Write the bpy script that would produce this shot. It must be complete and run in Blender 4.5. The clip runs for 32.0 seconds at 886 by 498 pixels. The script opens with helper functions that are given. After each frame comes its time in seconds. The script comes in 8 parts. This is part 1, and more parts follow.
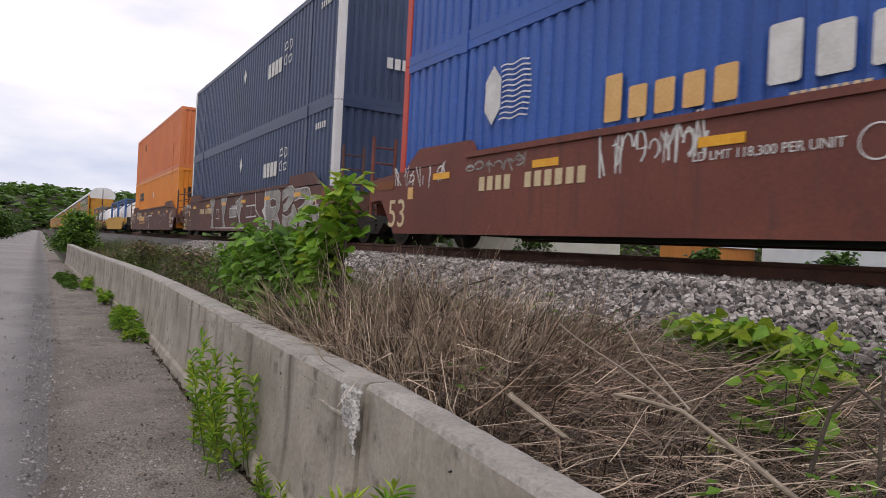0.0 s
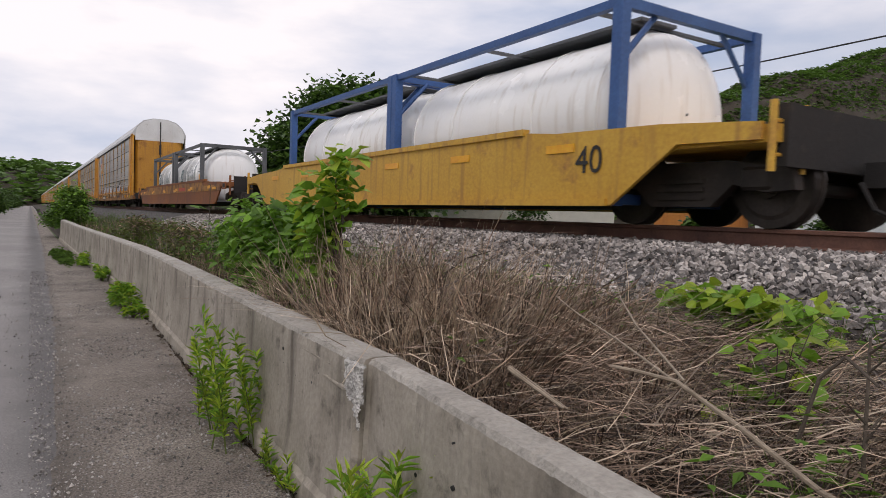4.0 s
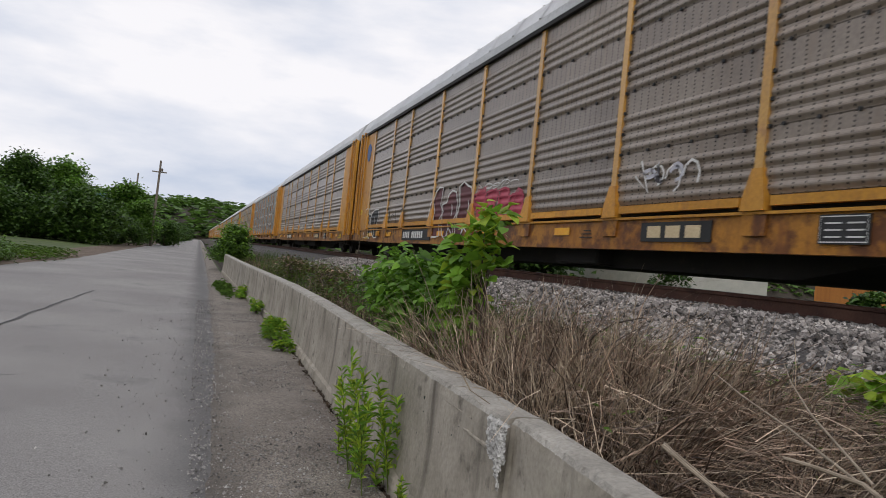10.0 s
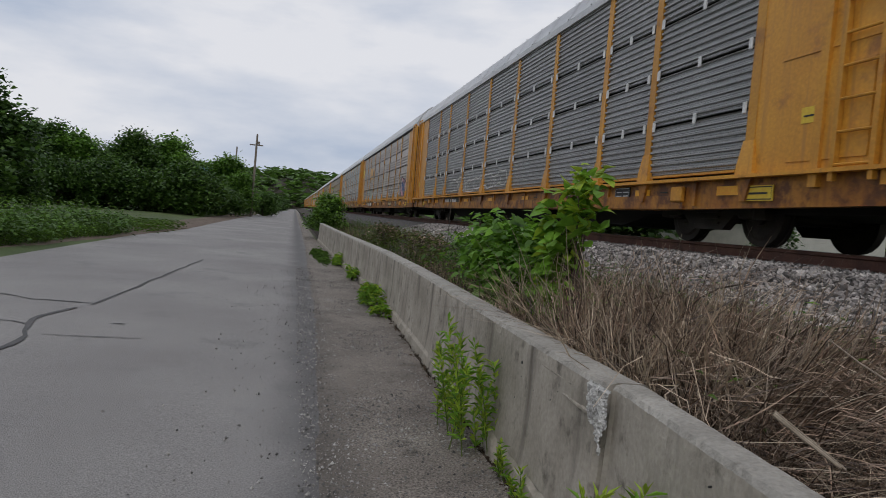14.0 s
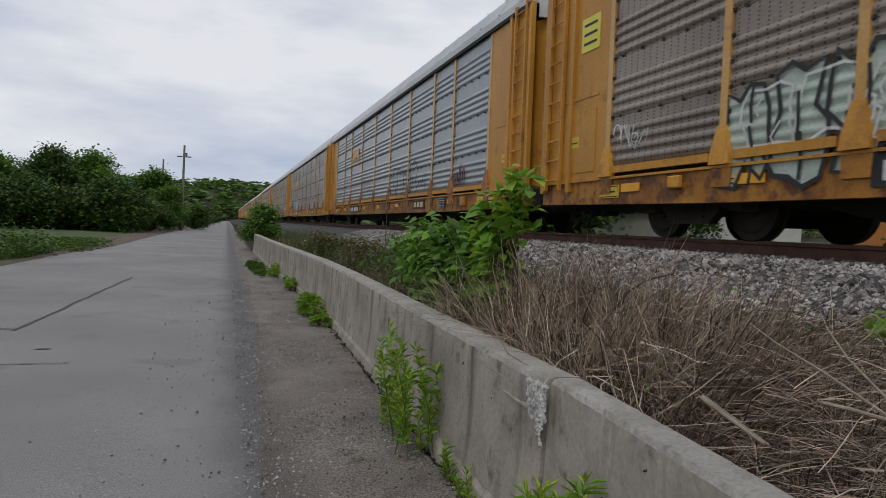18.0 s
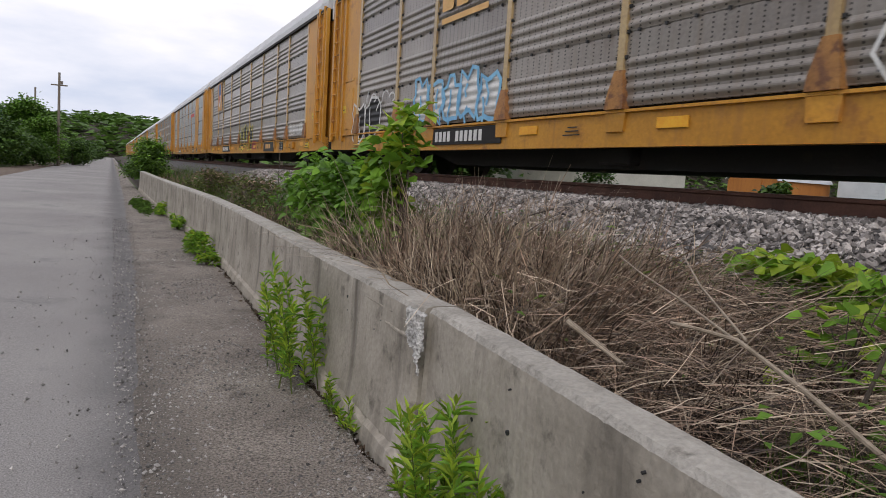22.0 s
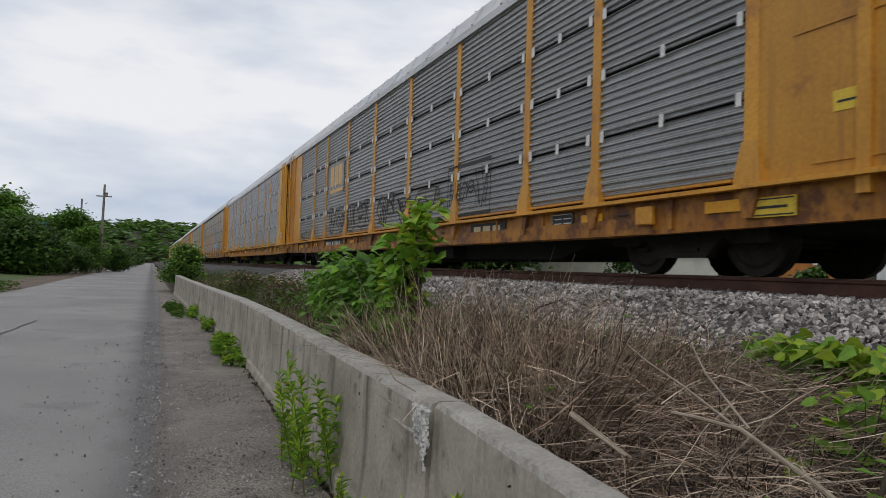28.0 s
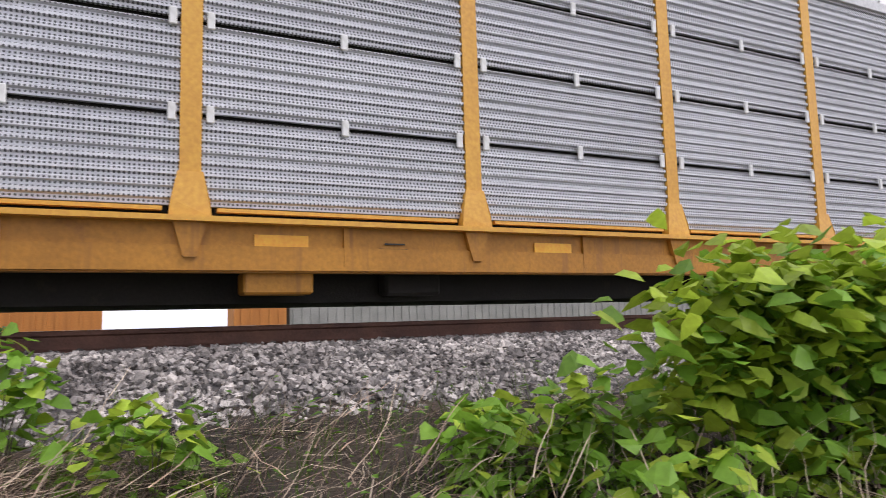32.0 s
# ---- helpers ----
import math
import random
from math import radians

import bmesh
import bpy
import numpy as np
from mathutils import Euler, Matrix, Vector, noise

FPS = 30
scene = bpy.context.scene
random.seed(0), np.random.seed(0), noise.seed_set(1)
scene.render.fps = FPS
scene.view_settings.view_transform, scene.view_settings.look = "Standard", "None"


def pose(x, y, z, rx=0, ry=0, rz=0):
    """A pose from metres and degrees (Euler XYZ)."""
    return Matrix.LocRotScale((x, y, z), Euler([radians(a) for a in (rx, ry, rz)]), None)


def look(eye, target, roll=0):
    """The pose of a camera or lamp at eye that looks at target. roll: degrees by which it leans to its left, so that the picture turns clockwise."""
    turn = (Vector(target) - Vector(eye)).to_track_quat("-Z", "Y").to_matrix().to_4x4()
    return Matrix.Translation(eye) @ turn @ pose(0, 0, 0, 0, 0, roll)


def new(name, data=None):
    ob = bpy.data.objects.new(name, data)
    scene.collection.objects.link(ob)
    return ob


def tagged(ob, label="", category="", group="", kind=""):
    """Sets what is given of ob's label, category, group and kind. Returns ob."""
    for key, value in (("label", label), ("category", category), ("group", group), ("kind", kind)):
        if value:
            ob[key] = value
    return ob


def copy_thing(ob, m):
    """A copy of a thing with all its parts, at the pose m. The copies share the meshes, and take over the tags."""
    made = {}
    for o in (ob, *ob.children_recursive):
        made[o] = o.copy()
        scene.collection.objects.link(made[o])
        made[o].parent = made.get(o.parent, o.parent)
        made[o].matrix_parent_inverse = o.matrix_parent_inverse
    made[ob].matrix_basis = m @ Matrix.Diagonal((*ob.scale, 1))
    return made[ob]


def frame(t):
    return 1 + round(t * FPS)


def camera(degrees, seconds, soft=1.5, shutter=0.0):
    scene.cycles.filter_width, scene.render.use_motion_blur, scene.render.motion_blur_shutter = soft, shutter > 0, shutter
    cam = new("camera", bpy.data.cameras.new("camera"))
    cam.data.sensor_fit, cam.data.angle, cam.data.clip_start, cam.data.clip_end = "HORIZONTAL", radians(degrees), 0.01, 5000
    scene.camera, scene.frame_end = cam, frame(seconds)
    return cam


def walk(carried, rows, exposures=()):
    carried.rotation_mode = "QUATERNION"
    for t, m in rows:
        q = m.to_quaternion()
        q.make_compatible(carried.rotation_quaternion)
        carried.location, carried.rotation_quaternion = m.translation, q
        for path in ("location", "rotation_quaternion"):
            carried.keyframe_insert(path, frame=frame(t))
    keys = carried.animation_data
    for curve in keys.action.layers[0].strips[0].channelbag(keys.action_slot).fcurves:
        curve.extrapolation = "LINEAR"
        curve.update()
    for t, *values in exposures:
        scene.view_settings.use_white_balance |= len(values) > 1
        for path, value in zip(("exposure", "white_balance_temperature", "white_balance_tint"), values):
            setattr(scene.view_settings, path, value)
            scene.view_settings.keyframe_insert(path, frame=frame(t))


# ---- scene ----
# Camera: hand-held beside the road, turning between the road and the passing train.
cam = camera(67.2, 32.0, soft=0.7, shutter=0.08)
PATH = [
    (0, (0.088, 0.271, 1.381), (1.126, 1.98, 1.379), 2.9),
    (0.5, (0.058, 0.264, 1.414), (1.062, 1.994, 1.368), 2.2),
    (1, (0.061, 0.271, 1.396), (1.06, 2.002, 1.325), 2.8),
    (1.5, (0.055, 0.284, 1.397), (0.988, 2.049, 1.285), 1.3),
    (2, (0.04, 0.258, 1.407), (0.984, 2.016, 1.279), 1.4),
    (2.5, (0.049, 0.257, 1.409), (1.025, 1.999, 1.287), 1.4),
    (3, (0.048, 0.247, 1.394), (1.045, 1.978, 1.292), 1.4),
    (3.5, (0.047, 0.242, 1.415), (1.102, 1.938, 1.316), 1.9),
    (5.5, (0.071, 0.25, 1.407), (1.066, 1.984, 1.354), 3.3),
    (6, (0.04, 0.247, 1.422), (0.958, 2.024, 1.409), 2.8),
    (6.5, (0.024, 0.239, 1.429), (0.907, 2.033, 1.401), 2.6),
    (7, (0.018, 0.227, 1.434), (0.928, 2.008, 1.419), 1.7),
    (7.5, (0.033, 0.23, 1.43), (0.988, 1.987, 1.4), 2.5),
    (8, (0.045, 0.249, 1.421), (0.985, 2.014, 1.395), 3.4),
    (8.5, (0.057, 0.258, 1.428), (0.994, 2.025, 1.43), 4.1),
    (9, (0.052, 0.256, 1.453), (0.983, 2.025, 1.523), 4.2),
    (9.5, (0.008, 0.252, 1.436), (0.875, 2.053, 1.521), 5.2),
    (10, (-0.028, 0.272, 1.425), (0.659, 2.15, 1.464), 5.8),
    (10.5, (-0.04, 0.26, 1.444), (0.606, 2.153, 1.448), 3.8),
    (11, (-0.052, 0.241, 1.429), (0.564, 2.144, 1.405), 3.1),
    (11.5, (-0.036, 0.252, 1.435), (0.547, 2.165, 1.392), 2.4),
    (12, (-0.11, 0.195, 1.437), (0.379, 2.134, 1.38), 3.3),
    (12.5, (-0.267, 0.25, 1.431), (-0.278, 2.249, 1.356), 2.9),
    (13, (-0.294, 0.378, 1.416), (-0.734, 2.326, 1.306), 1.7),
    (13.5, (-0.164, 0.222, 1.425), (-0.288, 2.216, 1.335), 1.8),
    (14, (-0.073, 0.257, 1.432), (0.369, 2.205, 1.343), 4.7),
    (14.5, (-0.059, 0.286, 1.432), (0.434, 2.223, 1.373), 3.3),
    (16.5, (-0.081, 0.225, 1.431), (0.517, 2.132, 1.36), 2.4),
    (17, (-0.065, 0.228, 1.44), (0.557, 2.128, 1.381), 0.9),
    (17.5, (-0.063, 0.227, 1.432), (0.578, 2.121, 1.368), 1.8),
    (18, (-0.066, 0.229, 1.436), (0.552, 2.13, 1.37), 2.2),
    (18.5, (-0.082, 0.207, 1.436), (0.553, 2.103, 1.373), 2.9),
    (19, (-0.066, 0.227, 1.427), (0.609, 2.106, 1.327), 2.6),
    (19.5, (-0.063, 0.236, 1.428), (0.648, 2.102, 1.316), 2.4),
    (20, (-0.063, 0.247, 1.414), (0.638, 2.115, 1.279), 2.4),
    (20.5, (-0.063, 0.227, 1.415), (0.622, 2.098, 1.246), 1.9),
    (21, (-0.019, 0.233, 1.4), (0.735, 2.074, 1.196), 2.6),
    (21.5, (0.003, 0.217, 1.387), (0.802, 2.04, 1.191), 1.6),
    (22, (0.029, 0.209, 1.376), (0.921, 1.986, 1.159), 3.6),
    (22.5, (0.067, 0.21, 1.366), (1.034, 1.95, 1.174), 4.8),
    (23, (0.09, 0.21, 1.361), (1.097, 1.928, 1.172), 4.4),
    (23.5, (0.074, 0.204, 1.356), (1.107, 1.902, 1.137), 3.7),
    (24, (0.101, 0.173, 1.361), (1.172, 1.851, 1.176), 2.7),
    (24.5, (0.113, 0.096, 1.352), (1.199, 1.772, 1.247), -0.3),
    (25, (0.144, 0.09, 1.342), (1.202, 1.782, 1.22), -0.1),
    (25.5, (0.117, 0.079, 1.325), (1.053, 1.836, 1.129), 2.4),
    (26, (0.121, 0.114, 1.326), (0.957, 1.928, 1.229), 2.7),
    (26.5, (0.117, 0.111, 1.327), (0.938, 1.935, 1.355), 2.7),
    (28.5, (0.146, 0.142, 1.386), (0.943, 1.975, 1.45), 1.6),
    (29, (0.177, 0.172, 1.386), (0.994, 1.996, 1.46), 1),
    (29.5, (0.143, 0.158, 1.365), (0.947, 1.985, 1.492), 2.5),
    (30, (0.142, 0.139, 1.387), (0.949, 1.964, 1.518), 2.2),
    (30.5, (0.118, 0.153, 1.393), (0.947, 1.967, 1.545), 2.8),
    (31, (0.1, 0.09, 1.41), (1.71, 1.251, 1.657), 1.2),
    (31.2, (0.044, 0.09, 1.41), (1.888, 0.824, 1.659), 2.3),
    (31.3, (0.016, 0.09, 1.41), (1.948, 0.547, 1.649), 2.8),
    (31.4, (-0.012, 0.09, 1.41), (1.963, 0.284, 1.661), 2),
    (31.5, (-0.04, 0.09, 1.41), (1.944, 0.055, 1.657), 1.1),
    (31.6, (-0.084, 0.09, 1.41), (1.89, -0.135, 1.642), 0.3),
    (31.7, (-0.128, 0.09, 1.41), (1.82, -0.306, 1.629), -1.7),
    (31.8, (-0.172, 0.09, 1.41), (1.737, -0.465, 1.629), -1.9),
    (31.9, (-0.216, 0.09, 1.41), (1.641, -0.623, 1.619), -2),
    (32, (-0.26, 0.09, 1.41), (1.529, -0.779, 1.622), -1.6),
]
walk(cam, [(t, look(eye, target, roll)) for t, eye, target, roll in PATH],
     exposures=[(0, 0.12, 6750, 19), (1, 0.15, 6800, 19), (3, 0.1, 6900, 20), (6, -0.25, 6600, 14), (8, 0.0, 6650, 15), (9, 0.05, 6750, 17), (10.5, -0.2, 6450, 12), (12, -0.38, 6350, 12),
                (13, -0.34, 6300, 10), (14, -0.42, 6350, 12), (18, -0.38, 6350, 12), (20, -0.22, 6450, 14), (21, -0.05, 6550, 14), (22, 0.1, 6600, 16), (23, 0.45, 6700, 17), (25, 0.42, 6750, 18),
                (26.5, 0.1, 6650, 16), (28.5, -0.3, 6400, 10), (30.5, -0.35, 6350, 10), (31, -0.3, 6450, 14), (31.5, 0.3, 6600, 18), (32, 0.8, 6600, 20)])

# Light: bright broken overcast with a wide, weak sun.
SUN_HEIGHT, SUN_TURN = radians(52), radians(215)
world = bpy.data.worlds.new("sky")
scene.world = world
world.use_nodes = True
wn, wl = world.node_tree.nodes, world.node_tree.links
wn.clear()
w_out = wn.new("ShaderNodeOutputWorld")
w_bg = wn.new("ShaderNodeBackground")
w_bg.inputs["Strength"].default_value = 0.105
w_sky = wn.new("ShaderNodeTexSky")
w_sky.sky_type = 'NISHITA'
w_sky.sun_disc = False
w_sky.sun_elevation, w_sky.sun_rotation = SUN_HEIGHT, SUN_TURN
w_sky.air_density, w_sky.dust_density = 1.0, 1.5
w_co = wn.new("ShaderNodeTexCoord")
w_map = wn.new("ShaderNodeMapping")
w_map.inputs["Scale"].default_value = (1.0, 1.0, 3.2)
w_n1 = wn.new("ShaderNodeTexNoise")
w_n1.inputs["Scale"].default_value = 2.3
w_n1.inputs["Detail"].default_value = 7
w_n1.inputs["Roughness"].default_value = 0.52
w_r1 = wn.new("ShaderNodeValToRGB")
w_r1.color_ramp.elements[0].position, w_r1.color_ramp.elements[0].color = 0.33, (4.7, 5.7, 7.3, 1)
w_r1.color_ramp.elements[1].position, w_r1.color_ramp.elements[1].color = 0.60, (9.7, 9.8, 10.0, 1)
w_n2 = wn.new("ShaderNodeTexNoise")
w_n2.inputs["Scale"].default_value = 1.3
w_n2.inputs["Detail"].default_value = 5
w_r2 = wn.new("ShaderNodeValToRGB")
w_r2.color_ramp.elements[0].position, w_r2.color_ramp.elements[0].color = 0.30, (0.62, 0.62, 0.62, 1)
w_r2.color_ramp.elements[1].position, w_r2.color_ramp.elements[1].color = 0.48, (0.96, 0.96, 0.96, 1)
w_mix = wn.new("ShaderNodeMix")
w_mix.data_type = 'RGBA'
wl.new(w_co.outputs["Generated"], w_map.inputs["Vector"])
wl.new(w_map.outputs["Vector"], w_n1.inputs["Vector"])
wl.new(w_map.outputs["Vector"], w_n2.inputs["Vector"])
wl.new(w_n1.outputs["Fac"], w_r1.inputs["Fac"])
wl.new(w_n2.outputs["Fac"], w_r2.inputs["Fac"])
wl.new(w_r2.outputs["Color"], w_mix.inputs["Factor"])
wl.new(w_sky.outputs["Color"], w_mix.inputs["A"])
wl.new(w_r1.outputs["Color"], w_mix.inputs["B"])
wl.new(w_mix.outputs["Result"], w_bg.inputs["Color"])
wl.new(w_bg.outputs["Background"], w_out.inputs["Surface"])
sun = new("sun", bpy.data.lights.new("sun", 'SUN'))
sun.data.energy, sun.data.angle, sun.data.color = 0.8, radians(14), (1.0, 0.97, 0.92)
sun.matrix_world = look((0, 0, 60), (-60 * math.sin(SUN_TURN) / math.tan(SUN_HEIGHT), -60 * math.cos(SUN_TURN) / math.tan(SUN_HEIGHT), 0))

# ---------------------------------------------------------------- materials
def material(name, c1, c2, rough=0.8, scale=3.0, fine=40.0, bump=0.15, metal=0.0, c3=None, streak=None,
             random_tint=0.0, cover=0.5, island=False, stretch=(1, 1, 1), grain_mix=0.35, gloss=0.5, run_scale=(9, 9, 0.5), run_cut=0.55):
    """Two colours mixed by a broad noise, a third in blotches, fine grain and relief. stretch draws the noise out."""
    m = bpy.data.materials.new(name)
    m.use_nodes = True
    n, l = m.node_tree.nodes, m.node_tree.links
    b = n["Principled BSDF"]
    b.inputs["Metallic"].default_value = metal
    b.inputs["Specular IOR Level"].default_value = gloss
    co = n.new("ShaderNodeTexCoord")
    mp = n.new("ShaderNodeMapping")
    mp.inputs["Scale"].default_value = stretch
    l.new(co.outputs["Object"], mp.inputs["Vector"])
    big = n.new("ShaderNodeTexNoise")
    big.inputs["Scale"].default_value, big.inputs["Detail"].default_value = scale, 6
    l.new(mp.outputs["Vector"], big.inputs["Vector"])
    ramp = n.new("ShaderNodeValToRGB")
    ramp.color_ramp.elements[0].position, ramp.color_ramp.elements[1].position = 0.35, 0.65
    ramp.color_ramp.elements[0].color, ramp.color_ramp.elements[1].color = (*c1, 1), (*c2, 1)
    l.new(big.outputs["Fac"], ramp.inputs["Fac"])
    col = ramp.outputs["Color"]
    small = n.new("ShaderNodeTexNoise")
    small.inputs["Scale"].default_value, small.inputs["Detail"].default_value = fine, 4
    l.new(co.outputs["Object"], small.inputs["Vector"])
    if c3 is not None:
        other = n.new("ShaderNodeTexNoise")
        other.inputs["Scale"].default_value, other.inputs["Detail"].default_value = scale * 2.7, 8
        other.inputs["Roughness"].default_value = 0.65
        l.new(mp.outputs["Vector"], other.inputs["Vector"])
        r3 = n.new("ShaderNodeValToRGB")
        r3.color_ramp.elements[0].position, r3.color_ramp.elements[1].position = cover, cover + 0.13
        l.new(other.outputs["Fac"], r3.inputs["Fac"])
        mx = n.new("ShaderNodeMix")
        mx.data_type = 'RGBA'
        l.new(r3.outputs["Color"], mx.inputs["Factor"])
        l.new(col, mx.inputs["A"])
        mx.inputs["B"].default_value = (*c3, 1)
        col = mx.outputs["Result"]
    grain = n.new("ShaderNodeMix")
    grain.data_type, grain.blend_type = 'RGBA', 'OVERLAY'
    grain.inputs["Factor"].default_value = grain_mix
    l.new(col, grain.inputs["A"])
    spread = n.new("ShaderNodeMapRange")
    cut = 0.28 if grain_mix > 0.35 else 0.0
    spread.inputs["From Min"].default_value, spread.inputs["From Max"].default_value = cut, 1 - cut
    l.new(small.outputs["Fac"], spread.inputs["Value"])
    l.new(spread.outputs["Result"], grain.inputs["B"])
    col = grain.outputs["Result"]
    if streak is not None:
        sc = n.new("ShaderNodeMapping")
        sc.inputs["Scale"].default_value = run_scale
        l.new(co.outputs["Object"], sc.inputs["Vector"])
        sn = n.new("ShaderNodeTexNoise")
        sn.inputs["Scale"].default_value, sn.inputs["Detail"].default_value = 1.0, 5
        l.new(sc.outputs["Vector"], sn.inputs["Vector"])
        sr = n.new("ShaderNodeValToRGB")
        sr.color_ramp.elements[0].position, sr.color_ramp.elements[1].position = run_cut, run_cut + 0.2
        l.new(sn.outputs["Fac"], sr.inputs["Fac"])
        mx = n.new("ShaderNodeMix")
        mx.data_type = 'RGBA'
        l.new(sr.outputs["Color"], mx.inputs["Factor"])
        l.new(col, mx.inputs["A"])
        mx.inputs["B"].default_value = (*streak, 1)
        col = mx.outputs["Result"]
    if random_tint:
        if island:
            src = n.new("ShaderNodeNewGeometry").outputs["Random Per Island"]
        else:
            src = n.new("ShaderNodeObjectInfo").outputs["Random"]
        rng = n.new("ShaderNodeMapRange")
        rng.inputs["To Min"].default_value, rng.inputs["To Max"].default_value = 1 - random_tint, 1 + random_tint
        l.new(src, rng.inputs["Value"])
        hsv = n.new("ShaderNodeHueSaturation")
        l.new(col, hsv.inputs["Color"])
        l.new(rng.outputs["Result"], hsv.inputs["Value"])
        col = hsv.outputs["Color"]
    l.new(col, b.inputs["Base Color"])
    rr = n.new("ShaderNodeMapRange")
    rr.inputs["To Min"].default_value, rr.inputs["To Max"].default_value = max(rough - 0.12, 0.05), min(rough + 0.1, 1)
    l.new(big.outputs["Fac"], rr.inputs["Value"])
    l.new(rr.outputs["Result"], b.inputs["Roughness"])
    if bump:
        bp = n.new("ShaderNodeBump")
        bp.inputs["Strength"].default_value, bp.inputs["Distance"].default_value = bump, 0.02
        l.new(small.outputs["Fac"], bp.inputs["Height"])
        l.new(bp.outputs["Normal"], b.inputs["Normal"])
    return m


def leaf_material(name, c1, c2, tint=0.35, through_light=0.4, scale=1.5):
    """Thin leaf: part of the light comes through it."""
    m = material(name, c1, c2, rough=0.5, scale=scale, fine=25, bump=0.0, random_tint=tint, island=True)
    n, l = m.node_tree.nodes, m.node_tree.links
    b = n["Principled BSDF"]
    b.inputs["Specular IOR Level"].default_value = 0.3
    tr = n.new("ShaderNodeBsdfTranslucent")
    l.new(b.inputs["Base Color"].links[0].from_socket, tr.inputs["Color"])
    mx = n.new("ShaderNodeMixShader")
    mx.inputs["Fac"].default_value = through_light
    l.new(b.outputs["BSDF"], mx.inputs[1])
    l.new(tr.outputs["BSDF"], mx.inputs[2])
    l.new(mx.outputs["Shader"], n["Material Output"].inputs["Surface"])
    return m


def dotted(m, pitch_y, pitch_z, size, depth=0.6, dark=(0.03, 0.03, 0.03)):
    """Rows of punched holes in a sheet that stands in the y-z plane."""
    n, l = m.node_tree.nodes, m.node_tree.links
    b = n["Principled BSDF"]
    co = n.new("ShaderNodeTexCoord")
    sep = n.new("ShaderNodeSeparateXYZ")
    l.new(co.outputs["Object"], sep.inputs["Vector"])
    sums = []
    for axis, pitch in (("Y", pitch_y), ("Z", pitch_z)):
        a = n.new("ShaderNodeMath"); a.operation = 'PINGPONG'
        a.inputs[1].default_value = pitch / 2
        l.new(sep.outputs[axis], a.inputs[0])
        p = n.new("ShaderNodeMath"); p.operation = 'POWER'
        p.inputs[1].default_value = 2
        l.new(a.outputs[0], p.inputs[0])
        sums.append(p)
    s = n.new("ShaderNodeMath"); s.operation = 'ADD'
    l.new(sums[0].outputs[0], s.inputs[0]); l.new(sums[1].outputs[0], s.inputs[1])
    c = n.new("ShaderNodeMath"); c.operation = 'LESS_THAN'
    c.inputs[1].default_value = size * size
    l.new(s.outputs[0], c.inputs[0])
    k = n.new("ShaderNodeMath"); k.operation = 'MULTIPLY'
    k.inputs[1].default_value = depth
    l.new(c.outputs[0], k.inputs[0])
    mx = n.new("ShaderNodeMix"); mx.data_type = 'RGBA'
    old = b.inputs["Base Color"].links[0].from_socket
    l.new(k.outputs[0], mx.inputs["Factor"]); l.new(old, mx.inputs["A"])
    mx.inputs["B"].default_value = (*dark, 1)
    l.new(mx.outputs["Result"], b.inputs["Base Color"])
    g = n.new("ShaderNodeMath"); g.operation = 'MULTIPLY_ADD'
    full = b.inputs["Specular IOR Level"].default_value
    g.inputs[1].default_value, g.inputs[2].default_value = -full, full
    l.new(k.outputs[0], g.inputs[0])
    l.new(g.outputs[0], b.inputs["Specular IOR Level"])
    return m


def stain_band(m, x0, half, colour, strength):
    """A dark damp band with a ragged edge that runs along the road at x0."""
    n, l = m.node_tree.nodes, m.node_tree.links
    b = n["Principled BSDF"]
    co = n.new("ShaderNodeTexCoord")
    sep = n.new("ShaderNodeSeparateXYZ")
    l.new(co.outputs["Object"], sep.inputs["Vector"])
    nz = n.new("ShaderNodeTexNoise")
    nz.inputs["Scale"].default_value, nz.inputs["Detail"].default_value = 1.4, 6
    l.new(co.outputs["Object"], nz.inputs["Vector"])
    add = n.new("ShaderNodeMath"); add.operation = 'MULTIPLY_ADD'
    l.new(nz.outputs["Fac"], add.inputs[0]); add.inputs[1].default_value = 0.5; l.new(sep.outputs["X"], add.inputs[2])
    d = n.new("ShaderNodeMath"); d.operation = 'SUBTRACT'
    l.new(add.outputs[0], d.inputs[0]); d.inputs[1].default_value = x0 + 0.25
    ab = n.new("ShaderNodeMath"); ab.operation = 'ABSOLUTE'
    l.new(d.outputs[0], ab.inputs[0])
    mr = n.new("ShaderNodeMapRange")
    mr.interpolation_type = 'SMOOTHSTEP'
    mr.inputs["From Min"].default_value, mr.inputs["From Max"].default_value = 0.0, half
    mr.inputs["To Min"].default_value, mr.inputs["To Max"].default_value = strength, 0.0
    l.new(ab.outputs[0], mr.inputs["Value"])
    mx = n.new("ShaderNodeMix"); mx.data_type = 'RGBA'
    old = b.inputs["Base Color"].links[0].from_socket
    l.new(mr.outputs["Result"], mx.inputs["Factor"]); l.new(old, mx.inputs["A"])
    mx.inputs["B"].default_value = (*colour, 1)
    l.new(mx.outputs["Result"], b.inputs["Base Color"])
    return m


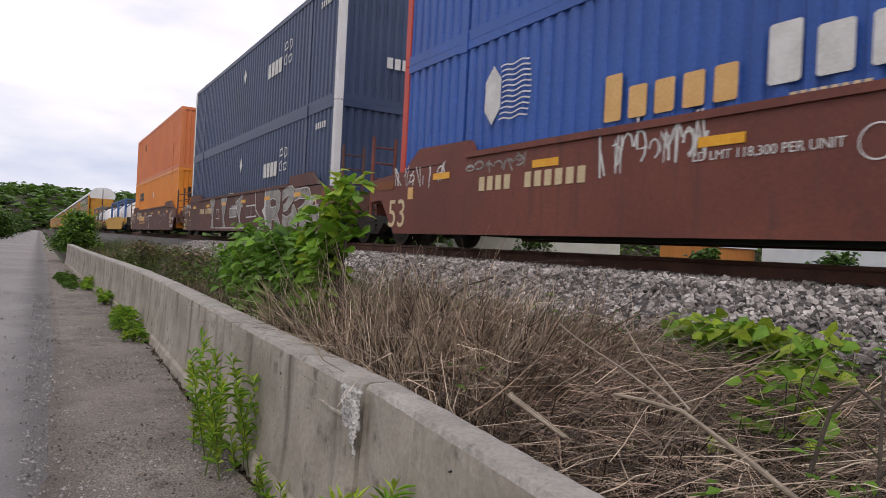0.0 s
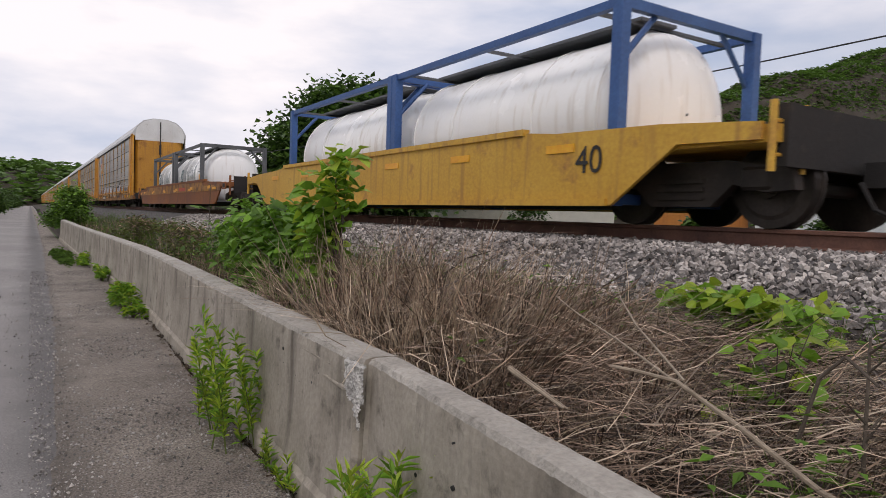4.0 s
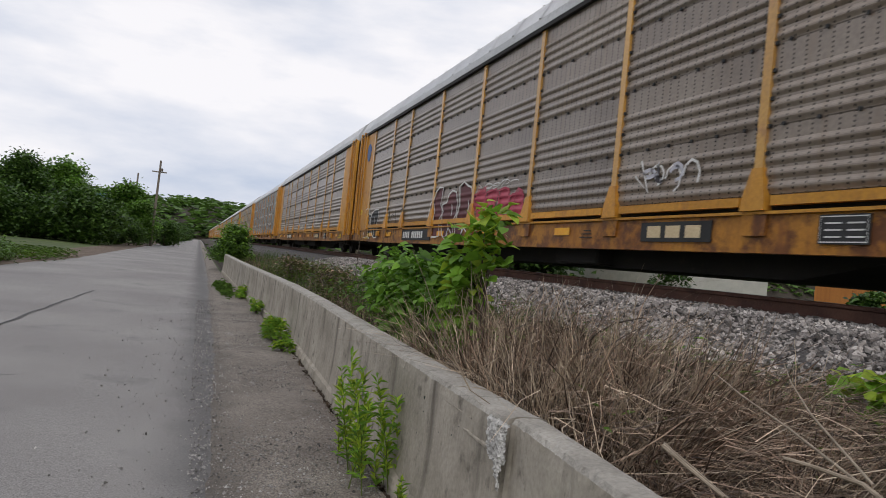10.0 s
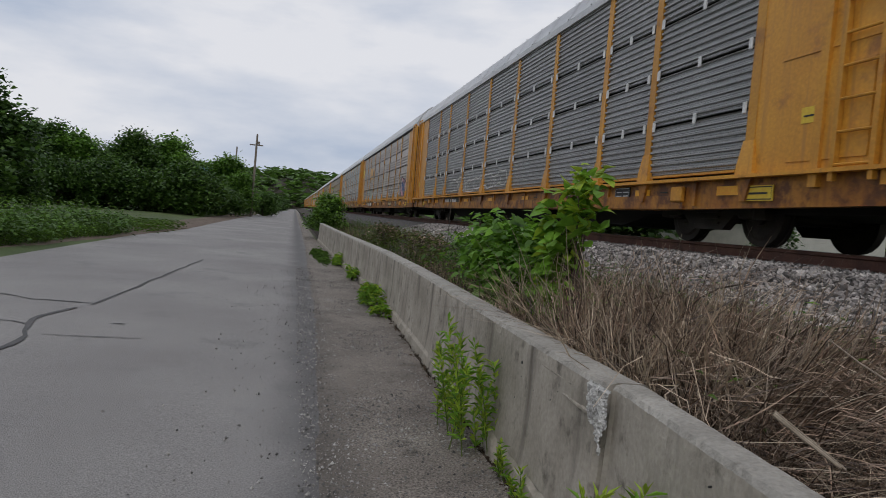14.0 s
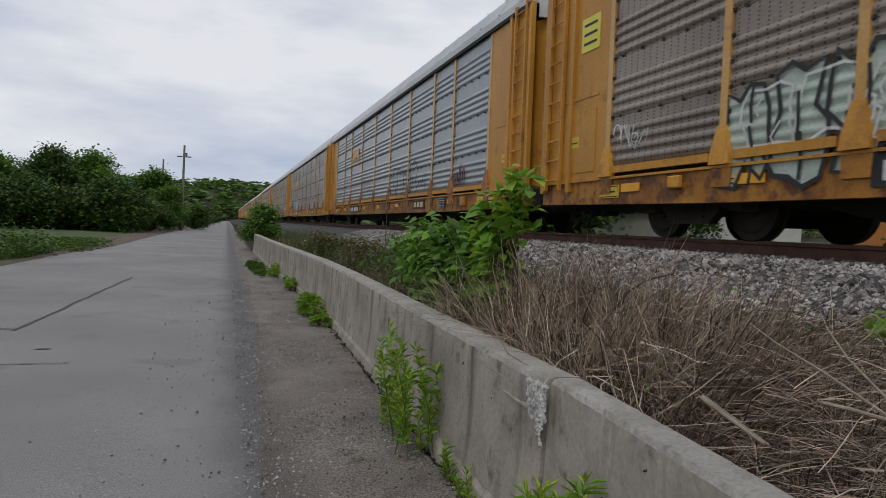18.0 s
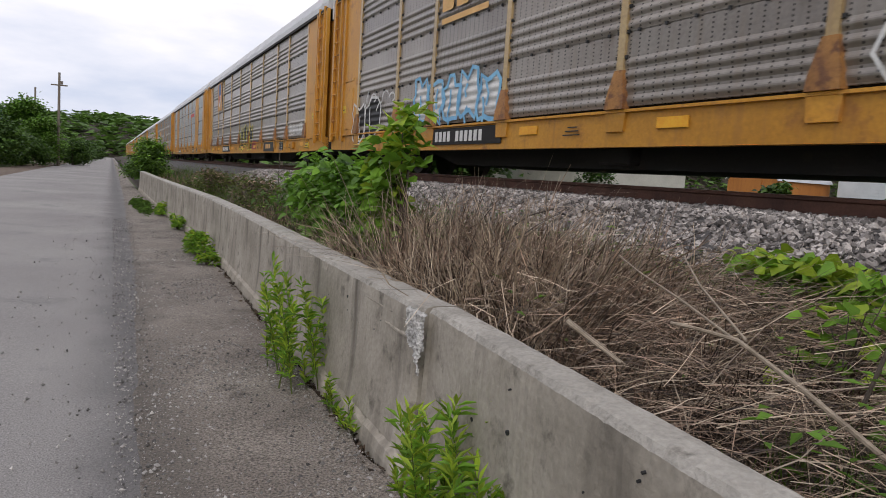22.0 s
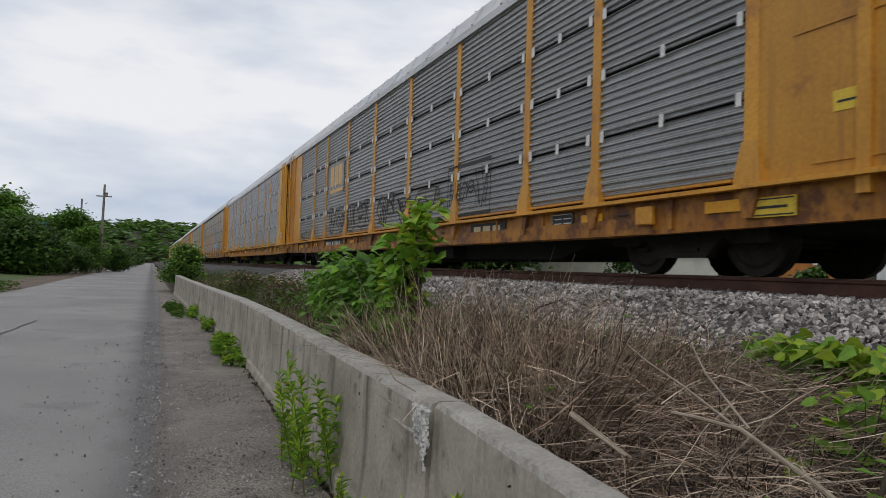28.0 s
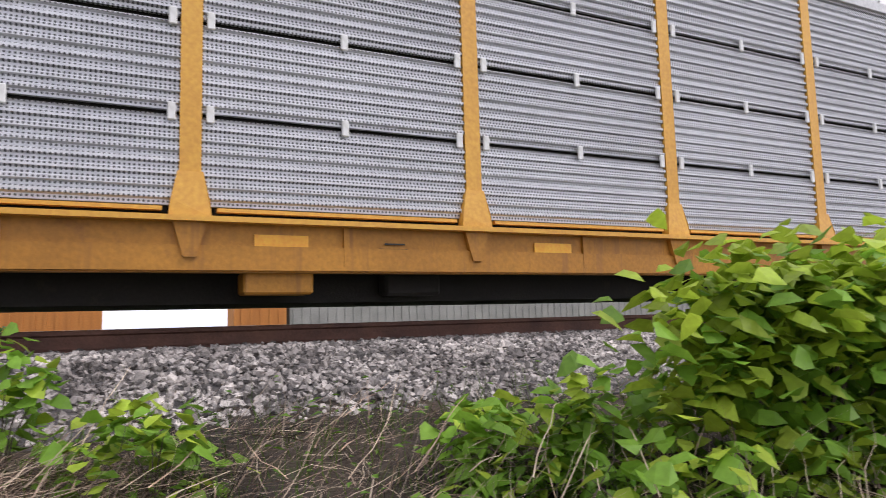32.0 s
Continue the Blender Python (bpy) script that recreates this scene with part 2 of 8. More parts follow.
M = {}
M["asphalt"] = stain_band(material("worn_asphalt", (0.225, 0.21, 0.20), (0.30, 0.285, 0.268), 0.88, 0.35, 110, 0.5, c3=(0.18, 0.175, 0.17), cover=0.58, grain_mix=0.4), 0.2, 0.5, (0.095, 0.09, 0.088), 0.75)
M["grit"] = stain_band(material("grit_shoulder", (0.175, 0.148, 0.123), (0.265, 0.23, 0.193), 0.95, 1.3, 85, 1.0, c3=(0.106, 0.088, 0.0716), cover=0.57, grain_mix=0.75), 0.2, 0.34, (0.101, 0.088, 0.0744), 0.6)
M["gritstone"] = material("shoulder_grit", (0.13, 0.12, 0.11), (0.38, 0.36, 0.335), 0.9, 2.0, 60, 0.3, random_tint=0.7, island=True)
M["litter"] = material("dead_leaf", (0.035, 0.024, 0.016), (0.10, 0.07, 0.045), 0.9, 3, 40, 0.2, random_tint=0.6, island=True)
M["tar"] = material("tar_seal", (0.06, 0.058, 0.057), (0.105, 0.10, 0.096), 0.8, 2, 60, 0.3)
M["soil"] = material("weedy_soil", (0.022, 0.016, 0.011), (0.06, 0.044, 0.03), 0.95, 1.4, 30, 0.9, c3=(0.05, 0.055, 0.02), cover=0.55)
M["grass_ground"] = material("grass_ground", (0.05, 0.075, 0.018), (0.09, 0.12, 0.03), 0.95, 0.3, 12, 0.8, c3=(0.12, 0.11, 0.05), cover=0.6)
M["concrete"] = material("cast_concrete", (0.27, 0.24, 0.192), (0.40, 0.36, 0.30), 0.92, 2.3, 40, 0.22, c3=(0.155, 0.138, 0.112), cover=0.56, streak=(0.115, 0.10, 0.08), grain_mix=0.3, run_scale=(5, 5, 0.6), run_cut=0.56)
M["worn_top"] = material("exposed_aggregate", (0.28, 0.26, 0.225), (0.39, 0.365, 0.32), 0.95, 4, 60, 0.4, c3=(0.16, 0.145, 0.12), cover=0.6, grain_mix=0.35)
M["chipped"] = material("chipped_concrete", (0.36, 0.35, 0.33), (0.62, 0.60, 0.56), 0.95, 14, 60, 1.0, c3=(0.2, 0.19, 0.17), cover=0.55)
M["stone"] = material("ballast_stone", (0.188, 0.169, 0.156), (0.442, 0.407, 0.376), 0.9, 2.0, 60, 0.5, random_tint=0.75, island=True)
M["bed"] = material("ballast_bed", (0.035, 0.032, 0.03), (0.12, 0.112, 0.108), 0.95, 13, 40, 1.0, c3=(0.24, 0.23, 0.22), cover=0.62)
M["rail"] = material("rusty_rail", (0.0843, 0.0382, 0.0282), (0.158, 0.0743, 0.0507), 0.8, 3, 40, 0.3)
M["railhead"] = material("polished_rail_head", (0.3, 0.29, 0.28), (0.42, 0.41, 0.4), 0.35, 3, 60, 0.05, metal=0.8)
M["tie"] = material("creosoted_timber", (0.05, 0.04, 0.032), (0.11, 0.085, 0.065), 0.9, 2, 40, 0.6, stretch=(0.4, 4, 4))
M["rack_yellow"] = material("rack_yellow_paint", (0.51, 0.23, 0.026), (0.62, 0.295, 0.036), 0.5, 0.8, 25, 0.06, c3=(0.33, 0.135, 0.032), cover=0.56, streak=(0.40, 0.18, 0.04), random_tint=0.14, gloss=0.45)
M["rust_yellow"] = material("rusted_yellow_paint", (0.341, 0.131, 0.0218), (0.469, 0.21, 0.0284), 0.5, 1.1, 25, 0.12, c3=(0.137, 0.0515, 0.0185), cover=0.46, gloss=0.4, streak=(0.213, 0.0792, 0.0231))
M["gloss_yellow"] = material("fresh_yellow_paint", (0.60, 0.295, 0.036), (0.67, 0.35, 0.048), 0.45, 0.8, 25, 0.04, c3=(0.5, 0.25, 0.05), cover=0.68)
M["panel_grey"] = dotted(material("weathered_galvanised_sheet", (0.202, 0.184, 0.167), (0.352, 0.331, 0.308), 0.34, 0.45, 20, 0.1, metal=0.2, gloss=1.0, c3=(0.12, 0.101, 0.0821), cover=0.56, streak=(0.173, 0.144, 0.12), random_tint=0.22), 0.15, 0.048, 0.0115, 0.95)
M["panel_light"] = dotted(material("light_galvanised_sheet", (0.50, 0.505, 0.53), (0.63, 0.635, 0.66), 0.42, 0.4, 20, 0.08, metal=0.2, gloss=0.8, c3=(0.43, 0.43, 0.45), cover=0.6, random_tint=0.07), 0.036, 0.036, 0.0098, 0.88)
M["panel_blue"] = dotted(material("bluish_galvanised_sheet", (0.264, 0.296, 0.312), (0.352, 0.376, 0.384), 0.34, 0.4, 20, 0.08, metal=0.2, gloss=1.0, c3=(0.224, 0.232, 0.232), cover=0.6, streak=(0.248, 0.256, 0.248), random_tint=0.06), 0.16, 0.048, 0.0115, 0.95)
M["roof"] = material("galvanised_roof", (0.45, 0.45, 0.45), (0.58, 0.58, 0.58), 0.42, 0.6, 20, 0.08, metal=0.2, c3=(0.3, 0.28, 0.26), cover=0.62)
M["white"] = material("dusty_white_paint", (0.66, 0.65, 0.63), (0.76, 0.76, 0.75), 0.5, 1.2, 25, 0.05, c3=(0.5, 0.47, 0.43), cover=0.62)
M["clip"] = material("zinc_clip", (0.62, 0.62, 0.60), (0.72, 0.72, 0.70), 0.5, 4, 25, 0.05)
# underframe black, also worn by the sheet that paints the racks' inner shade
M["black"] = material("sooty_underframe_and_shade", (0.0135, 0.012, 0.0112), (0.0263, 0.0225, 0.0203), 0.85, 1.5, 30, 0.2, c3=(0.045, 0.0338, 0.0263), cover=0.6)
M["blackpaint"] = material("black_paint", (0.015, 0.015, 0.016), (0.03, 0.03, 0.03), 0.6, 2, 30, 0.05)
M["wheel"] = material("wheel_steel", (0.03, 0.0252, 0.0222), (0.06, 0.048, 0.0408), 0.6, 3, 30, 0.1, metal=0.5)
M["brown"] = material("oxide_brown_paint", (0.146, 0.042, 0.0285), (0.202, 0.06, 0.0399), 0.65, 0.7, 25, 0.08, c3=(0.112, 0.04, 0.0285), cover=0.6, streak=(0.118, 0.045, 0.0333))
M["grime_brown"] = material("grimy_brown_paint", (0.10, 0.045, 0.035), (0.15, 0.065, 0.05), 0.75, 0.7, 25, 0.08, c3=(0.13, 0.115, 0.10), cover=0.58, streak=(0.085, 0.05, 0.04))
M["ochre"] = material("faded_orange_brown_paint", (0.19, 0.062, 0.02), (0.29, 0.10, 0.025), 0.7, 0.6, 25, 0.1, c3=(0.11, 0.04, 0.022), cover=0.55, streak=(0.15, 0.055, 0.025))
M["wellyellow"] = material("well_car_yellow", (0.60, 0.33, 0.04), (0.68, 0.40, 0.06), 0.55, 0.7, 25, 0.08, c3=(0.40, 0.19, 0.05), cover=0.58, streak=(0.4, 0.2, 0.05))
M["navy"] = material("navy_container_paint", (0.0288, 0.048, 0.105), (0.0432, 0.069, 0.14), 0.5, 0.6, 25, 0.05, c3=(0.064, 0.075, 0.105), cover=0.64)
M["blue"] = material("blue_container_paint", (0.023, 0.0862, 0.333), (0.0345, 0.115, 0.414), 0.5, 0.6, 25, 0.05, c3=(0.0575, 0.103, 0.23), cover=0.66)
M["orange"] = material("orange_container_paint", (0.72, 0.235, 0.025), (0.80, 0.285, 0.035), 0.5, 0.5, 25, 0.05, c3=(0.6, 0.19, 0.03), cover=0.64)
M["red_orange"] = material("faded_red_orange_paint", (0.62, 0.17, 0.06), (0.70, 0.22, 0.075), 0.6, 0.5, 25, 0.05, c3=(0.52, 0.14, 0.05), cover=0.62)
M["redpaint"] = material("red_paint", (0.5, 0.045, 0.03), (0.58, 0.07, 0.04), 0.5, 1, 25, 0.05)
M["tank"] = material("tank_white_shell", (0.90, 0.90, 0.88), (0.95, 0.95, 0.93), 0.26, 0.8, 25, 0.03, c3=(0.74, 0.71, 0.66), cover=0.68, streak=(0.78, 0.75, 0.70))
M["frame_grey"] = material("dark_grey_frame", (0.075, 0.08, 0.085), (0.12, 0.125, 0.13), 0.6, 2, 25, 0.06)
M["frame_blue"] = material("blue_frame", (0.03, 0.09, 0.26), (0.045, 0.12, 0.32), 0.55, 2, 25, 0.06)
M["teal"] = material("dark_teal_lettering", (0.01, 0.06, 0.065), (0.015, 0.075, 0.08), 0.6, 3, 30, 0.0)
M["mark_white"] = material("white_stencil", (0.60, 0.59, 0.56), (0.74, 0.73, 0.70), 0.7, 5, 40, 0.0)
M["mark_cream"] = material("cream_stencil", (0.60, 0.47, 0.28), (0.68, 0.55, 0.34), 0.7, 4, 40, 0.0, c3=(0.4, 0.28, 0.18), cover=0.6)
M["mark_gold"] = material("gold_lettering", (0.70, 0.40, 0.14), (0.78, 0.47, 0.18), 0.6, 3, 30, 0.0)
M["reflector"] = material("amber_reflective_tape", (0.80, 0.36, 0.02), (0.88, 0.44, 0.03), 0.4, 4, 30, 0.0)
M["silver"] = material("silver_spray", (0.24, 0.225, 0.205), (0.40, 0.385, 0.355), 0.55, 2.2, 30, 0.0, c3=(0.16, 0.115, 0.095), cover=0.5)
M["pink"] = material("pink_spray", (0.62, 0.28, 0.33), (0.70, 0.36, 0.40), 0.6, 2, 30, 0.0)
M["sky_spray"] = material("light_blue_spray", (0.16, 0.42, 0.66), (0.24, 0.52, 0.74), 0.6, 2, 30, 0.0)
M["green_spray"] = material("pale_green_spray", (0.42, 0.50, 0.42), (0.52, 0.58, 0.50), 0.6, 2, 30, 0.0)
M["crimson_spray"] = material("crimson_spray", (0.42, 0.05, 0.09), (0.5, 0.08, 0.12), 0.6, 2, 30, 0.0)
M["yellow_spray"] = material("yellow_spray", (0.75, 0.66, 0.08), (0.8, 0.72, 0.12), 0.6, 2, 30, 0.0)
M["leaf"] = leaf_material("fresh_green_leaf", (0.13, 0.27, 0.025), (0.22, 0.40, 0.045))
M["leaf_yellow"] = leaf_material("yellow_green_leaf", (0.27, 0.385, 0.032), (0.39, 0.505, 0.055))
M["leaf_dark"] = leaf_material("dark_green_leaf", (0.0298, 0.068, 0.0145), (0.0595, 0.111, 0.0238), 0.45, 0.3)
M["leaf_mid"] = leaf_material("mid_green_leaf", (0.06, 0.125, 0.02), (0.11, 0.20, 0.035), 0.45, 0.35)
M["leaf_olive"] = leaf_material("olive_weed_leaf", (0.07, 0.09, 0.022), (0.135, 0.15, 0.04), 0.5, 0.3)
M["grass"] = leaf_material("grass_blade", (0.06, 0.12, 0.016), (0.112, 0.188, 0.028), 0.45)
M["straw"] = leaf_material("dry_stalk", (0.085, 0.055, 0.039), (0.40, 0.285, 0.205), 0.8, 0.05, 6.0)
# stalk colour with the shade of deep gaps painted in
M["straw_dark"] = leaf_material("shade_dark_stalk", (0.0225, 0.015, 0.0112), (0.0638, 0.042, 0.0315), 0.6, 0.0)
M["twig"] = leaf_material("dead_twig", (0.05, 0.036, 0.027), (0.10, 0.075, 0.056), 0.5, 0.0)
M["straw_wood"] = material("bleached_wood", (0.22, 0.175, 0.125), (0.34, 0.28, 0.21), 0.85, 6, 60, 0.3, stretch=(2, 2, 2))
M["leaf_fresh"] = leaf_material("shrub_leaf", (0.09, 0.20, 0.022), (0.16, 0.31, 0.038))
M["straw_pale"] = leaf_material("bleached_sunlit_stalk", (0.343, 0.267, 0.19), (0.572, 0.465, 0.343), 0.5, 0.1, 6.0)
M["stem"] = leaf_material("green_stem", (0.08, 0.12, 0.03), (0.12, 0.15, 0.04), 0.3)
M["bark"] = material("tree_bark", (0.07, 0.055, 0.042), (0.13, 0.105, 0.08), 0.95, 3, 20, 0.8, stretch=(3, 3, 0.6))
M["pole"] = material("weathered_pole_timber", (0.16, 0.13, 0.10), (0.24, 0.205, 0.165), 0.9, 2, 20, 0.5, stretch=(4, 4, 0.3))
M["shed_orange"] = material("orange_stained_boards", (0.42, 0.15, 0.03), (0.50, 0.19, 0.04), 0.7, 1, 20, 0.1, stretch=(5, 5, 0.4))
M["siding"] = material("white_lap_siding", (0.62, 0.64, 0.66), (0.70, 0.72, 0.74), 0.6, 1, 20, 0.05)
M["cream_wall"] = material("cream_block_wall", (0.42, 0.40, 0.35), (0.50, 0.48, 0.42), 0.8, 1, 20, 0.1)
M["grey_wall"] = material("grey_block_wall", (0.24, 0.235, 0.22), (0.32, 0.31, 0.29), 0.85, 1, 20, 0.2)
M["shingle"] = material("pale_metal_roof", (0.45, 0.46, 0.47), (0.55, 0.56, 0.57), 0.5, 1, 20, 0.05)
M["glassdark"] = material("dark_window_glass", (0.03, 0.035, 0.04), (0.05, 0.055, 0.06), 0.1, 1, 10, 0.0)
M["panel_brown"] = dotted(material("brown_stained_sheet", (0.181, 0.138, 0.104), (0.316, 0.258, 0.203), 0.34, 0.45, 20, 0.1, metal=0.2, gloss=1.0, c3=(0.153, 0.108, 0.0735), cover=0.54, streak=(0.218, 0.16, 0.112), random_tint=0.15), 0.15, 0.048, 0.0115, 0.95)
M["panel_tan"] = dotted(material("tan_stained_sheet", (0.192, 0.16, 0.132), (0.336, 0.299, 0.256), 0.34, 0.45, 20, 0.1, metal=0.2, gloss=1.0, c3=(0.162, 0.125, 0.093), cover=0.54, streak=(0.232, 0.186, 0.142), random_tint=0.15), 0.15, 0.048, 0.0115, 0.95)
M["notice"] = material("yellow_notice", (0.66, 0.44, 0.03), (0.72, 0.5, 0.05), 0.6, 3, 30, 0.0)
M["mid_panel"] = dotted(material("grey_galvanised_sheet", (0.30, 0.295, 0.29), (0.42, 0.415, 0.41), 0.42, 0.45, 20, 0.08, metal=0.2, gloss=0.8, c3=(0.2, 0.19, 0.18), cover=0.6, random_tint=0.1), 0.036, 0.036, 0.009, 0.8)
M["lavender"] = material("pale_lavender_spray", (0.46, 0.45, 0.50), (0.60, 0.59, 0.63), 0.6, 1.5, 30, 0.0, c3=(0.34, 0.33, 0.36), cover=0.58)
M["maroon"] = material("maroon_spray", (0.10, 0.03, 0.035), (0.15, 0.045, 0.05), 0.6, 1.5, 30, 0.0)
M["gravel_heap"] = material("grey_gravel", (0.18, 0.18, 0.185), (0.28, 0.28, 0.285), 0.95, 4, 30, 0.9)
M["verge"] = material("brown_dirt_verge", (0.095, 0.065, 0.045), (0.17, 0.125, 0.09), 0.95, 1.2, 40, 0.9, c3=(0.07, 0.075, 0.03), cover=0.58)
M["post_pale"] = material("faded_post_paint", (0.46, 0.30, 0.11), (0.56, 0.40, 0.19), 0.40, 0.8, 25, 0.05, c3=(0.38, 0.23, 0.10), cover=0.6, streak=(0.40, 0.27, 0.14), random_tint=0.2, gloss=0.9)
M["rust_foot"] = material("rusted_post_foot", (0.26, 0.115, 0.04), (0.40, 0.19, 0.055), 0.6, 3.0, 30, 0.12, c3=(0.17, 0.075, 0.035), cover=0.5, random_tint=0.25, gloss=0.4)
M["post_yellow"] = material("weathered_post_paint", (0.50, 0.25, 0.04), (0.61, 0.33, 0.065), 0.34, 0.8, 25, 0.05, c3=(0.40, 0.19, 0.06), cover=0.58, random_tint=0.15, gloss=1.0)
# orange sill paint, its colour deepened for shade under the flange
M["sill_orange"] = material("shaded_orange_sill", (0.36, 0.155, 0.02), (0.47, 0.21, 0.028), 0.55, 0.9, 25, 0.08, c3=(0.24, 0.10, 0.03), cover=0.6, streak=(0.27, 0.115, 0.03), gloss=0.4)

# ---------------------------------------------------------------- mesh helpers
def part(name, bm, mat, parent=None, label=""):
    """Link a bmesh as one mesh object under a thing or a part."""
    me = bpy.data.meshes.new(name)
    bm.to_mesh(me)
    bm.free()
    me.materials.append(M[mat])
    ob = new(name, me)
    ob.parent = parent
    return tagged(ob, label)


def data_part(name, verts, faces, mat, parent=None, label=""):
    me = bpy.data.meshes.new(name)
    me.from_pydata(verts, [], faces)
    me.update()
    me.materials.append(M[mat])
    ob = new(name, me)
    ob.parent = parent
    return tagged(ob, label)


def empty(name, label, category, group="", at=(0, 0, 0)):
    ob = new(name)
    ob.location = at
    ob.empty_display_size = 0.2
    return tagged(ob, label, category, group)


def slab(bm, x0, x1, y0, y1, z0, z1, chamfer=0.0):
    """A box; chamfer rounds its edges off a little."""
    vs = [bm.verts.new((x, y, z)) for z in (z0, z1) for y in (y0, y1) for x in (x0, x1)]
    faces = [bm.faces.new([vs[i] for i in f]) for f in ((0, 2, 3, 1), (4, 5, 7, 6), (0, 1, 5, 4), (2, 6, 7, 3), (0, 4, 6, 2), (1, 3, 7, 5))]
    if chamfer:
        edges = list({e for f in faces for e in f.edges})
        bmesh.ops.bevel(bm, geom=edges, offset=chamfer, segments=1, affect='EDGES')
    return bm


def prism(bm, outline, x0, x1):
    """An outline in the y-z plane, drawn out from x0 to x1."""
    a = [bm.verts.new((x0, y, z)) for y, z in outline]
    b = [bm.verts.new((x1, y, z)) for y, z in outline]
    bm.faces.new(a)
    bm.faces.new(b[::-1])
    k = len(outline)
    for i in range(k):
        bm.faces.new((a[i], b[i], b[(i + 1) % k], a[(i + 1) % k]))
    return bm


def run(bm, outline, y0, y1, caps=True):
    """An outline in the x-z plane, drawn out from y0 to y1."""
    a = [bm.verts.new((x, y0, z)) for x, z in outline]
    b = [bm.verts.new((x, y1, z)) for x, z in outline]
    k = len(outline)
    for i in range(k):
        bm.faces.new((a[i], a[(i + 1) % k], b[(i + 1) % k], b[i]))
    if caps:
        bm.faces.new(a[::-1])
        bm.faces.new(b)
    return bm


def rod(bm, p, q, r0, r1=None, sides=8, caps=True):
    """A round bar from p to q."""
    p, q = Vector(p), Vector(q)
    r1 = r0 if r1 is None else r1
    d = (q - p).normalized()
    u = d.orthogonal().normalized()
    v = d.cross(u)
    rings = []
    for c, r in ((p, r0), (q, r1)):
        rings.append([bm.verts.new(c + r * (math.cos(2 * math.pi * i / sides) * u + math.sin(2 * math.pi * i / sides) * v)) for i in range(sides)])
    for i in range(sides):
        bm.faces.new((rings[0][i], rings[0][(i + 1) % sides], rings[1][(i + 1) % sides], rings[1][i]))
    if caps:
        bm.faces.new(rings[0][::-1])
        bm.faces.new(rings[1])
    return bm


def B():
    return bmesh.new()


def lettering(name, text, height, mat, parent, place, spin, label="", stretch=1.0):
    """Words in the built-in font, as a thin mesh under a thing."""
    cu = bpy.data.curves.new(name, 'FONT')
    cu.body, cu.size, cu.extrude = text, height * 1.38, 0.002
    cu.align_x, cu.align_y = 'CENTER', 'CENTER'
    tmp = bpy.data.objects.new(name, cu)
    me = bpy.data.meshes.new_from_object(tmp)
    bpy.data.objects.remove(tmp)
    me.materials.clear()
    me.materials.append(M[mat])
    ob = new(name, me)
    ob.parent = parent
    ob.matrix_local = pose(*place, *spin) @ Matrix.Diagonal((stretch, 1, 1, 1))
    return tagged(ob, label)


FACING = (90, 0, -90)   # a sign that faces -x and reads along -y


def ribbon(bm, points, width, x, closed=False):
    """A painted stroke along points (y, z) on a side that faces -x."""
    n = len(points)
    left, right = [], []
    for i, (y, z) in enumerate(points):
        a = points[(i - 1) % n] if closed or i else points[0]
        b = points[(i + 1) % n] if closed or i < n - 1 else points[-1]
        dy, dz = b[0] - a[0], b[1] - a[1]
        d = math.hypot(dy, dz) or 1
        ny, nz = -dz / d * width / 2, dy / d * width / 2
        left.append(bm.verts.new((x, y + ny, z + nz)))
        right.append(bm.verts.new((x, y - ny, z - nz)))
    for i in range(n if closed else n - 1):
        j = (i + 1) % n
        bm.faces.new((left[i], left[j], right[j], right[i]))
    return bm


# ---------------------------------------------------------------- the setting
RAIL_TOP = 1.41
TRACK_X = 6.95


def ground_height(x):
    xs = (-400, -60, -5.6, -5.2, 1.3, 1.45, 1.5, 2.4, 3.3, 3.9, 5.15, 8.75, 10.2, 14, 60, 900)
    zs = (0.4, 0.25, 0.03, -0.012, -0.012, -0.012, 0.42, 0.55, 0.70, 0.79, 1.12, 1.12, 0.72, 0.6, 0.5, 0.6)
    return float(np.interp(x, xs, zs))


def make_ground():
    xs = [-900, -400, -200, -100, -60, -40, -25, -15, -9, -5.6, -5.2, -2, 1.3, 1.45, 1.5, 1.8, 2.1, 2.4, 2.85, 3.3, 3.6, 3.9, 4.5, 5.15, 6.95, 8.75, 10.2, 14, 25, 60, 150, 400, 900]
    ys = [-600, -200, -80, -40, -20, -13, -8, -5, -3, -1, 1, 2.76, 5, 7, 9, 11.5, 14, 18, 22, 26, 30, 40, 50, 60, 90, 140, 220, 400, 700, 1400]
    rnd = random.Random(4)
    verts = []
    for y in ys:
        for x in xs:
            z = ground_height(x)
            x += (wall_x(y) - 1.3) * float(np.interp(x, (0.9, 1.3, 2.4, 3.3), (0, 1, 1, 0)))
            if 1.55 < x < 3.95 or x < -6:
                z += rnd.uniform(-0.04, 0.04)
            verts.append((x, y, z))
    k = len(xs)
    faces = [(j * k + i, j * k + i + 1, (j + 1) * k + i + 1, (j + 1) * k + i) for j in range(len(ys) - 1) for i in range(k - 1)]
    ob = data_part("ground", verts, faces, "grass_ground")
    ob.data.materials.append(M["soil"])
    for p in ob.data.polygons:
        if p.center.x > 0.5 and p.center.x < 12:
            p.material_index = 1
    tagged(ob, "weedy earth and grass ground beside the railway", "ground", kind="structure")


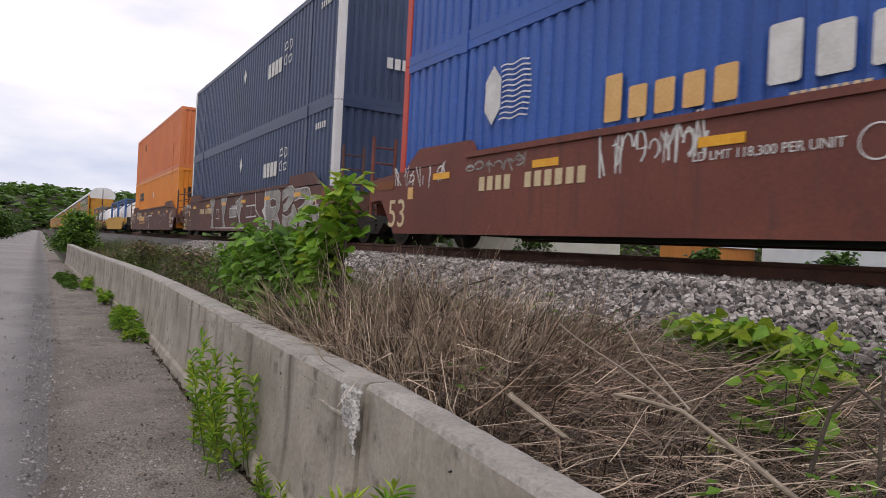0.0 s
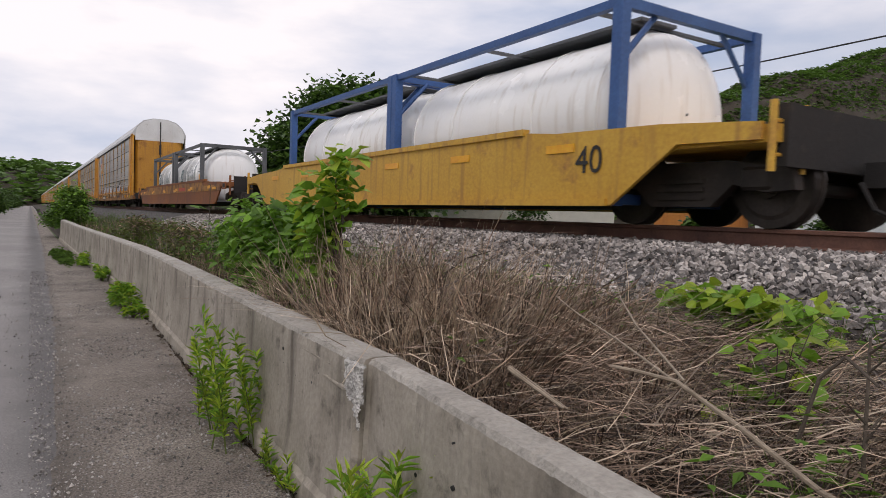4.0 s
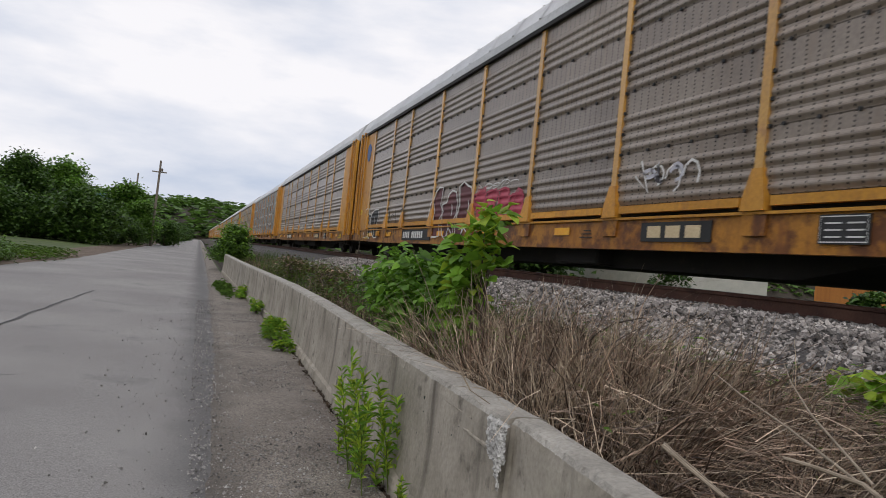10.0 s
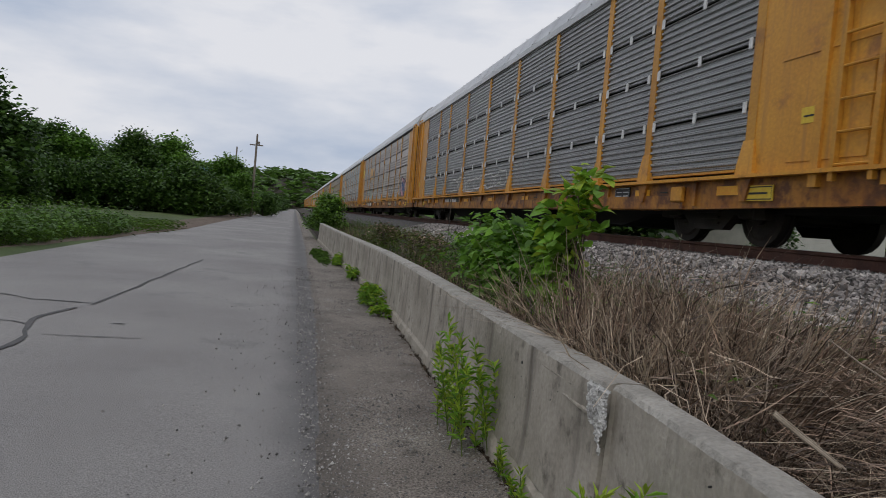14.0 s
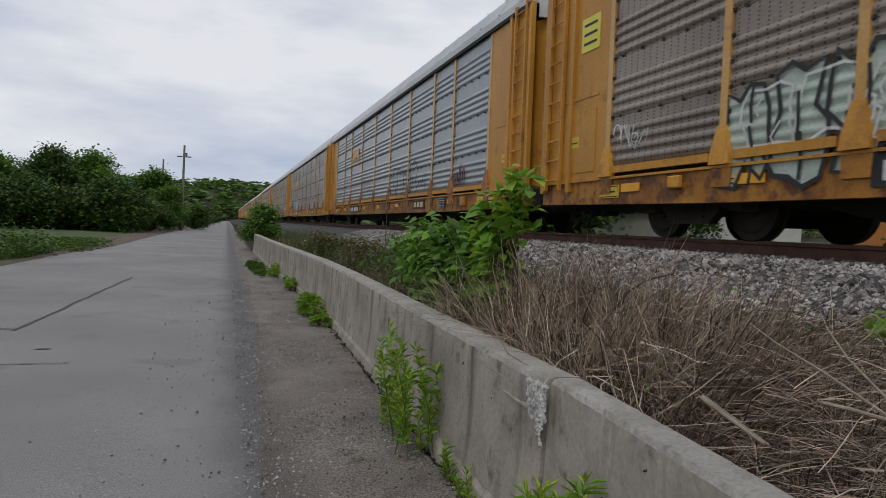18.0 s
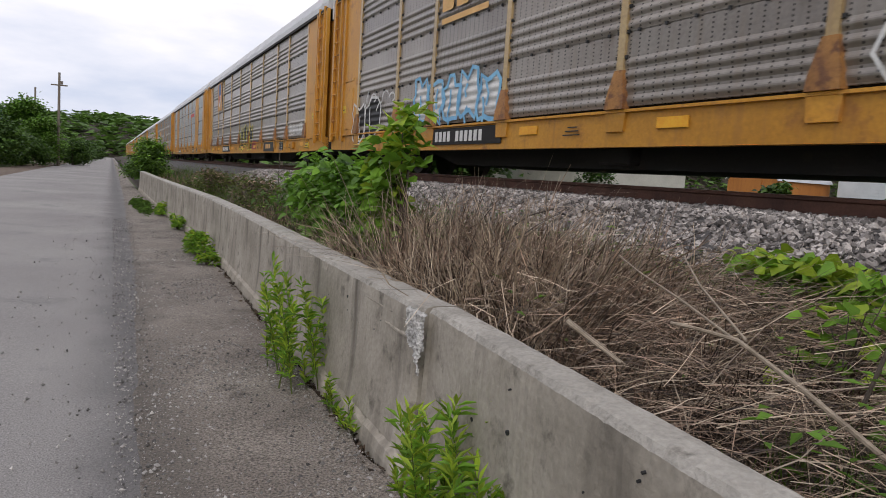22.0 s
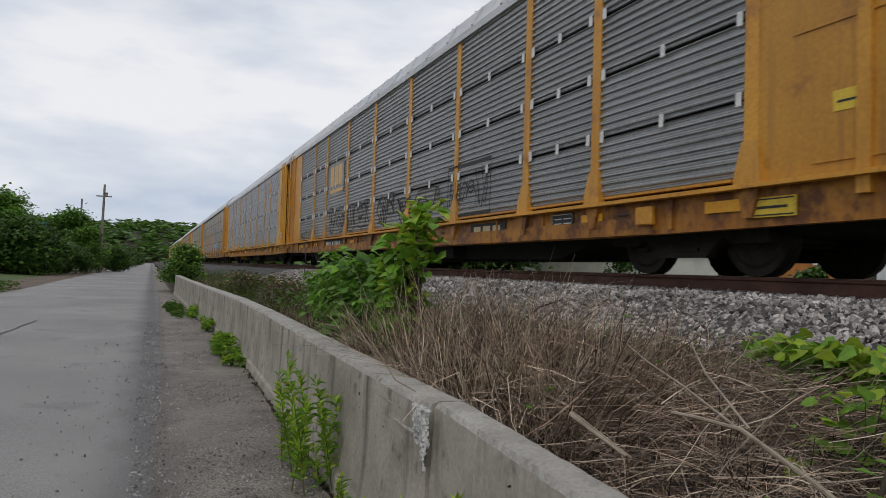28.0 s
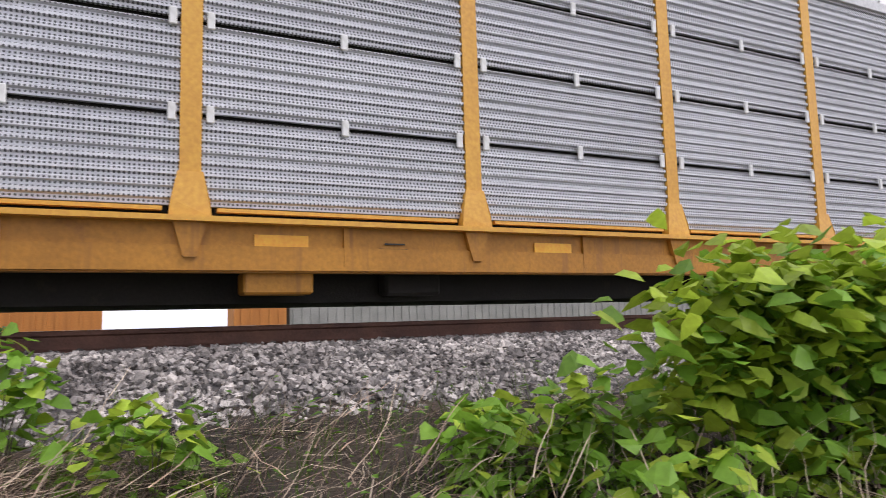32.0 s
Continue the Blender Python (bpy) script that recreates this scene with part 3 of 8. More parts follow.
def make_road():
    rnd = random.Random(8)
    ys = [-60, -30, -12, -6] + [i * 1.5 for i in range(-2, 24)] + [38, 42, 48, 60, 80, 120, 200, 400]
    left, right = [], []
    for y in ys:
        edge = float(np.interp(y, (-12, 5, 7.7, 13, 21, 33), (-5.0, -5.2, -5.75, -6.4, -5.7, -4.9))) + rnd.uniform(-0.08, 0.08)
        if y > 40:
            edge = -5.0
        left.append((edge, y))
        right.append((0.28 + rnd.uniform(-0.06, 0.06) + 0.006 * max(y, 0), y))
    verts, faces = [], []
    for (a, y), (b, _) in zip(left, right):
        for i in range(7):
            s = i / 6
            verts.append((a + (b - a) * s, y, 0.012 + 0.05 * math.sin(math.pi * s) * 0.4))
    for j in range(len(ys) - 1):
        for i in range(6):
            faces.append((j * 7 + i, j * 7 + i + 1, j * 7 + 8 + i, j * 7 + 7 + i))
    tagged(data_part("road", verts, faces, "asphalt"), "worn pale grey asphalt road surface", "road", kind="structure")
    verts, faces = [], []
    for (a, y) in left[2:36]:
        for q, z in ((0.14, 0.0), (-0.05, 0.045), (-0.6, 0.06), (-1.9, 0.05)):
            verts.append((a + q, y, z))
    for j in range(len(verts) // 4 - 1):
        for i in range(3):
            faces.append((j * 4 + i + 1, j * 4 + i, j * 4 + 4 + i, j * 4 + 5 + i))
    tagged(data_part("dirt_verge", verts, faces, "verge"), "bare brown dirt verge along the road edge", "verge", kind="structure")
    # the side road and yard that open to the west
    bm = B()
    slab(bm, -60, -5.2, 36, 54, -0.05, 0.016)
    tagged(part("side_road", bm, "asphalt"), "worn grey asphalt side road joining the lane", "road", kind="structure")
    verts, faces = [], []
    shoulder_ys = [-60, -12] + [i * 0.12 for i in range(-40, 200)] + [26, 32, 40, 60, 120, 300]
    for y in shoulder_ys:
        w = 0.05 * noise.noise(Vector((y * 1.1, 0, 0))) + 0.045 * noise.noise(Vector((y * 5.0, 3, 0)))
        e = float(np.interp(y, (0, 4, 9, 30), (0.02, 0.16, 0.29, 0.42))) + w
        end = wall_x(y) - 0.095 + 0.05 * noise.noise(Vector((y * 3.0, 7, 0))) + 0.04 * noise.noise(Vector((y * 9.0, 2, 0)))
        for q, z in ((0.0, 0.016), (0.10, 0.034), (0.55, 0.034 + 0.008 * math.sin(y * 2.3)), (0.9, 0.032), (0.995, 0.03), (1.0, -0.01)):
            verts.append((e + (end - e) * q, y, z))
    for j in range(len(shoulder_ys) - 1):
        for i in range(5):
            faces.append((j * 6 + i, j * 6 + i + 1, j * 6 + 7 + i, j * 6 + 6 + i))
    tagged(data_part("road_shoulder", verts, faces, "grit"), "gritty broken asphalt shoulder along the barrier", "shoulder", kind="structure")
    # loose grit
    rs = np.random.RandomState(9)
    n = 30000
    y = 1.2 + 15 * rs.uniform(0, 1, n) ** 2.2
    x = np.where(rs.uniform(0, 1, n) < 0.93, rs.uniform(0.05, 1.14, n), 0.25 - np.abs(rs.normal(0, 0.5, n)))
    base = np.array([(1, 0, 0), (-1, 0, 0), (0, 1, 0), (0, -1, 0), (0, 0, 1), (0, 0, -1)], float)
    tri = np.array([(0, 2, 4), (2, 1, 4), (1, 3, 4), (3, 0, 4), (2, 0, 5), (1, 2, 5), (3, 1, 5), (0, 3, 5)])
    size = (0.0026 + 0.010 * rs.uniform(0, 1, n) ** 6)[:, None, None]
    shape = base[None] * rs.uniform(0.6, 1.3, (n, 6, 1)) + rs.uniform(-0.3, 0.3, (n, 6, 3))
    v = shape * size + np.stack((x, y, np.full(n, 0.034)), 1)[:, None, :]
    f = tri[None] + (np.arange(n) * 6)[:, None, None]
    tagged(data_part("loose_grit", v.reshape(-1, 3).tolist(), f.reshape(-1, 3).tolist(), "gritstone"), "loose pale grit and pebbles on the shoulder", "grit", kind="stuff")
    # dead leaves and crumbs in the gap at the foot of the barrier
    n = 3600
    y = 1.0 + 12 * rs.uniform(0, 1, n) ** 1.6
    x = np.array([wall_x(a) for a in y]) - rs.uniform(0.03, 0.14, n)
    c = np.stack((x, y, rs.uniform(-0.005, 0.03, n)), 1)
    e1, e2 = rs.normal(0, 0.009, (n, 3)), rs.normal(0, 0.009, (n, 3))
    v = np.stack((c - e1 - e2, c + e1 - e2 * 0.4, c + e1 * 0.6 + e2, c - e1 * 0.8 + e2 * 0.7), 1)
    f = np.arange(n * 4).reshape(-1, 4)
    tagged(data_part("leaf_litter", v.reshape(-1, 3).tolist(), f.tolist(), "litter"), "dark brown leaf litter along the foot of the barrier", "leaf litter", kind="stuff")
    # sealed cracks
    def crack(points, width, name="crack_seal"):
        verts, faces = [], []
        for i, (x, y) in enumerate(points):
            a, b = points[max(i - 1, 0)], points[min(i + 1, len(points) - 1)]
            d = math.hypot(b[0] - a[0], b[1] - a[1])
            nx, ny = -(b[1] - a[1]) / d, (b[0] - a[0]) / d
            w = width * rnd.uniform(0.35, 1.25) / 2
            z = 0.017 + 0.02 * math.sin(math.pi * min(max((x + 5.45) / 5.73, 0), 1)) + 0.002
            verts += [(x + nx * w, y + ny * w, z), (x - nx * w, y - ny * w, z)]
        for i in range(len(points) - 1):
            faces.append((2 * i, 2 * i + 1, 2 * i + 3, 2 * i + 2))
        tagged(data_part(name, verts, faces, "tar"), "dark irregular sealed crack in the asphalt", "crack", kind="structure")
    crack([(-2.57 + 0.03 * math.sin(i * 1.3) + rnd.uniform(-0.015, 0.015), -6 + i * 0.3) for i in range(41)], 0.075)
    crack([(-2.53 + 0.14 * math.sin(i * 0.5) + rnd.uniform(-0.02, 0.02), 6.0 + i * 0.22) for i in range(14)], 0.06)
    crack([(-2.4 + 0.022 * i + rnd.uniform(-0.03, 0.03), 9.1 + i * 0.5) for i in range(16)], 0.045)
    crack([(-2.4 - i * 0.19, 9.2 + 0.012 * i * i + rnd.uniform(-0.06, 0.06)) for i in range(12)], 0.05)
    crack([(-2.32 + i * 0.11, 7.18 + rnd.uniform(-0.03, 0.03)) for i in range(9)], 0.028)
    crack([(-2.6 - i * 0.2, 7.7 + 0.1 * i + rnd.uniform(-0.05, 0.05)) for i in range(6)], 0.03)
    crack([(-1.9 + i * 0.05, 7.9 + rnd.uniform(-0.02, 0.02)) for i in range(4)], 0.06)


WALL_Y, WALL_X = (-13, -0.33, 2.75, 2.79, 4.2, 6, 9, 11.5, 14, 18, 22, 30, 50), (0.55, 0.965, 1.268, 1.222, 1.256, 1.302, 1.385, 1.41, 1.36, 1.25, 1.17, 1.08, 1.0)


def wall_x(y):
    """The near top edge of the barrier, which bears a little away from the track's line."""
    return float(np.interp(y, WALL_Y, WALL_X))


def wall_back(y):
    """The far top edge of the barrier."""
    return wall_x(y) + (0.15 if y < 2.77 else 0.20)


def make_barrier():
    rnd = random.Random(2)
    y = -12.68
    length = 3.084
    while y < 27.5:
        mid = y + length / 2
        w = wall_back(mid) - wall_x(mid)
        lean = rnd.uniform(-0.006, 0.006)
        body = [(-0.034, 0.135), (-0.022, 0.24), (-0.006, 0.45), (0.0, 0.74), (0.004, 0.785), (0.018, 0.806), (0.05, 0.812), (w * 0.55, 0.814), (w - 0.03, 0.811), (w - 0.006, 0.80), (w, 0.77), (w + 0.05, 0.135)]
        foot = [(-0.075, -0.05), (-0.07, 0.06), (-0.06, 0.11), (-0.03, 0.14), (w + 0.06, 0.14), (w + 0.07, -0.05)]
        barrier = empty("concrete_barrier", "weathered grey cast concrete barrier section, stained and streaked", "barrier", "barrier sections along the road", (wall_x(mid), mid, 0))
        near = -4 < mid < 9
        steps = 120 if near else 34
        for nm, profile in (("wall_body", body), ("footing", foot)):
            bm = B()
            rings = []
            for j in range(steps + 1):
                yy = y + length * j / steps + (0.002 if j == 0 else -0.002 if j == steps else 0)
                ring = []
                for i, (px, pz) in enumerate(profile):
                    p = Vector((yy * 9, px * 40, pz * 9))
                    wob = 0.004 * noise.noise(p) + 0.003 * noise.noise(p * 4.3)
                    chip = 0.0
                    if nm == "wall_body" and i in (3, 4, 5, 6, 7, 8, 9):
                        chip = max(noise.noise(Vector((yy * 26, i * 0.8, 3))) - 0.15, 0) * (0.016 if i in (4, 5, 6) else 0.007) + 0.0025 * rnd.random()
                    if nm == "footing" and i in (1, 2, 3):
                        chip = max(noise.noise(Vector((yy * 7, i * 0.3, 8))) - 0.05, 0) * 0.07
                    ring.append(bm.verts.new((wall_x(yy) - wall_x(mid) + px + wob + chip * 0.6 + lean * pz, yy - mid, pz - chip)))
                rings.append(ring)
            for a, b in zip(rings, rings[1:]):
                for i in range(len(profile) - 1):
                    f = bm.faces.new((a[i], a[i + 1], b[i + 1], b[i]))
                    if nm == "wall_body" and 4 <= i <= 8:
                        f.material_index = 1
            bm.faces.new(rings[0])
            bm.faces.new(rings[-1][::-1])
            ob = part(nm, bm, "concrete", barrier)
            ob.data.materials.append(M["worn_top"])
        y += 3.09
    # chipped joint: a broken, crumbling patch with a ragged outline
    verts, faces, index = [], [], {}
    rnd = random.Random(12)
    for a in range(50):
        for c in range(58):
            yy, z = 2.63 + a * 0.007, 0.41 + c * 0.007
            lo = float(np.interp(z, (0.50, 0.545, 0.62, 0.66, 0.80), (2.735, 2.725, 2.715, 2.70, 2.695)))
            hi = float(np.interp(z, (0.50, 0.545, 0.60, 0.64, 0.70, 0.80), (2.74, 2.77, 2.80, 2.885, 2.895, 2.905)))
            edge = 0.03 * noise.noise(Vector((yy * 24, z * 24, 0)))
            if yy < lo - edge or yy > hi + edge or z > 0.797 or z < 0.51:
                continue
            rough = noise.noise(Vector((yy * 70, z * 70, 2))) * 0.008 + noise.noise(Vector((yy * 30, z * 30, 5))) * 0.008 + rnd.uniform(-0.003, 0.003)
            index[a, c] = len(verts)
            verts.append((1.228 - 0.014 + rough + (0.03 if z > 0.785 else 0) * 0.3, yy, z))
    for (a, c) in list(index):
        q = [(a, c), (a + 1, c), (a + 1, c + 1), (a, c + 1)]
        if all(k in index for k in q):
            faces.append([index[k] for k in q])
    ob = data_part("chipped_joint", verts, faces, "chipped")
    tagged(ob, "pale chipped concrete at the joint of two barrier sections", "chipped concrete", kind="stuff")
    # ridges of spilt mortar, pits in the face
    bm = B()
    for k in range(24):
        yy = 2.89 + k * 0.012
        bmesh.ops.create_icosphere(bm, subdivisions=1, radius=0.013 * (1 - 0.02 * k), matrix=Matrix.Translation((wall_x(yy) - 0.003, yy, 0.655 + 0.01 * noise.noise(Vector((yy * 20, 0, 0))))))
    for k in range(52):
        yy = 2.92 + k * 0.011
        bmesh.ops.create_icosphere(bm, subdivisions=1, radius=0.006, matrix=Matrix.Translation((wall_x(yy) + 0.002, yy, 0.722 + 0.006 * noise.noise(Vector((yy * 9, 4, 0))))))
    tagged(part("mortar_ridge", bm, "concrete"), "ridges of spilt mortar on the barrier face", "mortar", kind="stuff")
    bm = B()
    pits = [(3.13, 0.41), (3.32, 0.58), (1.97, 0.56), (2.3, 0.33), (4.6, 0.5), (1.6, 0.3), (5.3, 0.42), (1.3, 0.62), (2.25, 0.50), (1.72, 0.42), (3.8, 0.66)]
    pits += [(rnd.uniform(1.0, 6.0), rnd.uniform(0.2, 0.76)) for k in range(40)]
    for k, (yy, z) in enumerate(pits):
        x = wall_x(yy) - 0.06 * max(0.45 - z, 0)
        r = 0.009 if k < 11 else rnd.uniform(0.002, 0.005)
        rod(bm, (x - 0.006, yy, z), (x + 0.02, yy, z + 0.002), r, sides=7)
    tagged(part("lifting_hole", bm, "blackpaint"), "small dark holes and pits in the barrier face", "hole", kind="stuff")


def make_track():
    # ballast bed
    prof = [(3.85, 0.70), (3.95, 0.80), (4.4, 0.95), (5.1, 1.16), (5.6, 1.20), (8.3, 1.20), (8.8, 1.16), (10.1, 0.72)]
    rnd = random.Random(3)
    ys = [-300, -60, -25, -12] + [i * 0.8 for i in range(-10, 40)] + [34, 40, 60, 120, 300, 900]
    verts, faces = [], []
    for y in ys:
        for i, (x, z) in enumerate(prof):
            verts.append((x + (rnd.uniform(-0.12, 0.12) if i in (0, 1) else 0), y, z + rnd.uniform(-0.02, 0.02)))
    k = len(prof)
    for j in range(len(ys) - 1):
        for i in range(k - 1):
            faces.append((j * k + i, j * k + i + 1, (j + 1) * k + i + 1, (j + 1) * k + i))
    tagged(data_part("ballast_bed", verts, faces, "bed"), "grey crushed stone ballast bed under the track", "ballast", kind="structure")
    # loose stones
    rs = np.random.RandomState(5)
    base = np.array([(1, 0, 0), (-1, 0, 0), (0, 1, 0), (0, -1, 0), (0, 0, 1), (0, 0, -1)], float)
    tri = np.array([(0, 2, 4), (2, 1, 4), (1, 3, 4), (3, 0, 4), (2, 0, 5), (1, 2, 5), (3, 1, 5), (0, 3, 5)])
    n = 60000
    x = rs.uniform(3.75, 6.15, n)
    y = -7 + 34 * rs.uniform(0, 1, n) ** 1.5
    z = np.interp(x, [p[0] for p in prof], [p[1] for p in prof]) + rs.uniform(-0.012, 0.028, n)
    keep = rs.uniform(0, 1, n) < np.clip((x - 3.7) / 0.45, 0.12, 1)
    x, y, z = x[keep], y[keep], z[keep]
    n = len(x)
    # eight-cornered lumps, each turned its own way
    base = np.array([(a, c, d) for a in (-1, 1) for c in (-1, 1) for d in (-1, 1)], float)
    tri = np.array([(0, 1, 3), (0, 3, 2), (4, 6, 7), (4, 7, 5), (0, 4, 5), (0, 5, 1), (2, 3, 7), (2, 7, 6), (0, 2, 6), (0, 6, 4), (1, 5, 7), (1, 7, 3)])
    size = (0.009 + 0.014 * rs.uniform(0, 1, n) ** 1.7)[:, None, None]
    shape = base[None] * rs.uniform(0.55, 1.3, (n, 1, 3)) + rs.uniform(-0.55, 0.55, (n, 8, 3))
    q = rs.normal(0, 1, (n, 4))
    q /= np.linalg.norm(q, axis=1)[:, None]
    u, w = q[:, None, 1:], q[:, None, :1]
    turned = shape + 2 * np.cross(u, np.cross(u, shape) + w * shape)
    v = turned * size + np.stack((x, y, z), 1)[:, None, :]
    f = tri[None] + (np.arange(n) * 8)[:, None, None]
    ob = data_part("ballast_stones", v.reshape(-1, 3).tolist(), f.reshape(-1, 3).tolist(), "stone")
    tagged(ob, "loose crushed grey and white ballast stones", "ballast", kind="stuff")
    # rails
    prof = [(-0.075, 0.0), (-0.075, 0.015), (-0.012, 0.035), (-0.011, 0.135), (-0.036, 0.150), (-0.036, 0.180), (-0.028, 0.188),
            (0.028, 0.188), (0.036, 0.180), (0.036, 0.150), (0.011, 0.135), (0.012, 0.035), (0.075, 0.015), (0.075, 0.0)]
    for sx in (-0.755, 0.755):
        rail = empty("rail", "rusty steel railway rail with a worn shiny head", "rail", "rails of the track", (TRACK_X + sx, 0, RAIL_TOP - 0.19))
        part("rail_body", run(B(), prof, -300, 900), "rail", rail)
        part("rail_head", slab(B(), -0.026, 0.026, -300, 900, 0.1885, 0.1905), "railhead", rail, "polished running surface")
    bm = B()
    slab(bm, -1.3, 1.3, -0.115, 0.115, -0.17, 0.0, 0.012)
    tie = part("railway_tie", bm, "tie")
    tagged(tie, "dark creosoted timber railway tie half buried in ballast", "railway tie", "ties under the rails")
    tie.matrix_basis = pose(TRACK_X, -12, RAIL_TOP - 0.195)
    for i in range(1, 110):
        copy_thing(tie, pose(TRACK_X, -12 + i * 0.5 + 0.02 * math.sin(i * 2.1), RAIL_TOP - 0.195, 0, 0, math.sin(i * 3.3) * 0.8))
    bm = B()
    slab(bm, -0.1, 0.1, -0.09, 0.09, 0.0, 0.012)
    rod(bm, (-0.085, 0.05, 0.0), (-0.085, 0.05, 0.035), 0.012, sides=6)
    rod(bm, (0.085, -0.05, 0.0), (0.085, -0.05, 0.035), 0.012, sides=6)


make_ground()
make_road()
make_barrier()
make_track()

# ---------------------------------------------------------------- the train
# Cars are built with the rail top at z = 0 and the track's centre line at x = 0; the train runs towards -y.
LAG_T = (6, 7, 8, 9, 10, 11, 12, 14, 17, 18, 19, 20, 21, 22, 24, 26, 28, 29, 29.5, 30, 30.5, 31, 31.5, 32)
LAG_S = (0, -0.02, 0.12, 0.48, 0.58, 0.75, 0.75, 0.65, 0.7, 0.3, 0.1, 0.15, 0.05, 0, -0.12, -0.15, -0.12, -0.26, -0.32, -0.62, -0.9, -1.0, -0.42, 0.27)


def travelled(t):
    """How far the train has come since the start, in metres."""
    return 13.016 * t - 0.0702 * t * t + 0.0011 * t ** 3 - float(np.interp(t, LAG_T, LAG_S))


MOVING = []


def truck(parent, y, wheels):
    """A two-axle truck: side frames, springs, bolster; the wheelsets roll."""
    for sx in (-1, 1):
        x = sx * 1.0
        out = [(-1.25, 0.36), (-1.22, 0.56), (-0.95, 0.60), (-0.55, 0.66), (0.55, 0.66), (0.95, 0.60), (1.22, 0.56), (1.25, 0.36),
               (0.95, 0.34), (0.62, 0.42), (0.38, 0.20), (-0.38, 0.20), (-0.62, 0.42), (-0.95, 0.34)]
        bm = prism(B(), [(y + a, b) for a, b in out], x - 0.07, x + 0.07)
        for k in range(3):
            slab(bm, x - 0.10, x + 0.10, y - 0.30, y + 0.30, 0.27 + k * 0.085, 0.31 + k * 0.085)
        for a in (-0.87, 0.87):
            slab(bm, x - 0.10, x + 0.10, y + a - 0.16, y + a + 0.16, 0.36, 0.58, 0.03)
        part("truck_side_frame", bm, "wheel", parent)
    part("bolster", slab(B(), -1.05, 1.05, y - 0.18, y + 0.18, 0.36, 0.62), "black", parent)
    for a in (-0.87, 0.87):
        w = part("wheelset", rod(B(), (-0.95, 0, 0), (0.95, 0, 0), 0.08, sides=10), "wheel", parent)
        for sx in (-1, 1):
            ring = [(0.88, 0.0), (0.88, 0.13), (0.83, 0.13), (0.835, 0.30), (0.82, 0.34), (0.82, 0.42), (0.70, 0.42), (0.695, 0.445), (0.66, 0.445), (0.66, 0.0)]
            verts = [(sx * px, r * math.cos(q * math.pi / 12), r * math.sin(q * math.pi / 12)) for q in range(24) for px, r in ring]
            m = len(ring)
            faces = [(q * m + k, q * m + k + 1, (q + 1) % 24 * m + k + 1, (q + 1) % 24 * m + k) for q in range(24) for k in range(m - 1)]
            data_part("wheel", verts, faces, "wheel", w)
        w.location = (0, y + a, 0.42)
        wheels.append(w)


def coupler(parent, y, way):
    bm = slab(B(), -0.10, 0.10, min(y, y + way * 0.5), max(y, y + way * 0.5), 0.42, 0.66)
    slab(bm, -0.16, 0.16, min(y + way * 0.42, y + way * 0.66), max(y + way * 0.42, y + way * 0.66), 0.36, 0.70, 0.04)
    part("coupler", bm, "black", parent)
    bm = B()
    pts = [(-0.35, y + way * 0.1, 0.45), (-0.38, y + way * 0.25, 0.20), (-0.36, y + way * 0.42, 0.12), (-0.30, y + way * 0.6, 0.18)]
    for a, b in zip(pts, pts[1:]):
        rod(bm, a, b, 0.022, sides=6)
    part("air_hose", bm, "black", parent)


def ladder(parent, y, width, x, z0, z1, mat, steps=11):
    frame_part = part("ladder", slab(B(), x - 0.05, x + 0.01, y - 0.03, y + 0.03, z0, z1), mat, parent)
    part("stile", slab(B(), x - 0.05, x + 0.01, y + width - 0.03, y + width + 0.03, z0, z1), mat, frame_part)
    for i in range(steps):
        z = z0 + (z1 - z0) * (i + 0.5) / steps
        part("rung", rod(B(), (x - 0.035, y, z), (x - 0.035, y + width, z), 0.016, sides=6), mat, frame_part)


RACK_HALF = 13.0
BAYS = {kind: [2.15, 2.5, 1.78] + [2.628] * 5 + [1.78, 2.5, 2.15] for kind in ("old", "new")}
SECTIONS = {"old": [(1.055, 1.776), (1.784, 2.656), (2.664, 3.536), (3.544, 4.42)], "new": [(0.985, 1.727), (1.773, 2.537), (2.583, 3.347), (3.393, 4.42)]}


def rib_profile(kind, z0, z1):
    """The ribbed section of a side sheet, as (x, z) pairs: soft waves with a plain band on the older sheets."""
    prof, z, k = [(0.0, z0)], z0, 0
    ridge = 0.145 if kind == "old" else 0.098
    while z < z1 - 0.02:
        if kind == "new":
            wave = [(0.0, 0.0), (0.0, 0.42), (-0.03, 0.55), (-0.03, 0.86)]
        elif k % 6 in (4, 5):
            wave = [(0.0, 0.5)]
        else:
            wave = [(-0.021 * (0.5 - 0.5 * math.cos(2 * math.pi * f)), f) for f in (0.1, 0.22, 0.34, 0.44, 0.56, 0.66, 0.78, 0.9)]
        prof += [(p, z + ridge * f) for p, f in wave if prof[-1][1] < z + ridge * f < z1]
        z += ridge
        k += 1
    return prof + [(0.0, z1)]


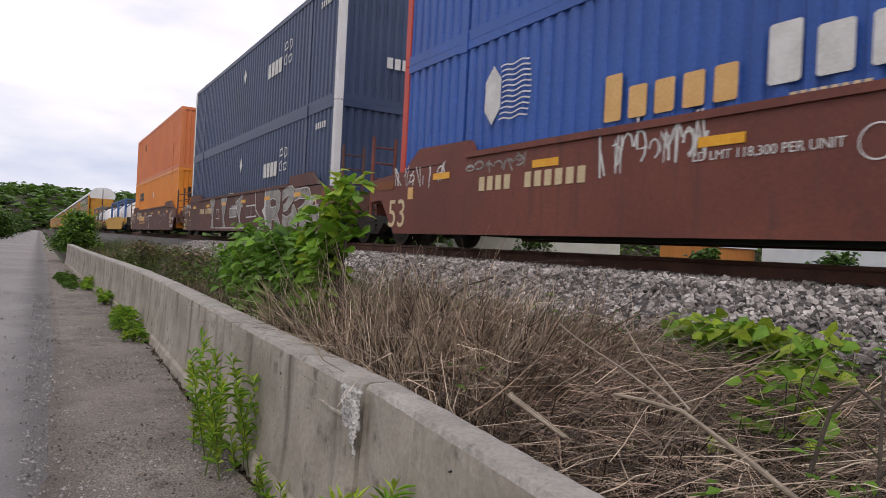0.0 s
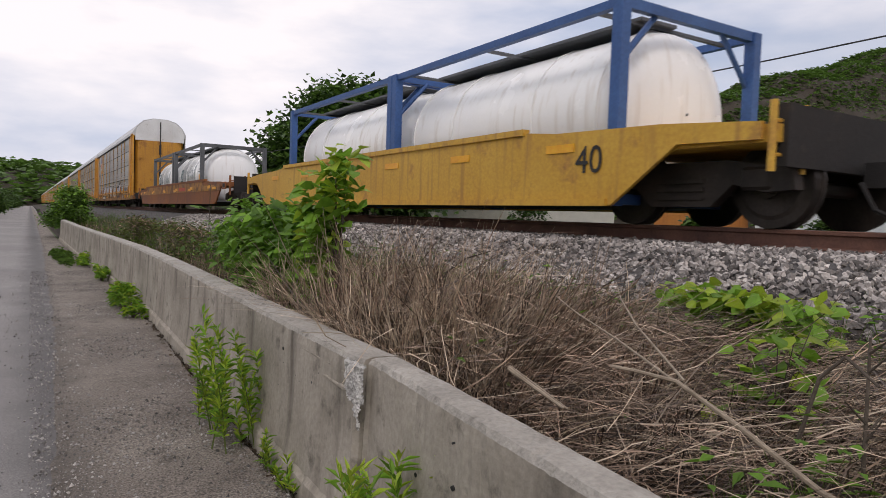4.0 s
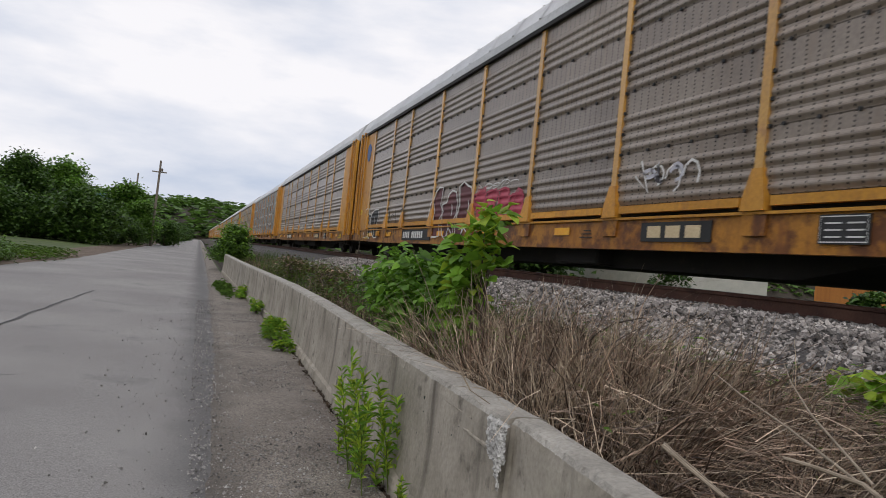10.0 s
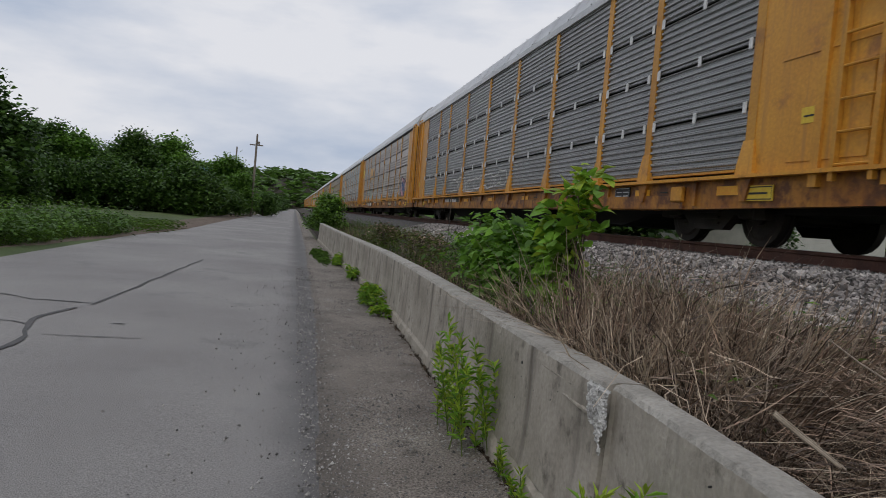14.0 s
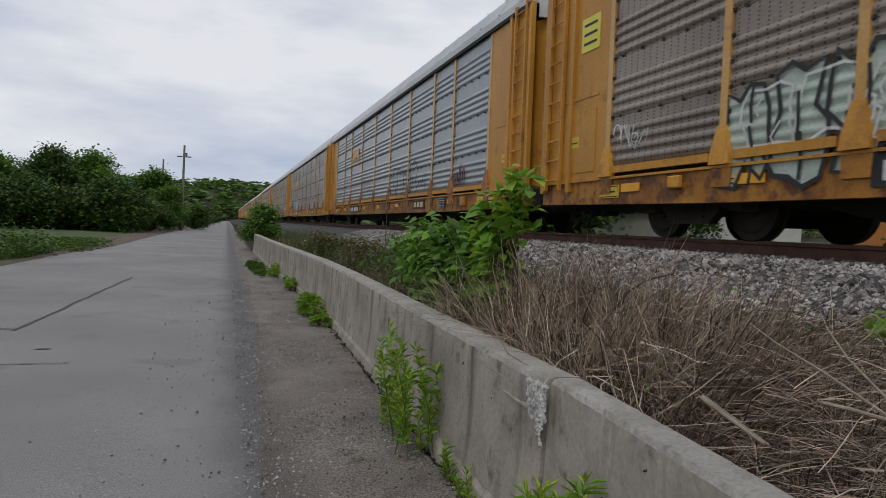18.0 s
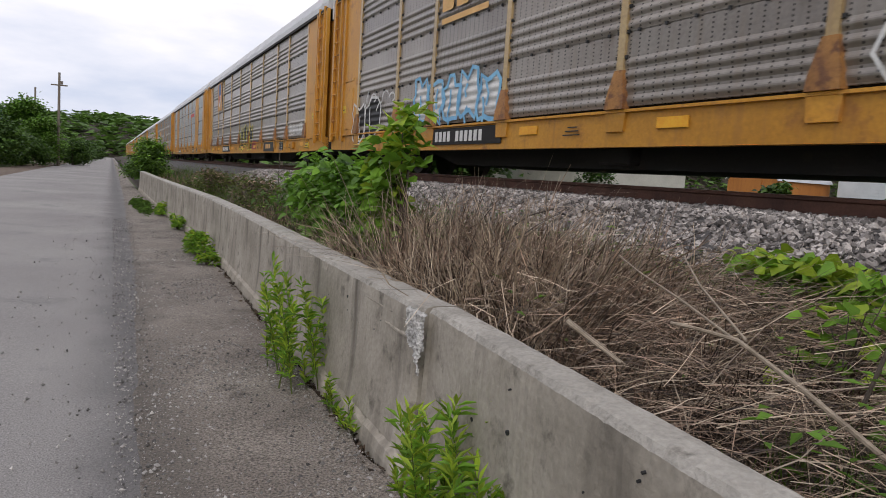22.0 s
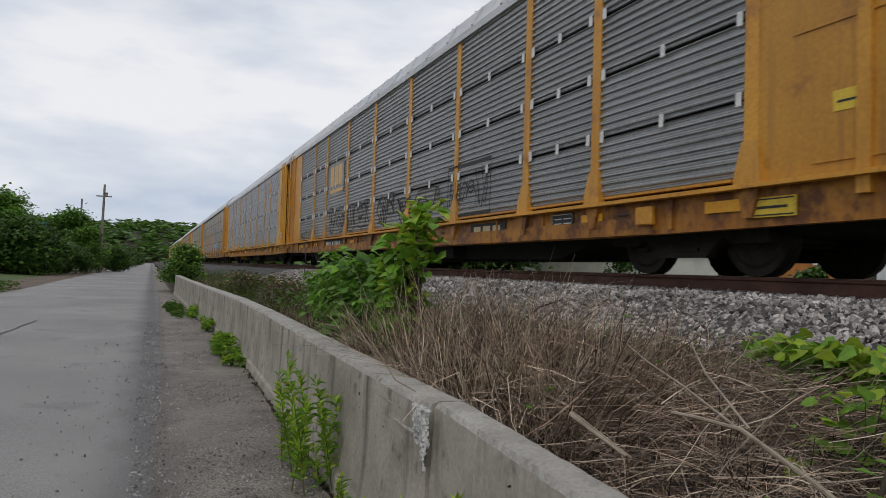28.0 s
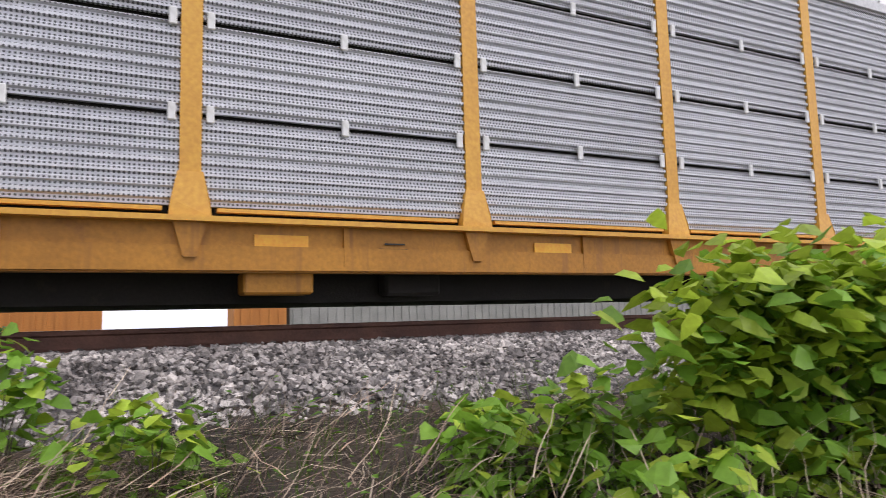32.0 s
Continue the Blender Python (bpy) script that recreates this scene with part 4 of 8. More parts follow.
def autorack(kind, yellow="rack_yellow", panel="panel_grey", sill="rust_yellow", gusset=0.44, plain=(), post=None, foot_mat=None, inset=0.0, low_rail=True):
    """A covered car carrier: flat car with sheeted sides, posts, arched roof, end doors. kind 'old' has one sheet a bay, 'new' four."""
    car = empty("autorack", "", "railway car")
    wheels = []
    H = RACK_HALF
    S = 1.52
    # flat car
    part("deck", slab(B(), -1.40, 1.40, -H, H, 0.72, 0.88), "black", car)
    part("centre_sill", prism(B(), [(-H, 0.45), (-H, 0.75), (H, 0.75), (H, 0.45), (7.6, 0.42), (6.6, 0.20), (-6.6, 0.20), (-7.6, 0.42)], -0.9, 0.9), "black", car)
    for sx in (-1, 1):
        bm = B()
        lo, hi = (S - 0.14, S - 0.02)
        a, b = (lo, hi) if sx > 0 else (-hi, -lo)
        prism(bm, [(-H, 0.50), (-H, 0.86), (H, 0.86), (H, 0.50), (8.6, 0.44), (-8.6, 0.44)], a, b)
        part("side_sill", bm, sill, car)
    bm = B()
    slab(bm, -S - (0.022 if kind == "old" else 0.10), -S + 0.06, -H, H, 0.845, 0.878 if kind == "old" else 0.89)
    part("sill_flange", bm, yellow, car)
    y = -H
    for i, w in enumerate(BAYS[kind][:-1]):
        y += w
        bm = B()
        prism(bm, [(y - 0.17, 0.845), (y + 0.17, 0.845), (y + 0.15, 0.62), (y - 0.15, 0.62)] if kind == "old" else [(y - 0.13, 0.845), (y + 0.13, 0.845), (y + 0.05, 0.56), (y - 0.05, 0.56)], -S - (0.012 if kind == "old" else 0.04), -S + 0.02)
        if kind == "new":
            part("sill_rib", slab(B(), -S - 0.016, -S + 0.02, y + w * 0.5 - 0.025, y + w * 0.5 + 0.025, 0.50, 0.845), sill, car)
        part("sill_bracket", bm, sill, car)
    # side sheets and posts
    top = 4.42
    y = -H
    sheet = {}
    bounds = []
    for i, w in enumerate(BAYS[kind]):
        bounds.append((y, y + w))
        y += w
    for i, (a, b) in enumerate(bounds):
        if i in (0, len(bounds) - 1):
            continue
        w = round(b - a - 0.10, 3)
        special = i in plain
        for z0, z1 in [(SECTIONS[kind][0][0] if low_rail and not special else 0.915, SECTIONS[kind][0][1])] + SECTIONS[kind][1:]:
            key = (w, z0, special)
            if key not in sheet:
                prof = rib_profile(kind, z0, z1) if not special else [(0.0, z0), (-0.02, z0 + 0.02), (-0.02, z1 - 0.02), (0.0, z1)]
                verts = [(px, s * w / 2, pz) for s in (-1, 1) for px, pz in prof]
                m = len(prof)
                faces = [(j, j + 1, m + j + 1, m + j) for j in range(m - 1)]
                verts += [(0.04, s * w / 2, pz) for s in (-1, 1) for pz in (z0, z1)]
                faces += [(2 * m, 2 * m + 2, 2 * m + 3, 2 * m + 1)]
                me = bpy.data.meshes.new("side_panel")
                me.from_pydata(verts, [], faces)
                me.materials.append(M[yellow if special else panel])
                sheet[key] = me
            ob = new("side_panel", sheet[key])
            ob.parent = car
            ob.location = (-S + 0.03, (a + b) / 2, 0)
        low = SECTIONS[kind][0][0]
        if low_rail and not special:
            part("bottom_rail", prism(B(), [(a + 0.21, 0.932), (a + 0.21, low - 0.02), (b - 0.21, low - 0.02), (b - 0.21, 0.932)], -S - 0.03, -S + 0.05), yellow, car)
        if kind == "old" and not special:
            if (w, "bolts") not in sheet:
                bm = B()
                count = max(int(w / 0.42), 2)
                for c in range(count):
                    yb = -w / 2 + (c + 0.5) * w / count
                    slab(bm, -0.034, -0.004, yb - 0.016, yb + 0.016, -0.018, 0.018)
                for yb in (-w / 2 + 0.03, w / 2 - 0.03):
                    for zb in (-0.29, 0.0, 0.29):
                        slab(bm, -0.030, 0.0, yb - 0.018, yb + 0.018, zb - 0.02, zb + 0.02)
                me = bpy.data.meshes.new("bolt_strip")
                bm.to_mesh(me)
                bm.free()
                me.materials.append(M["blackpaint"])
                sheet[w, "bolts"] = me
            for zg in (1.78, 2.66, 3.54):
                ob = new("bolt_strip", sheet[w, "bolts"])
                ob.parent = car
                ob.location = (-S + 0.03, (a + b) / 2, zg)
                tagged(ob, kind="stuff")
        if kind == "new":
            if "clip" not in sheet:
                me = bpy.data.meshes.new("panel_clip")
                bm = slab(B(), -0.03, 0.0, -0.032, 0.032, -0.075, 0.075, 0.008)
                bm.to_mesh(me)
                bm.free()
                me.materials.append(M["clip"])
                sheet["clip"] = me
            for zg in (1.75, 2.56, 3.37):
                for yy in (a + 0.15, (a + b) / 2, b - 0.15):
                    ob = new("panel_clip", sheet["clip"])
                    ob.parent = car
                    ob.location = (-S, yy, zg)
    # the far side, one plain sheet
    part("far_side_wall", slab(B(), S - 0.05, S, -H + 0.1, H - 0.1, 0.88, top), panel, car)
    # black sheet standing in for the shade inside the rack
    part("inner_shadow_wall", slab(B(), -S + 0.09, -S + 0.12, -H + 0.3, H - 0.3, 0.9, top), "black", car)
    for i, (a, b) in enumerate(bounds[1:]):
        g = gusset
        pw = 0.06 if kind == "old" else 0.085
        part("post", prism(B(), [(a - pw, 0.9 + g), (a - pw, top), (a + pw, top), (a + pw, 0.9 + g)], -S - 0.008, -S + 0.05), post or yellow, car)
        foot = B()
        rim = [(-0.165, 0.882, 0.06), (-0.15, 1.02, 0.055), (-pw - 0.014, 0.9 + g, 0.022), (pw + 0.014, 0.9 + g, 0.022), (0.15, 1.02, 0.055), (0.165, 0.882, 0.06)]
        front = [foot.verts.new((-S - out, a + q, z)) for q, z, out in rim]
        back = [foot.verts.new((-S + 0.05, a + q, z)) for q, z, out in rim]
        foot.faces.new(front[::-1])
        for j in range(6):
            foot.faces.new((front[j], front[(j + 1) % 6], back[(j + 1) % 6], back[j]))
        part("post_foot", foot, foot_mat or post or yellow, car)
    # corner sections
    for sy in (-1, 1):
        y0, y1 = sorted((sy * (H - 0.05 - inset), sy * (H - BAYS[kind][0] + 0.06)))
        bm = slab(B(), -S + 0.0, -S + 0.04, y0, y1, 0.88, top)
        slab(bm, -S - 0.012, -S + 0.01, y0 + 0.25, y1 - 0.4, 2.2, 2.26)
        slab(bm, -S - 0.012, -S + 0.01, y0 + 0.3, y1 - 0.6, 1.0, 2.0)
        part("corner_panel", bm, yellow, car)
        bm = B()
        for yy in (sy * (H - 0.06 - inset), sy * (H - 1.0)):
            slab(bm, -S - 0.05, -S + 0.04, yy - 0.06, yy + 0.06, 0.7, top)
        part("corner_post", bm, yellow, car)
        cy = sy * (H - inset - 1.12)
        part("notice_plate", slab(B(), -S - 0.018, -S + 0.002, cy - 0.17, cy + 0.17, 1.42, 1.60), "notice", car, "yellow notice plate with small dark print")
        part("notice_print", slab(B(), -S - 0.020, -S - 0.017, cy - 0.13, cy + 0.13, 1.49, 1.51), "blackpaint", car)
        if inset:
            r0, r1 = sorted((sy * (H - inset - 0.1), sy * (H - 0.3)))
            part("corner_return", slab(B(), -1.44, -1.40, r0, r1, 0.8, top), yellow, car)
            for z in (1.72, 3.04):
                part("grab_slot", slab(B(), -1.46, -1.43, r0 + 0.08, r1 - 0.03, z - 0.06, z + 0.06, 0.01), "blackpaint", car, "black slot in the corner")
            c = sy * (H - inset - 0.05)
            part("warning_placard", slab(B(), -S - 0.012, -S + 0.002, c - sy * 1.05 - 0.17, c - sy * 1.05 + 0.17, 0.94, 1.12), "yellow_spray", car, "yellow warning placard")
            part("stencil_frame", ribbon(B(), [(c - sy * 1.05 - 0.24, 2.27), (c - sy * 1.05 + 0.24, 2.27), (c - sy * 1.05 + 0.24, 2.72), (c - sy * 1.05 - 0.24, 2.72)], 0.02, -S - 0.014, True), "blackpaint", car)
            part("round_sign", rod(B(), (-S - 0.10, c - sy * 0.2, 1.28), (-S - 0.085, c - sy * 0.2, 1.28), 0.14, sides=20), "mark_white", car, "round white warning sign")
            part("sign_bar", slab(B(), -S - 0.106, -S - 0.10, c - sy * 0.2 - 0.09, c - sy * 0.2 + 0.09, 1.25, 1.31), "redpaint", car)
        ladder(car, sy * (H - 0.22 - inset) - (0.5 if sy > 0 else 0.0), 0.5, -S - 0.03, 0.75, 4.5, yellow)
        # end doors, rounded in plan, white above
        for k, (x0, x1) in enumerate(((-1.42, -0.03), (0.03, 1.42))):
            e = sy * (H + 0.02)
            bm = B()
            outer = [(-1.42, e - sy * 0.35), (-1.25, e - sy * 0.05), (-0.9, e + sy * 0.06), (-0.03, e + sy * 0.08)]
            pts = outer if k == 0 else [(-p, q) for p, q in outer[::-1]]
            for z0, z1 in ((0.80, 4.12),):
                lo = [bm.verts.new((p, q, z0)) for p, q in pts]
                hi = [bm.verts.new((p, q, z1)) for p, q in pts]
                lo2 = [bm.verts.new((p, q - sy * 0.05, z0)) for p, q in pts]
                hi2 = [bm.verts.new((p, q - sy * 0.05, z1)) for p, q in pts]
                for j in range(len(pts) - 1):
                    bm.faces.new((lo[j], lo[j + 1], hi[j + 1], hi[j]))
                    bm.faces.new((lo2[j], hi2[j], hi2[j + 1], lo2[j + 1]))
                    bm.faces.new((hi[j], hi[j + 1], hi2[j + 1], hi2[j]))
                    bm.faces.new((lo[j], lo2[j], lo2[j + 1], lo[j + 1]))
            slab(bm, min(x0, x1) + 0.5, min(x0, x1) + 0.9, e + sy * 0.05 - 0.02, e + sy * 0.05 + 0.02, 1.2, 2.2)
            slab(bm, min(x0, x1) + 0.1, max(x0, x1) - 0.1, e + sy * 0.05 - 0.01, e + sy * 0.05 + 0.03, 3.0, 3.03)
            part("end_door", bm, yellow, car)
        bm = B()
        rod(bm, (0.0, sy * (H + 0.12), 0.85), (0.0, sy * (H + 0.12), 5.3), 0.03, sides=8)
        slab(bm, -0.06, 0.06, sy * (H + 0.12) - 0.04, sy * (H + 0.12) + 0.04, 1.6, 2.2)
        slab(bm, -0.06, 0.06, sy * (H + 0.12) - 0.04, sy * (H + 0.12) + 0.04, 3.3, 3.9)
        part("door_lock_rod", bm, "blackpaint", car)
        arch = [(-1.42, 4.12), (-1.42, 4.62), (-1.25, 5.0), (-0.9, 5.3), (-0.4, 5.46), (0.4, 5.46), (0.9, 5.3), (1.25, 5.0), (1.42, 4.62), (1.42, 4.12)]
        bm = run(B(), arch, sy * (H + 0.0), sy * (H + 0.07))
        for p in (-0.7, 0.7):
            slab(bm, p - 0.02, p + 0.02, sy * (H + 0.085) - 0.02, sy * (H + 0.085) + 0.02, 4.15, 5.3)
        part("end_cap", bm, "white", car, "white painted arched end cap")
        coupler(car, sy * H, sy)
        part("end_sill", slab(B(), -1.45, 1.45, sy * (H - 0.1) - 0.1, sy * (H - 0.1) + 0.12, 0.5, 0.88), "black", car)
    # roof
    arch = [(-S - 0.02, 4.40), (-S - 0.02, 4.62), (-1.32, 5.02), (-0.95, 5.36), (-0.42, 5.52), (0.42, 5.52), (0.95, 5.36), (1.32, 5.02), (S + 0.02, 4.62), (S + 0.02, 4.40)]
    if kind == "new":
        arch = [(p, q - 0.10 * (q > 4.5)) for p, q in arch]
    part("roof", run(B(), arch, -H + 0.02, H - 0.02), "roof", car)
    bm = B()
    for i in range(23):
        yy = -H + 0.6 + i * (2 * H - 1.2) / 22
        run(bm, [(x * 1.012, z + 0.02) for x, z in arch[1:9]] + [(x * 0.99, z - 0.01) for x, z in arch[8:0:-1]], yy - 0.03, yy + 0.03, False)
    part("roof_ribs", bm, "roof", car)
    part("roof_rail", slab(B(), -S - 0.05, -S + 0.02, -H + 0.05, H - 0.05, 4.36, 4.44), "black" if kind == "old" else "roof", car)
    for sy in (-1, 1):
        truck(car, sy * 9.45, wheels)
    part("brake_reservoir", slab(B(), -1.2, -0.7, -3.2, -1.9, 0.22, 0.5, 0.03), "black", car)
    part("brake_valve", slab(B(), -1.1, -0.6, 1.5, 2.1, 0.25, 0.48, 0.03), "black", car)
    if inset:
        part("gear_box", slab(B(), -1.42, -1.1, 2.9, 3.5, 0.26, 0.46, 0.02), sill, car)
    if kind == "new":
        part("sill_lip", slab(B(), -S - 0.012, -S + 0.02, -9.5, 9.5, 0.455, 0.66), sill, car)
    return car


def add_marks(car, seed, numbers=True):
    """Number board, name board, data plates, step box and reflectors on the near sill; bars stand for the signs."""
    rnd = random.Random(seed)
    x = -1.525
    dark, pale = rnd.random() < 0.75, rnd.random() < 0.6
    if numbers:
        part("number_panel", slab(B(), x + 0.004, x + 0.02, 3.95, 6.42, 0.53, 0.82), "blackpaint" if dark else "black", car, "black number panel on the sill")
        for i in range(10):
            yy = 6.30 - i * 0.165 if i < 4 else 5.48 - (i - 4) * 0.165
            part("number_bar", slab(B(), x - 0.002, x + 0.003, yy - 0.105, yy, 0.585, 0.765), "mark_white", car)
        part("name_board", slab(B(), x + 0.006, x + 0.02, -5.95, -4.66, 0.55, 0.80), "blackpaint" if pale else "rust_yellow", car, "dark name board on the sill")
        for i in range(3):
            yy = -4.80 - i * 0.36
            part("name_bar", prism(B(), [(yy - 0.26, 0.60), (yy, 0.60), (yy, 0.75), (yy - 0.26, 0.75)], x - 0.001, x + 0.005), "mark_cream" if pale else "maroon", car)
    part("data_plate", slab(B(), x + 0.002, x + 0.015, -7.88, -7.36, 0.54, 0.82), "blackpaint", car)
    part("plate_border", ribbon(B(), [(-7.86, 0.56), (-7.38, 0.56), (-7.38, 0.80), (-7.86, 0.80)], 0.012, x - 0.001, True), "mark_white", car)
    for k in range(2):
        for q in range(3):
            part("data_line", slab(B(), x - 0.004, x + 0.002, -7.83 + k * 0.23, -7.66 + k * 0.23, 0.60 + q * 0.065, 0.615 + q * 0.065), "mark_white", car)
    part("step_box", slab(B(), x - 0.06, x + 0.02, -9.52, -9.24, 0.56, 0.78, 0.015), "rack_yellow", car)
    part("step_box", slab(B(), x - 0.06, x + 0.02, 9.05, 9.28, 0.64, 0.80, 0.015), "rack_yellow", car)
    for yy in (-10.5, -8.3, -2.6, 0.4, 3.2, 7.9, 10.2):
        part("reflector", slab(B(), x + 0.004, x + 0.013, yy - 0.23, yy + 0.23, 0.64, 0.76), "reflector", car)
    for yy in (-11.1, 10.75):
        part("placard", slab(B(), x + 0.0, x + 0.014, yy - 0.26, yy + 0.26, 0.56, 0.75), "notice", car, "yellow warning placard on the sill")
        part("placard_border", ribbon(B(), [(yy - 0.24, 0.58), (yy + 0.24, 0.58), (yy + 0.24, 0.73), (yy - 0.24, 0.73)], 0.014, x - 0.003, True), "blackpaint", car)
        part("placard_print", slab(B(), x - 0.004, x + 0.0, yy - 0.17, yy + 0.17, 0.64, 0.665), "blackpaint", car)
    for yy in (-3.3, -8.9, 8.2, 2.2):
        for q in range(3):
            part("stencil_line", slab(B(), x + 0.008, x + 0.014, yy - 0.2 + 0.03 * q, yy + 0.16 - 0.05 * q, 0.60 + q * 0.05, 0.615 + q * 0.05), "blackpaint", car)


def container(mat, label, height=2.896, length=16.15, end_mat=None, post_mat=None, ribs=62, mark=None):
    """A 53-foot corrugated container, origin under its middle."""
    c = empty("shipping_container", label, "container")
    h, w = length / 2, 1.295
    n = ribs
    for sx in (-1, 1):
        bm = B()
        pts = []
        step = (length - 0.4) / n
        for i in range(n):
            y = -h + 0.2 + i * step
            pts += [(0.0, y), (0.0, y + step * 0.42), (0.035, y + step * 0.52), (0.035, y + step * 0.9)]
        pts.append((0.0, h - 0.2))
        lo = [bm.verts.new((sx * (w - 0.012 - d), y, 0.16)) for d, y in pts]
        hi = [bm.verts.new((sx * (w - 0.012 - d), y, height - 0.12)) for d, y in pts]
        for i in range(len(pts) - 1):
            bm.faces.new((lo[i], lo[i + 1], hi[i + 1], hi[i]))
        part("side_wall", bm, mat, c)
    for sx in (-1, 1):
        a, b = (w - 0.06, w) if sx > 0 else (-w, -w + 0.06)
        part("bottom_rail", slab(B(), a, b, -h + 0.15, h - 0.15, 0.0, 0.17), mat, c)
        part("top_rail", slab(B(), a, b, -h + 0.15, h - 0.15, height - 0.13, height), mat, c)
    part("container_roof", slab(B(), -w + 0.05, w - 0.05, -h + 0.05, h - 0.05, height - 0.06, height - 0.02), mat, c)
    part("container_floor", slab(B(), -w + 0.05, w - 0.05, -h + 0.05, h - 0.05, 0.02, 0.12), mat, c)
    for sy in (-1, 1):
        bm = B()
        e = sy * h
        pts = []
        for i in range(11):
            x = -w + 0.15 + i * (2 * w - 0.3) / 11
            s = (2 * w - 0.3) / 11
            pts += [(x, 0.0), (x + s * 0.4, 0.0), (x + s * 0.55, 0.04), (x + s * 0.85, 0.04)]
        pts.append((w - 0.15, 0.0))
        lo = [bm.verts.new((x, e - sy * (0.03 + d), 0.15)) for x, d in pts]
        hi = [bm.verts.new((x, e - sy * (0.03 + d), height - 0.12)) for x, d in pts]
        for i in range(len(pts) - 1):
            bm.faces.new((lo[i], lo[i + 1], hi[i + 1], hi[i]))
        slab(bm, -w + 0.1, w - 0.1, min(e, e - sy * 0.1), max(e, e - sy * 0.1), 0.0, 0.16)
        slab(bm, -w + 0.1, w - 0.1, min(e, e - sy * 0.1), max(e, e - sy * 0.1), height - 0.13, height)
        part("end_wall", bm, end_mat or mat, c)
        for sx in (-1, 1):
            a, b = (w - 0.16, w + 0.003) if sx > 0 else (-w - 0.003, -w + 0.16)
            bm = slab(B(), a, b, min(e, e - sy * 0.17) - 0.002, max(e, e - sy * 0.17) + 0.002, 0.0, height, 0.01)
            part("corner_post", bm, post_mat or mat, c)
    # the stacking posts, set in from the ends
    for sy in (-1, 1):
        yy = sy * 6.1
        bm = slab(B(), -w - 0.004, -w + 0.03, yy - 0.09, yy + 0.09, 0.0, height)
        slab(bm, -w - 0.02, -w + 0.05, yy - 0.11, yy + 0.11, height - 0.16, height + 0.005)
        slab(bm, -w - 0.02, -w + 0.05, yy - 0.11, yy + 0.11, -0.003, 0.14)
        part("stacking_post", bm, mat, c)
    return c


def well_car(mat, length, label, lip=True, category="railway car", top=1.36, inset=1.75, cut=(1.5, 2.35)):
    """A sunken container car: side plates, end platforms, trucks under the ends."""
    car = empty("well_car", label, category)
    wheels = []
    h = length / 2
    w = 1.47
    for sx in (-1, 1):
        a, b = (w - 0.05, w) if sx > 0 else (-w, -w + 0.05)
        out = [(-h + 0.6, 0.78), (-h + 0.6, top - 0.18), (-h + 1.7, top - 0.1), (-h + 3.3, top - 0.06), (-h + 3.9, top), (h - 3.9, top), (h - 3.3, top - 0.06), (h - 1.7, top - 0.1), (h - 0.6, top - 0.18), (h - 0.6, 0.78),
               (h - cut[0], 0.80), (h - cut[1], 0.20), (-h + cut[1], 0.20), (-h + cut[0], 0.80)]
        part("side_plate", prism(B(), out, a, b), mat, car)
        bm = B()
        prism(bm, [(-h + 3.9, top - 0.03), (-h + 3.9, top + 0.05), (h - 3.9, top + 0.05), (h - 3.9, top - 0.03)], min(a, b) - 0.03, max(a, b) + 0.03)
        e = h - cut[1] - 0.05
        prism(bm, [(-e, 0.19), (-e, 0.27), (e, 0.27), (e, 0.19)], min(a, b) - 0.03, max(a, b) + 0.03)
        part("plate_flange", bm, mat, car)
        if lip:
            for sy in (-1, 1):
                bm = prism(B(), [(sy * (h - 4.1), 1.32), (sy * (h - 3.9), 1.60), (sy * (h - 2.4), 1.62), (sy * (h - 1.9), 1.30)], min(a, b) + 0.02, max(a, b) + 0.06)
                part("guide_plate", bm, mat, car)
    part("well_floor", slab(B(), -w + 0.06, w - 0.06, -h + 2.6, h - 2.6, 0.22, 0.28), "black", car)
    for sy in (-1, 1):
        y0, y1 = sorted((sy * (h - 0.5), sy * (h - 2.5)))
        part("end_platform", slab(B(), -w + 0.07, w - 0.07, y0, y1, 0.76, 0.92), mat, car)
        bm = slab(B(), -1.3, 1.3, min(sy * (h - 0.55), sy * (h - 0.45)), max(sy * (h - 0.55), sy * (h - 0.45)), 0.55, 1.1)
        part("end_beam", bm, mat if lip else "black", car)
        bm = B()
        for x in (-1.42, -0.95):
            rod(bm, (x, sy * (h - 0.52), 0.5), (x, sy * (h - 0.52), 2.05 if lip else 1.12), 0.035, sides=8)
        for i in range(5 if lip else 2):
            rod(bm, (-1.42, sy * (h - 0.52), 0.65 + i * 0.3), (-0.95, sy * (h - 0.52), 0.65 + i * 0.3), 0.018, sides=6)
        part("hand_ladder", bm, mat, car)
        coupler(car, sy * (h - 0.4), sy)
        truck(car, sy * (h - inset), wheels)
    for yy in [(-h + 3.2) + i * (2 * h - 6.4) / 5 for i in range(6)]:
        part("reflector", slab(B(), -w - 0.012, -w - 0.004, yy - 0.25, yy + 0.25, top - 0.30, top - 0.20), "reflector", car, "amber reflective tape")
    return car


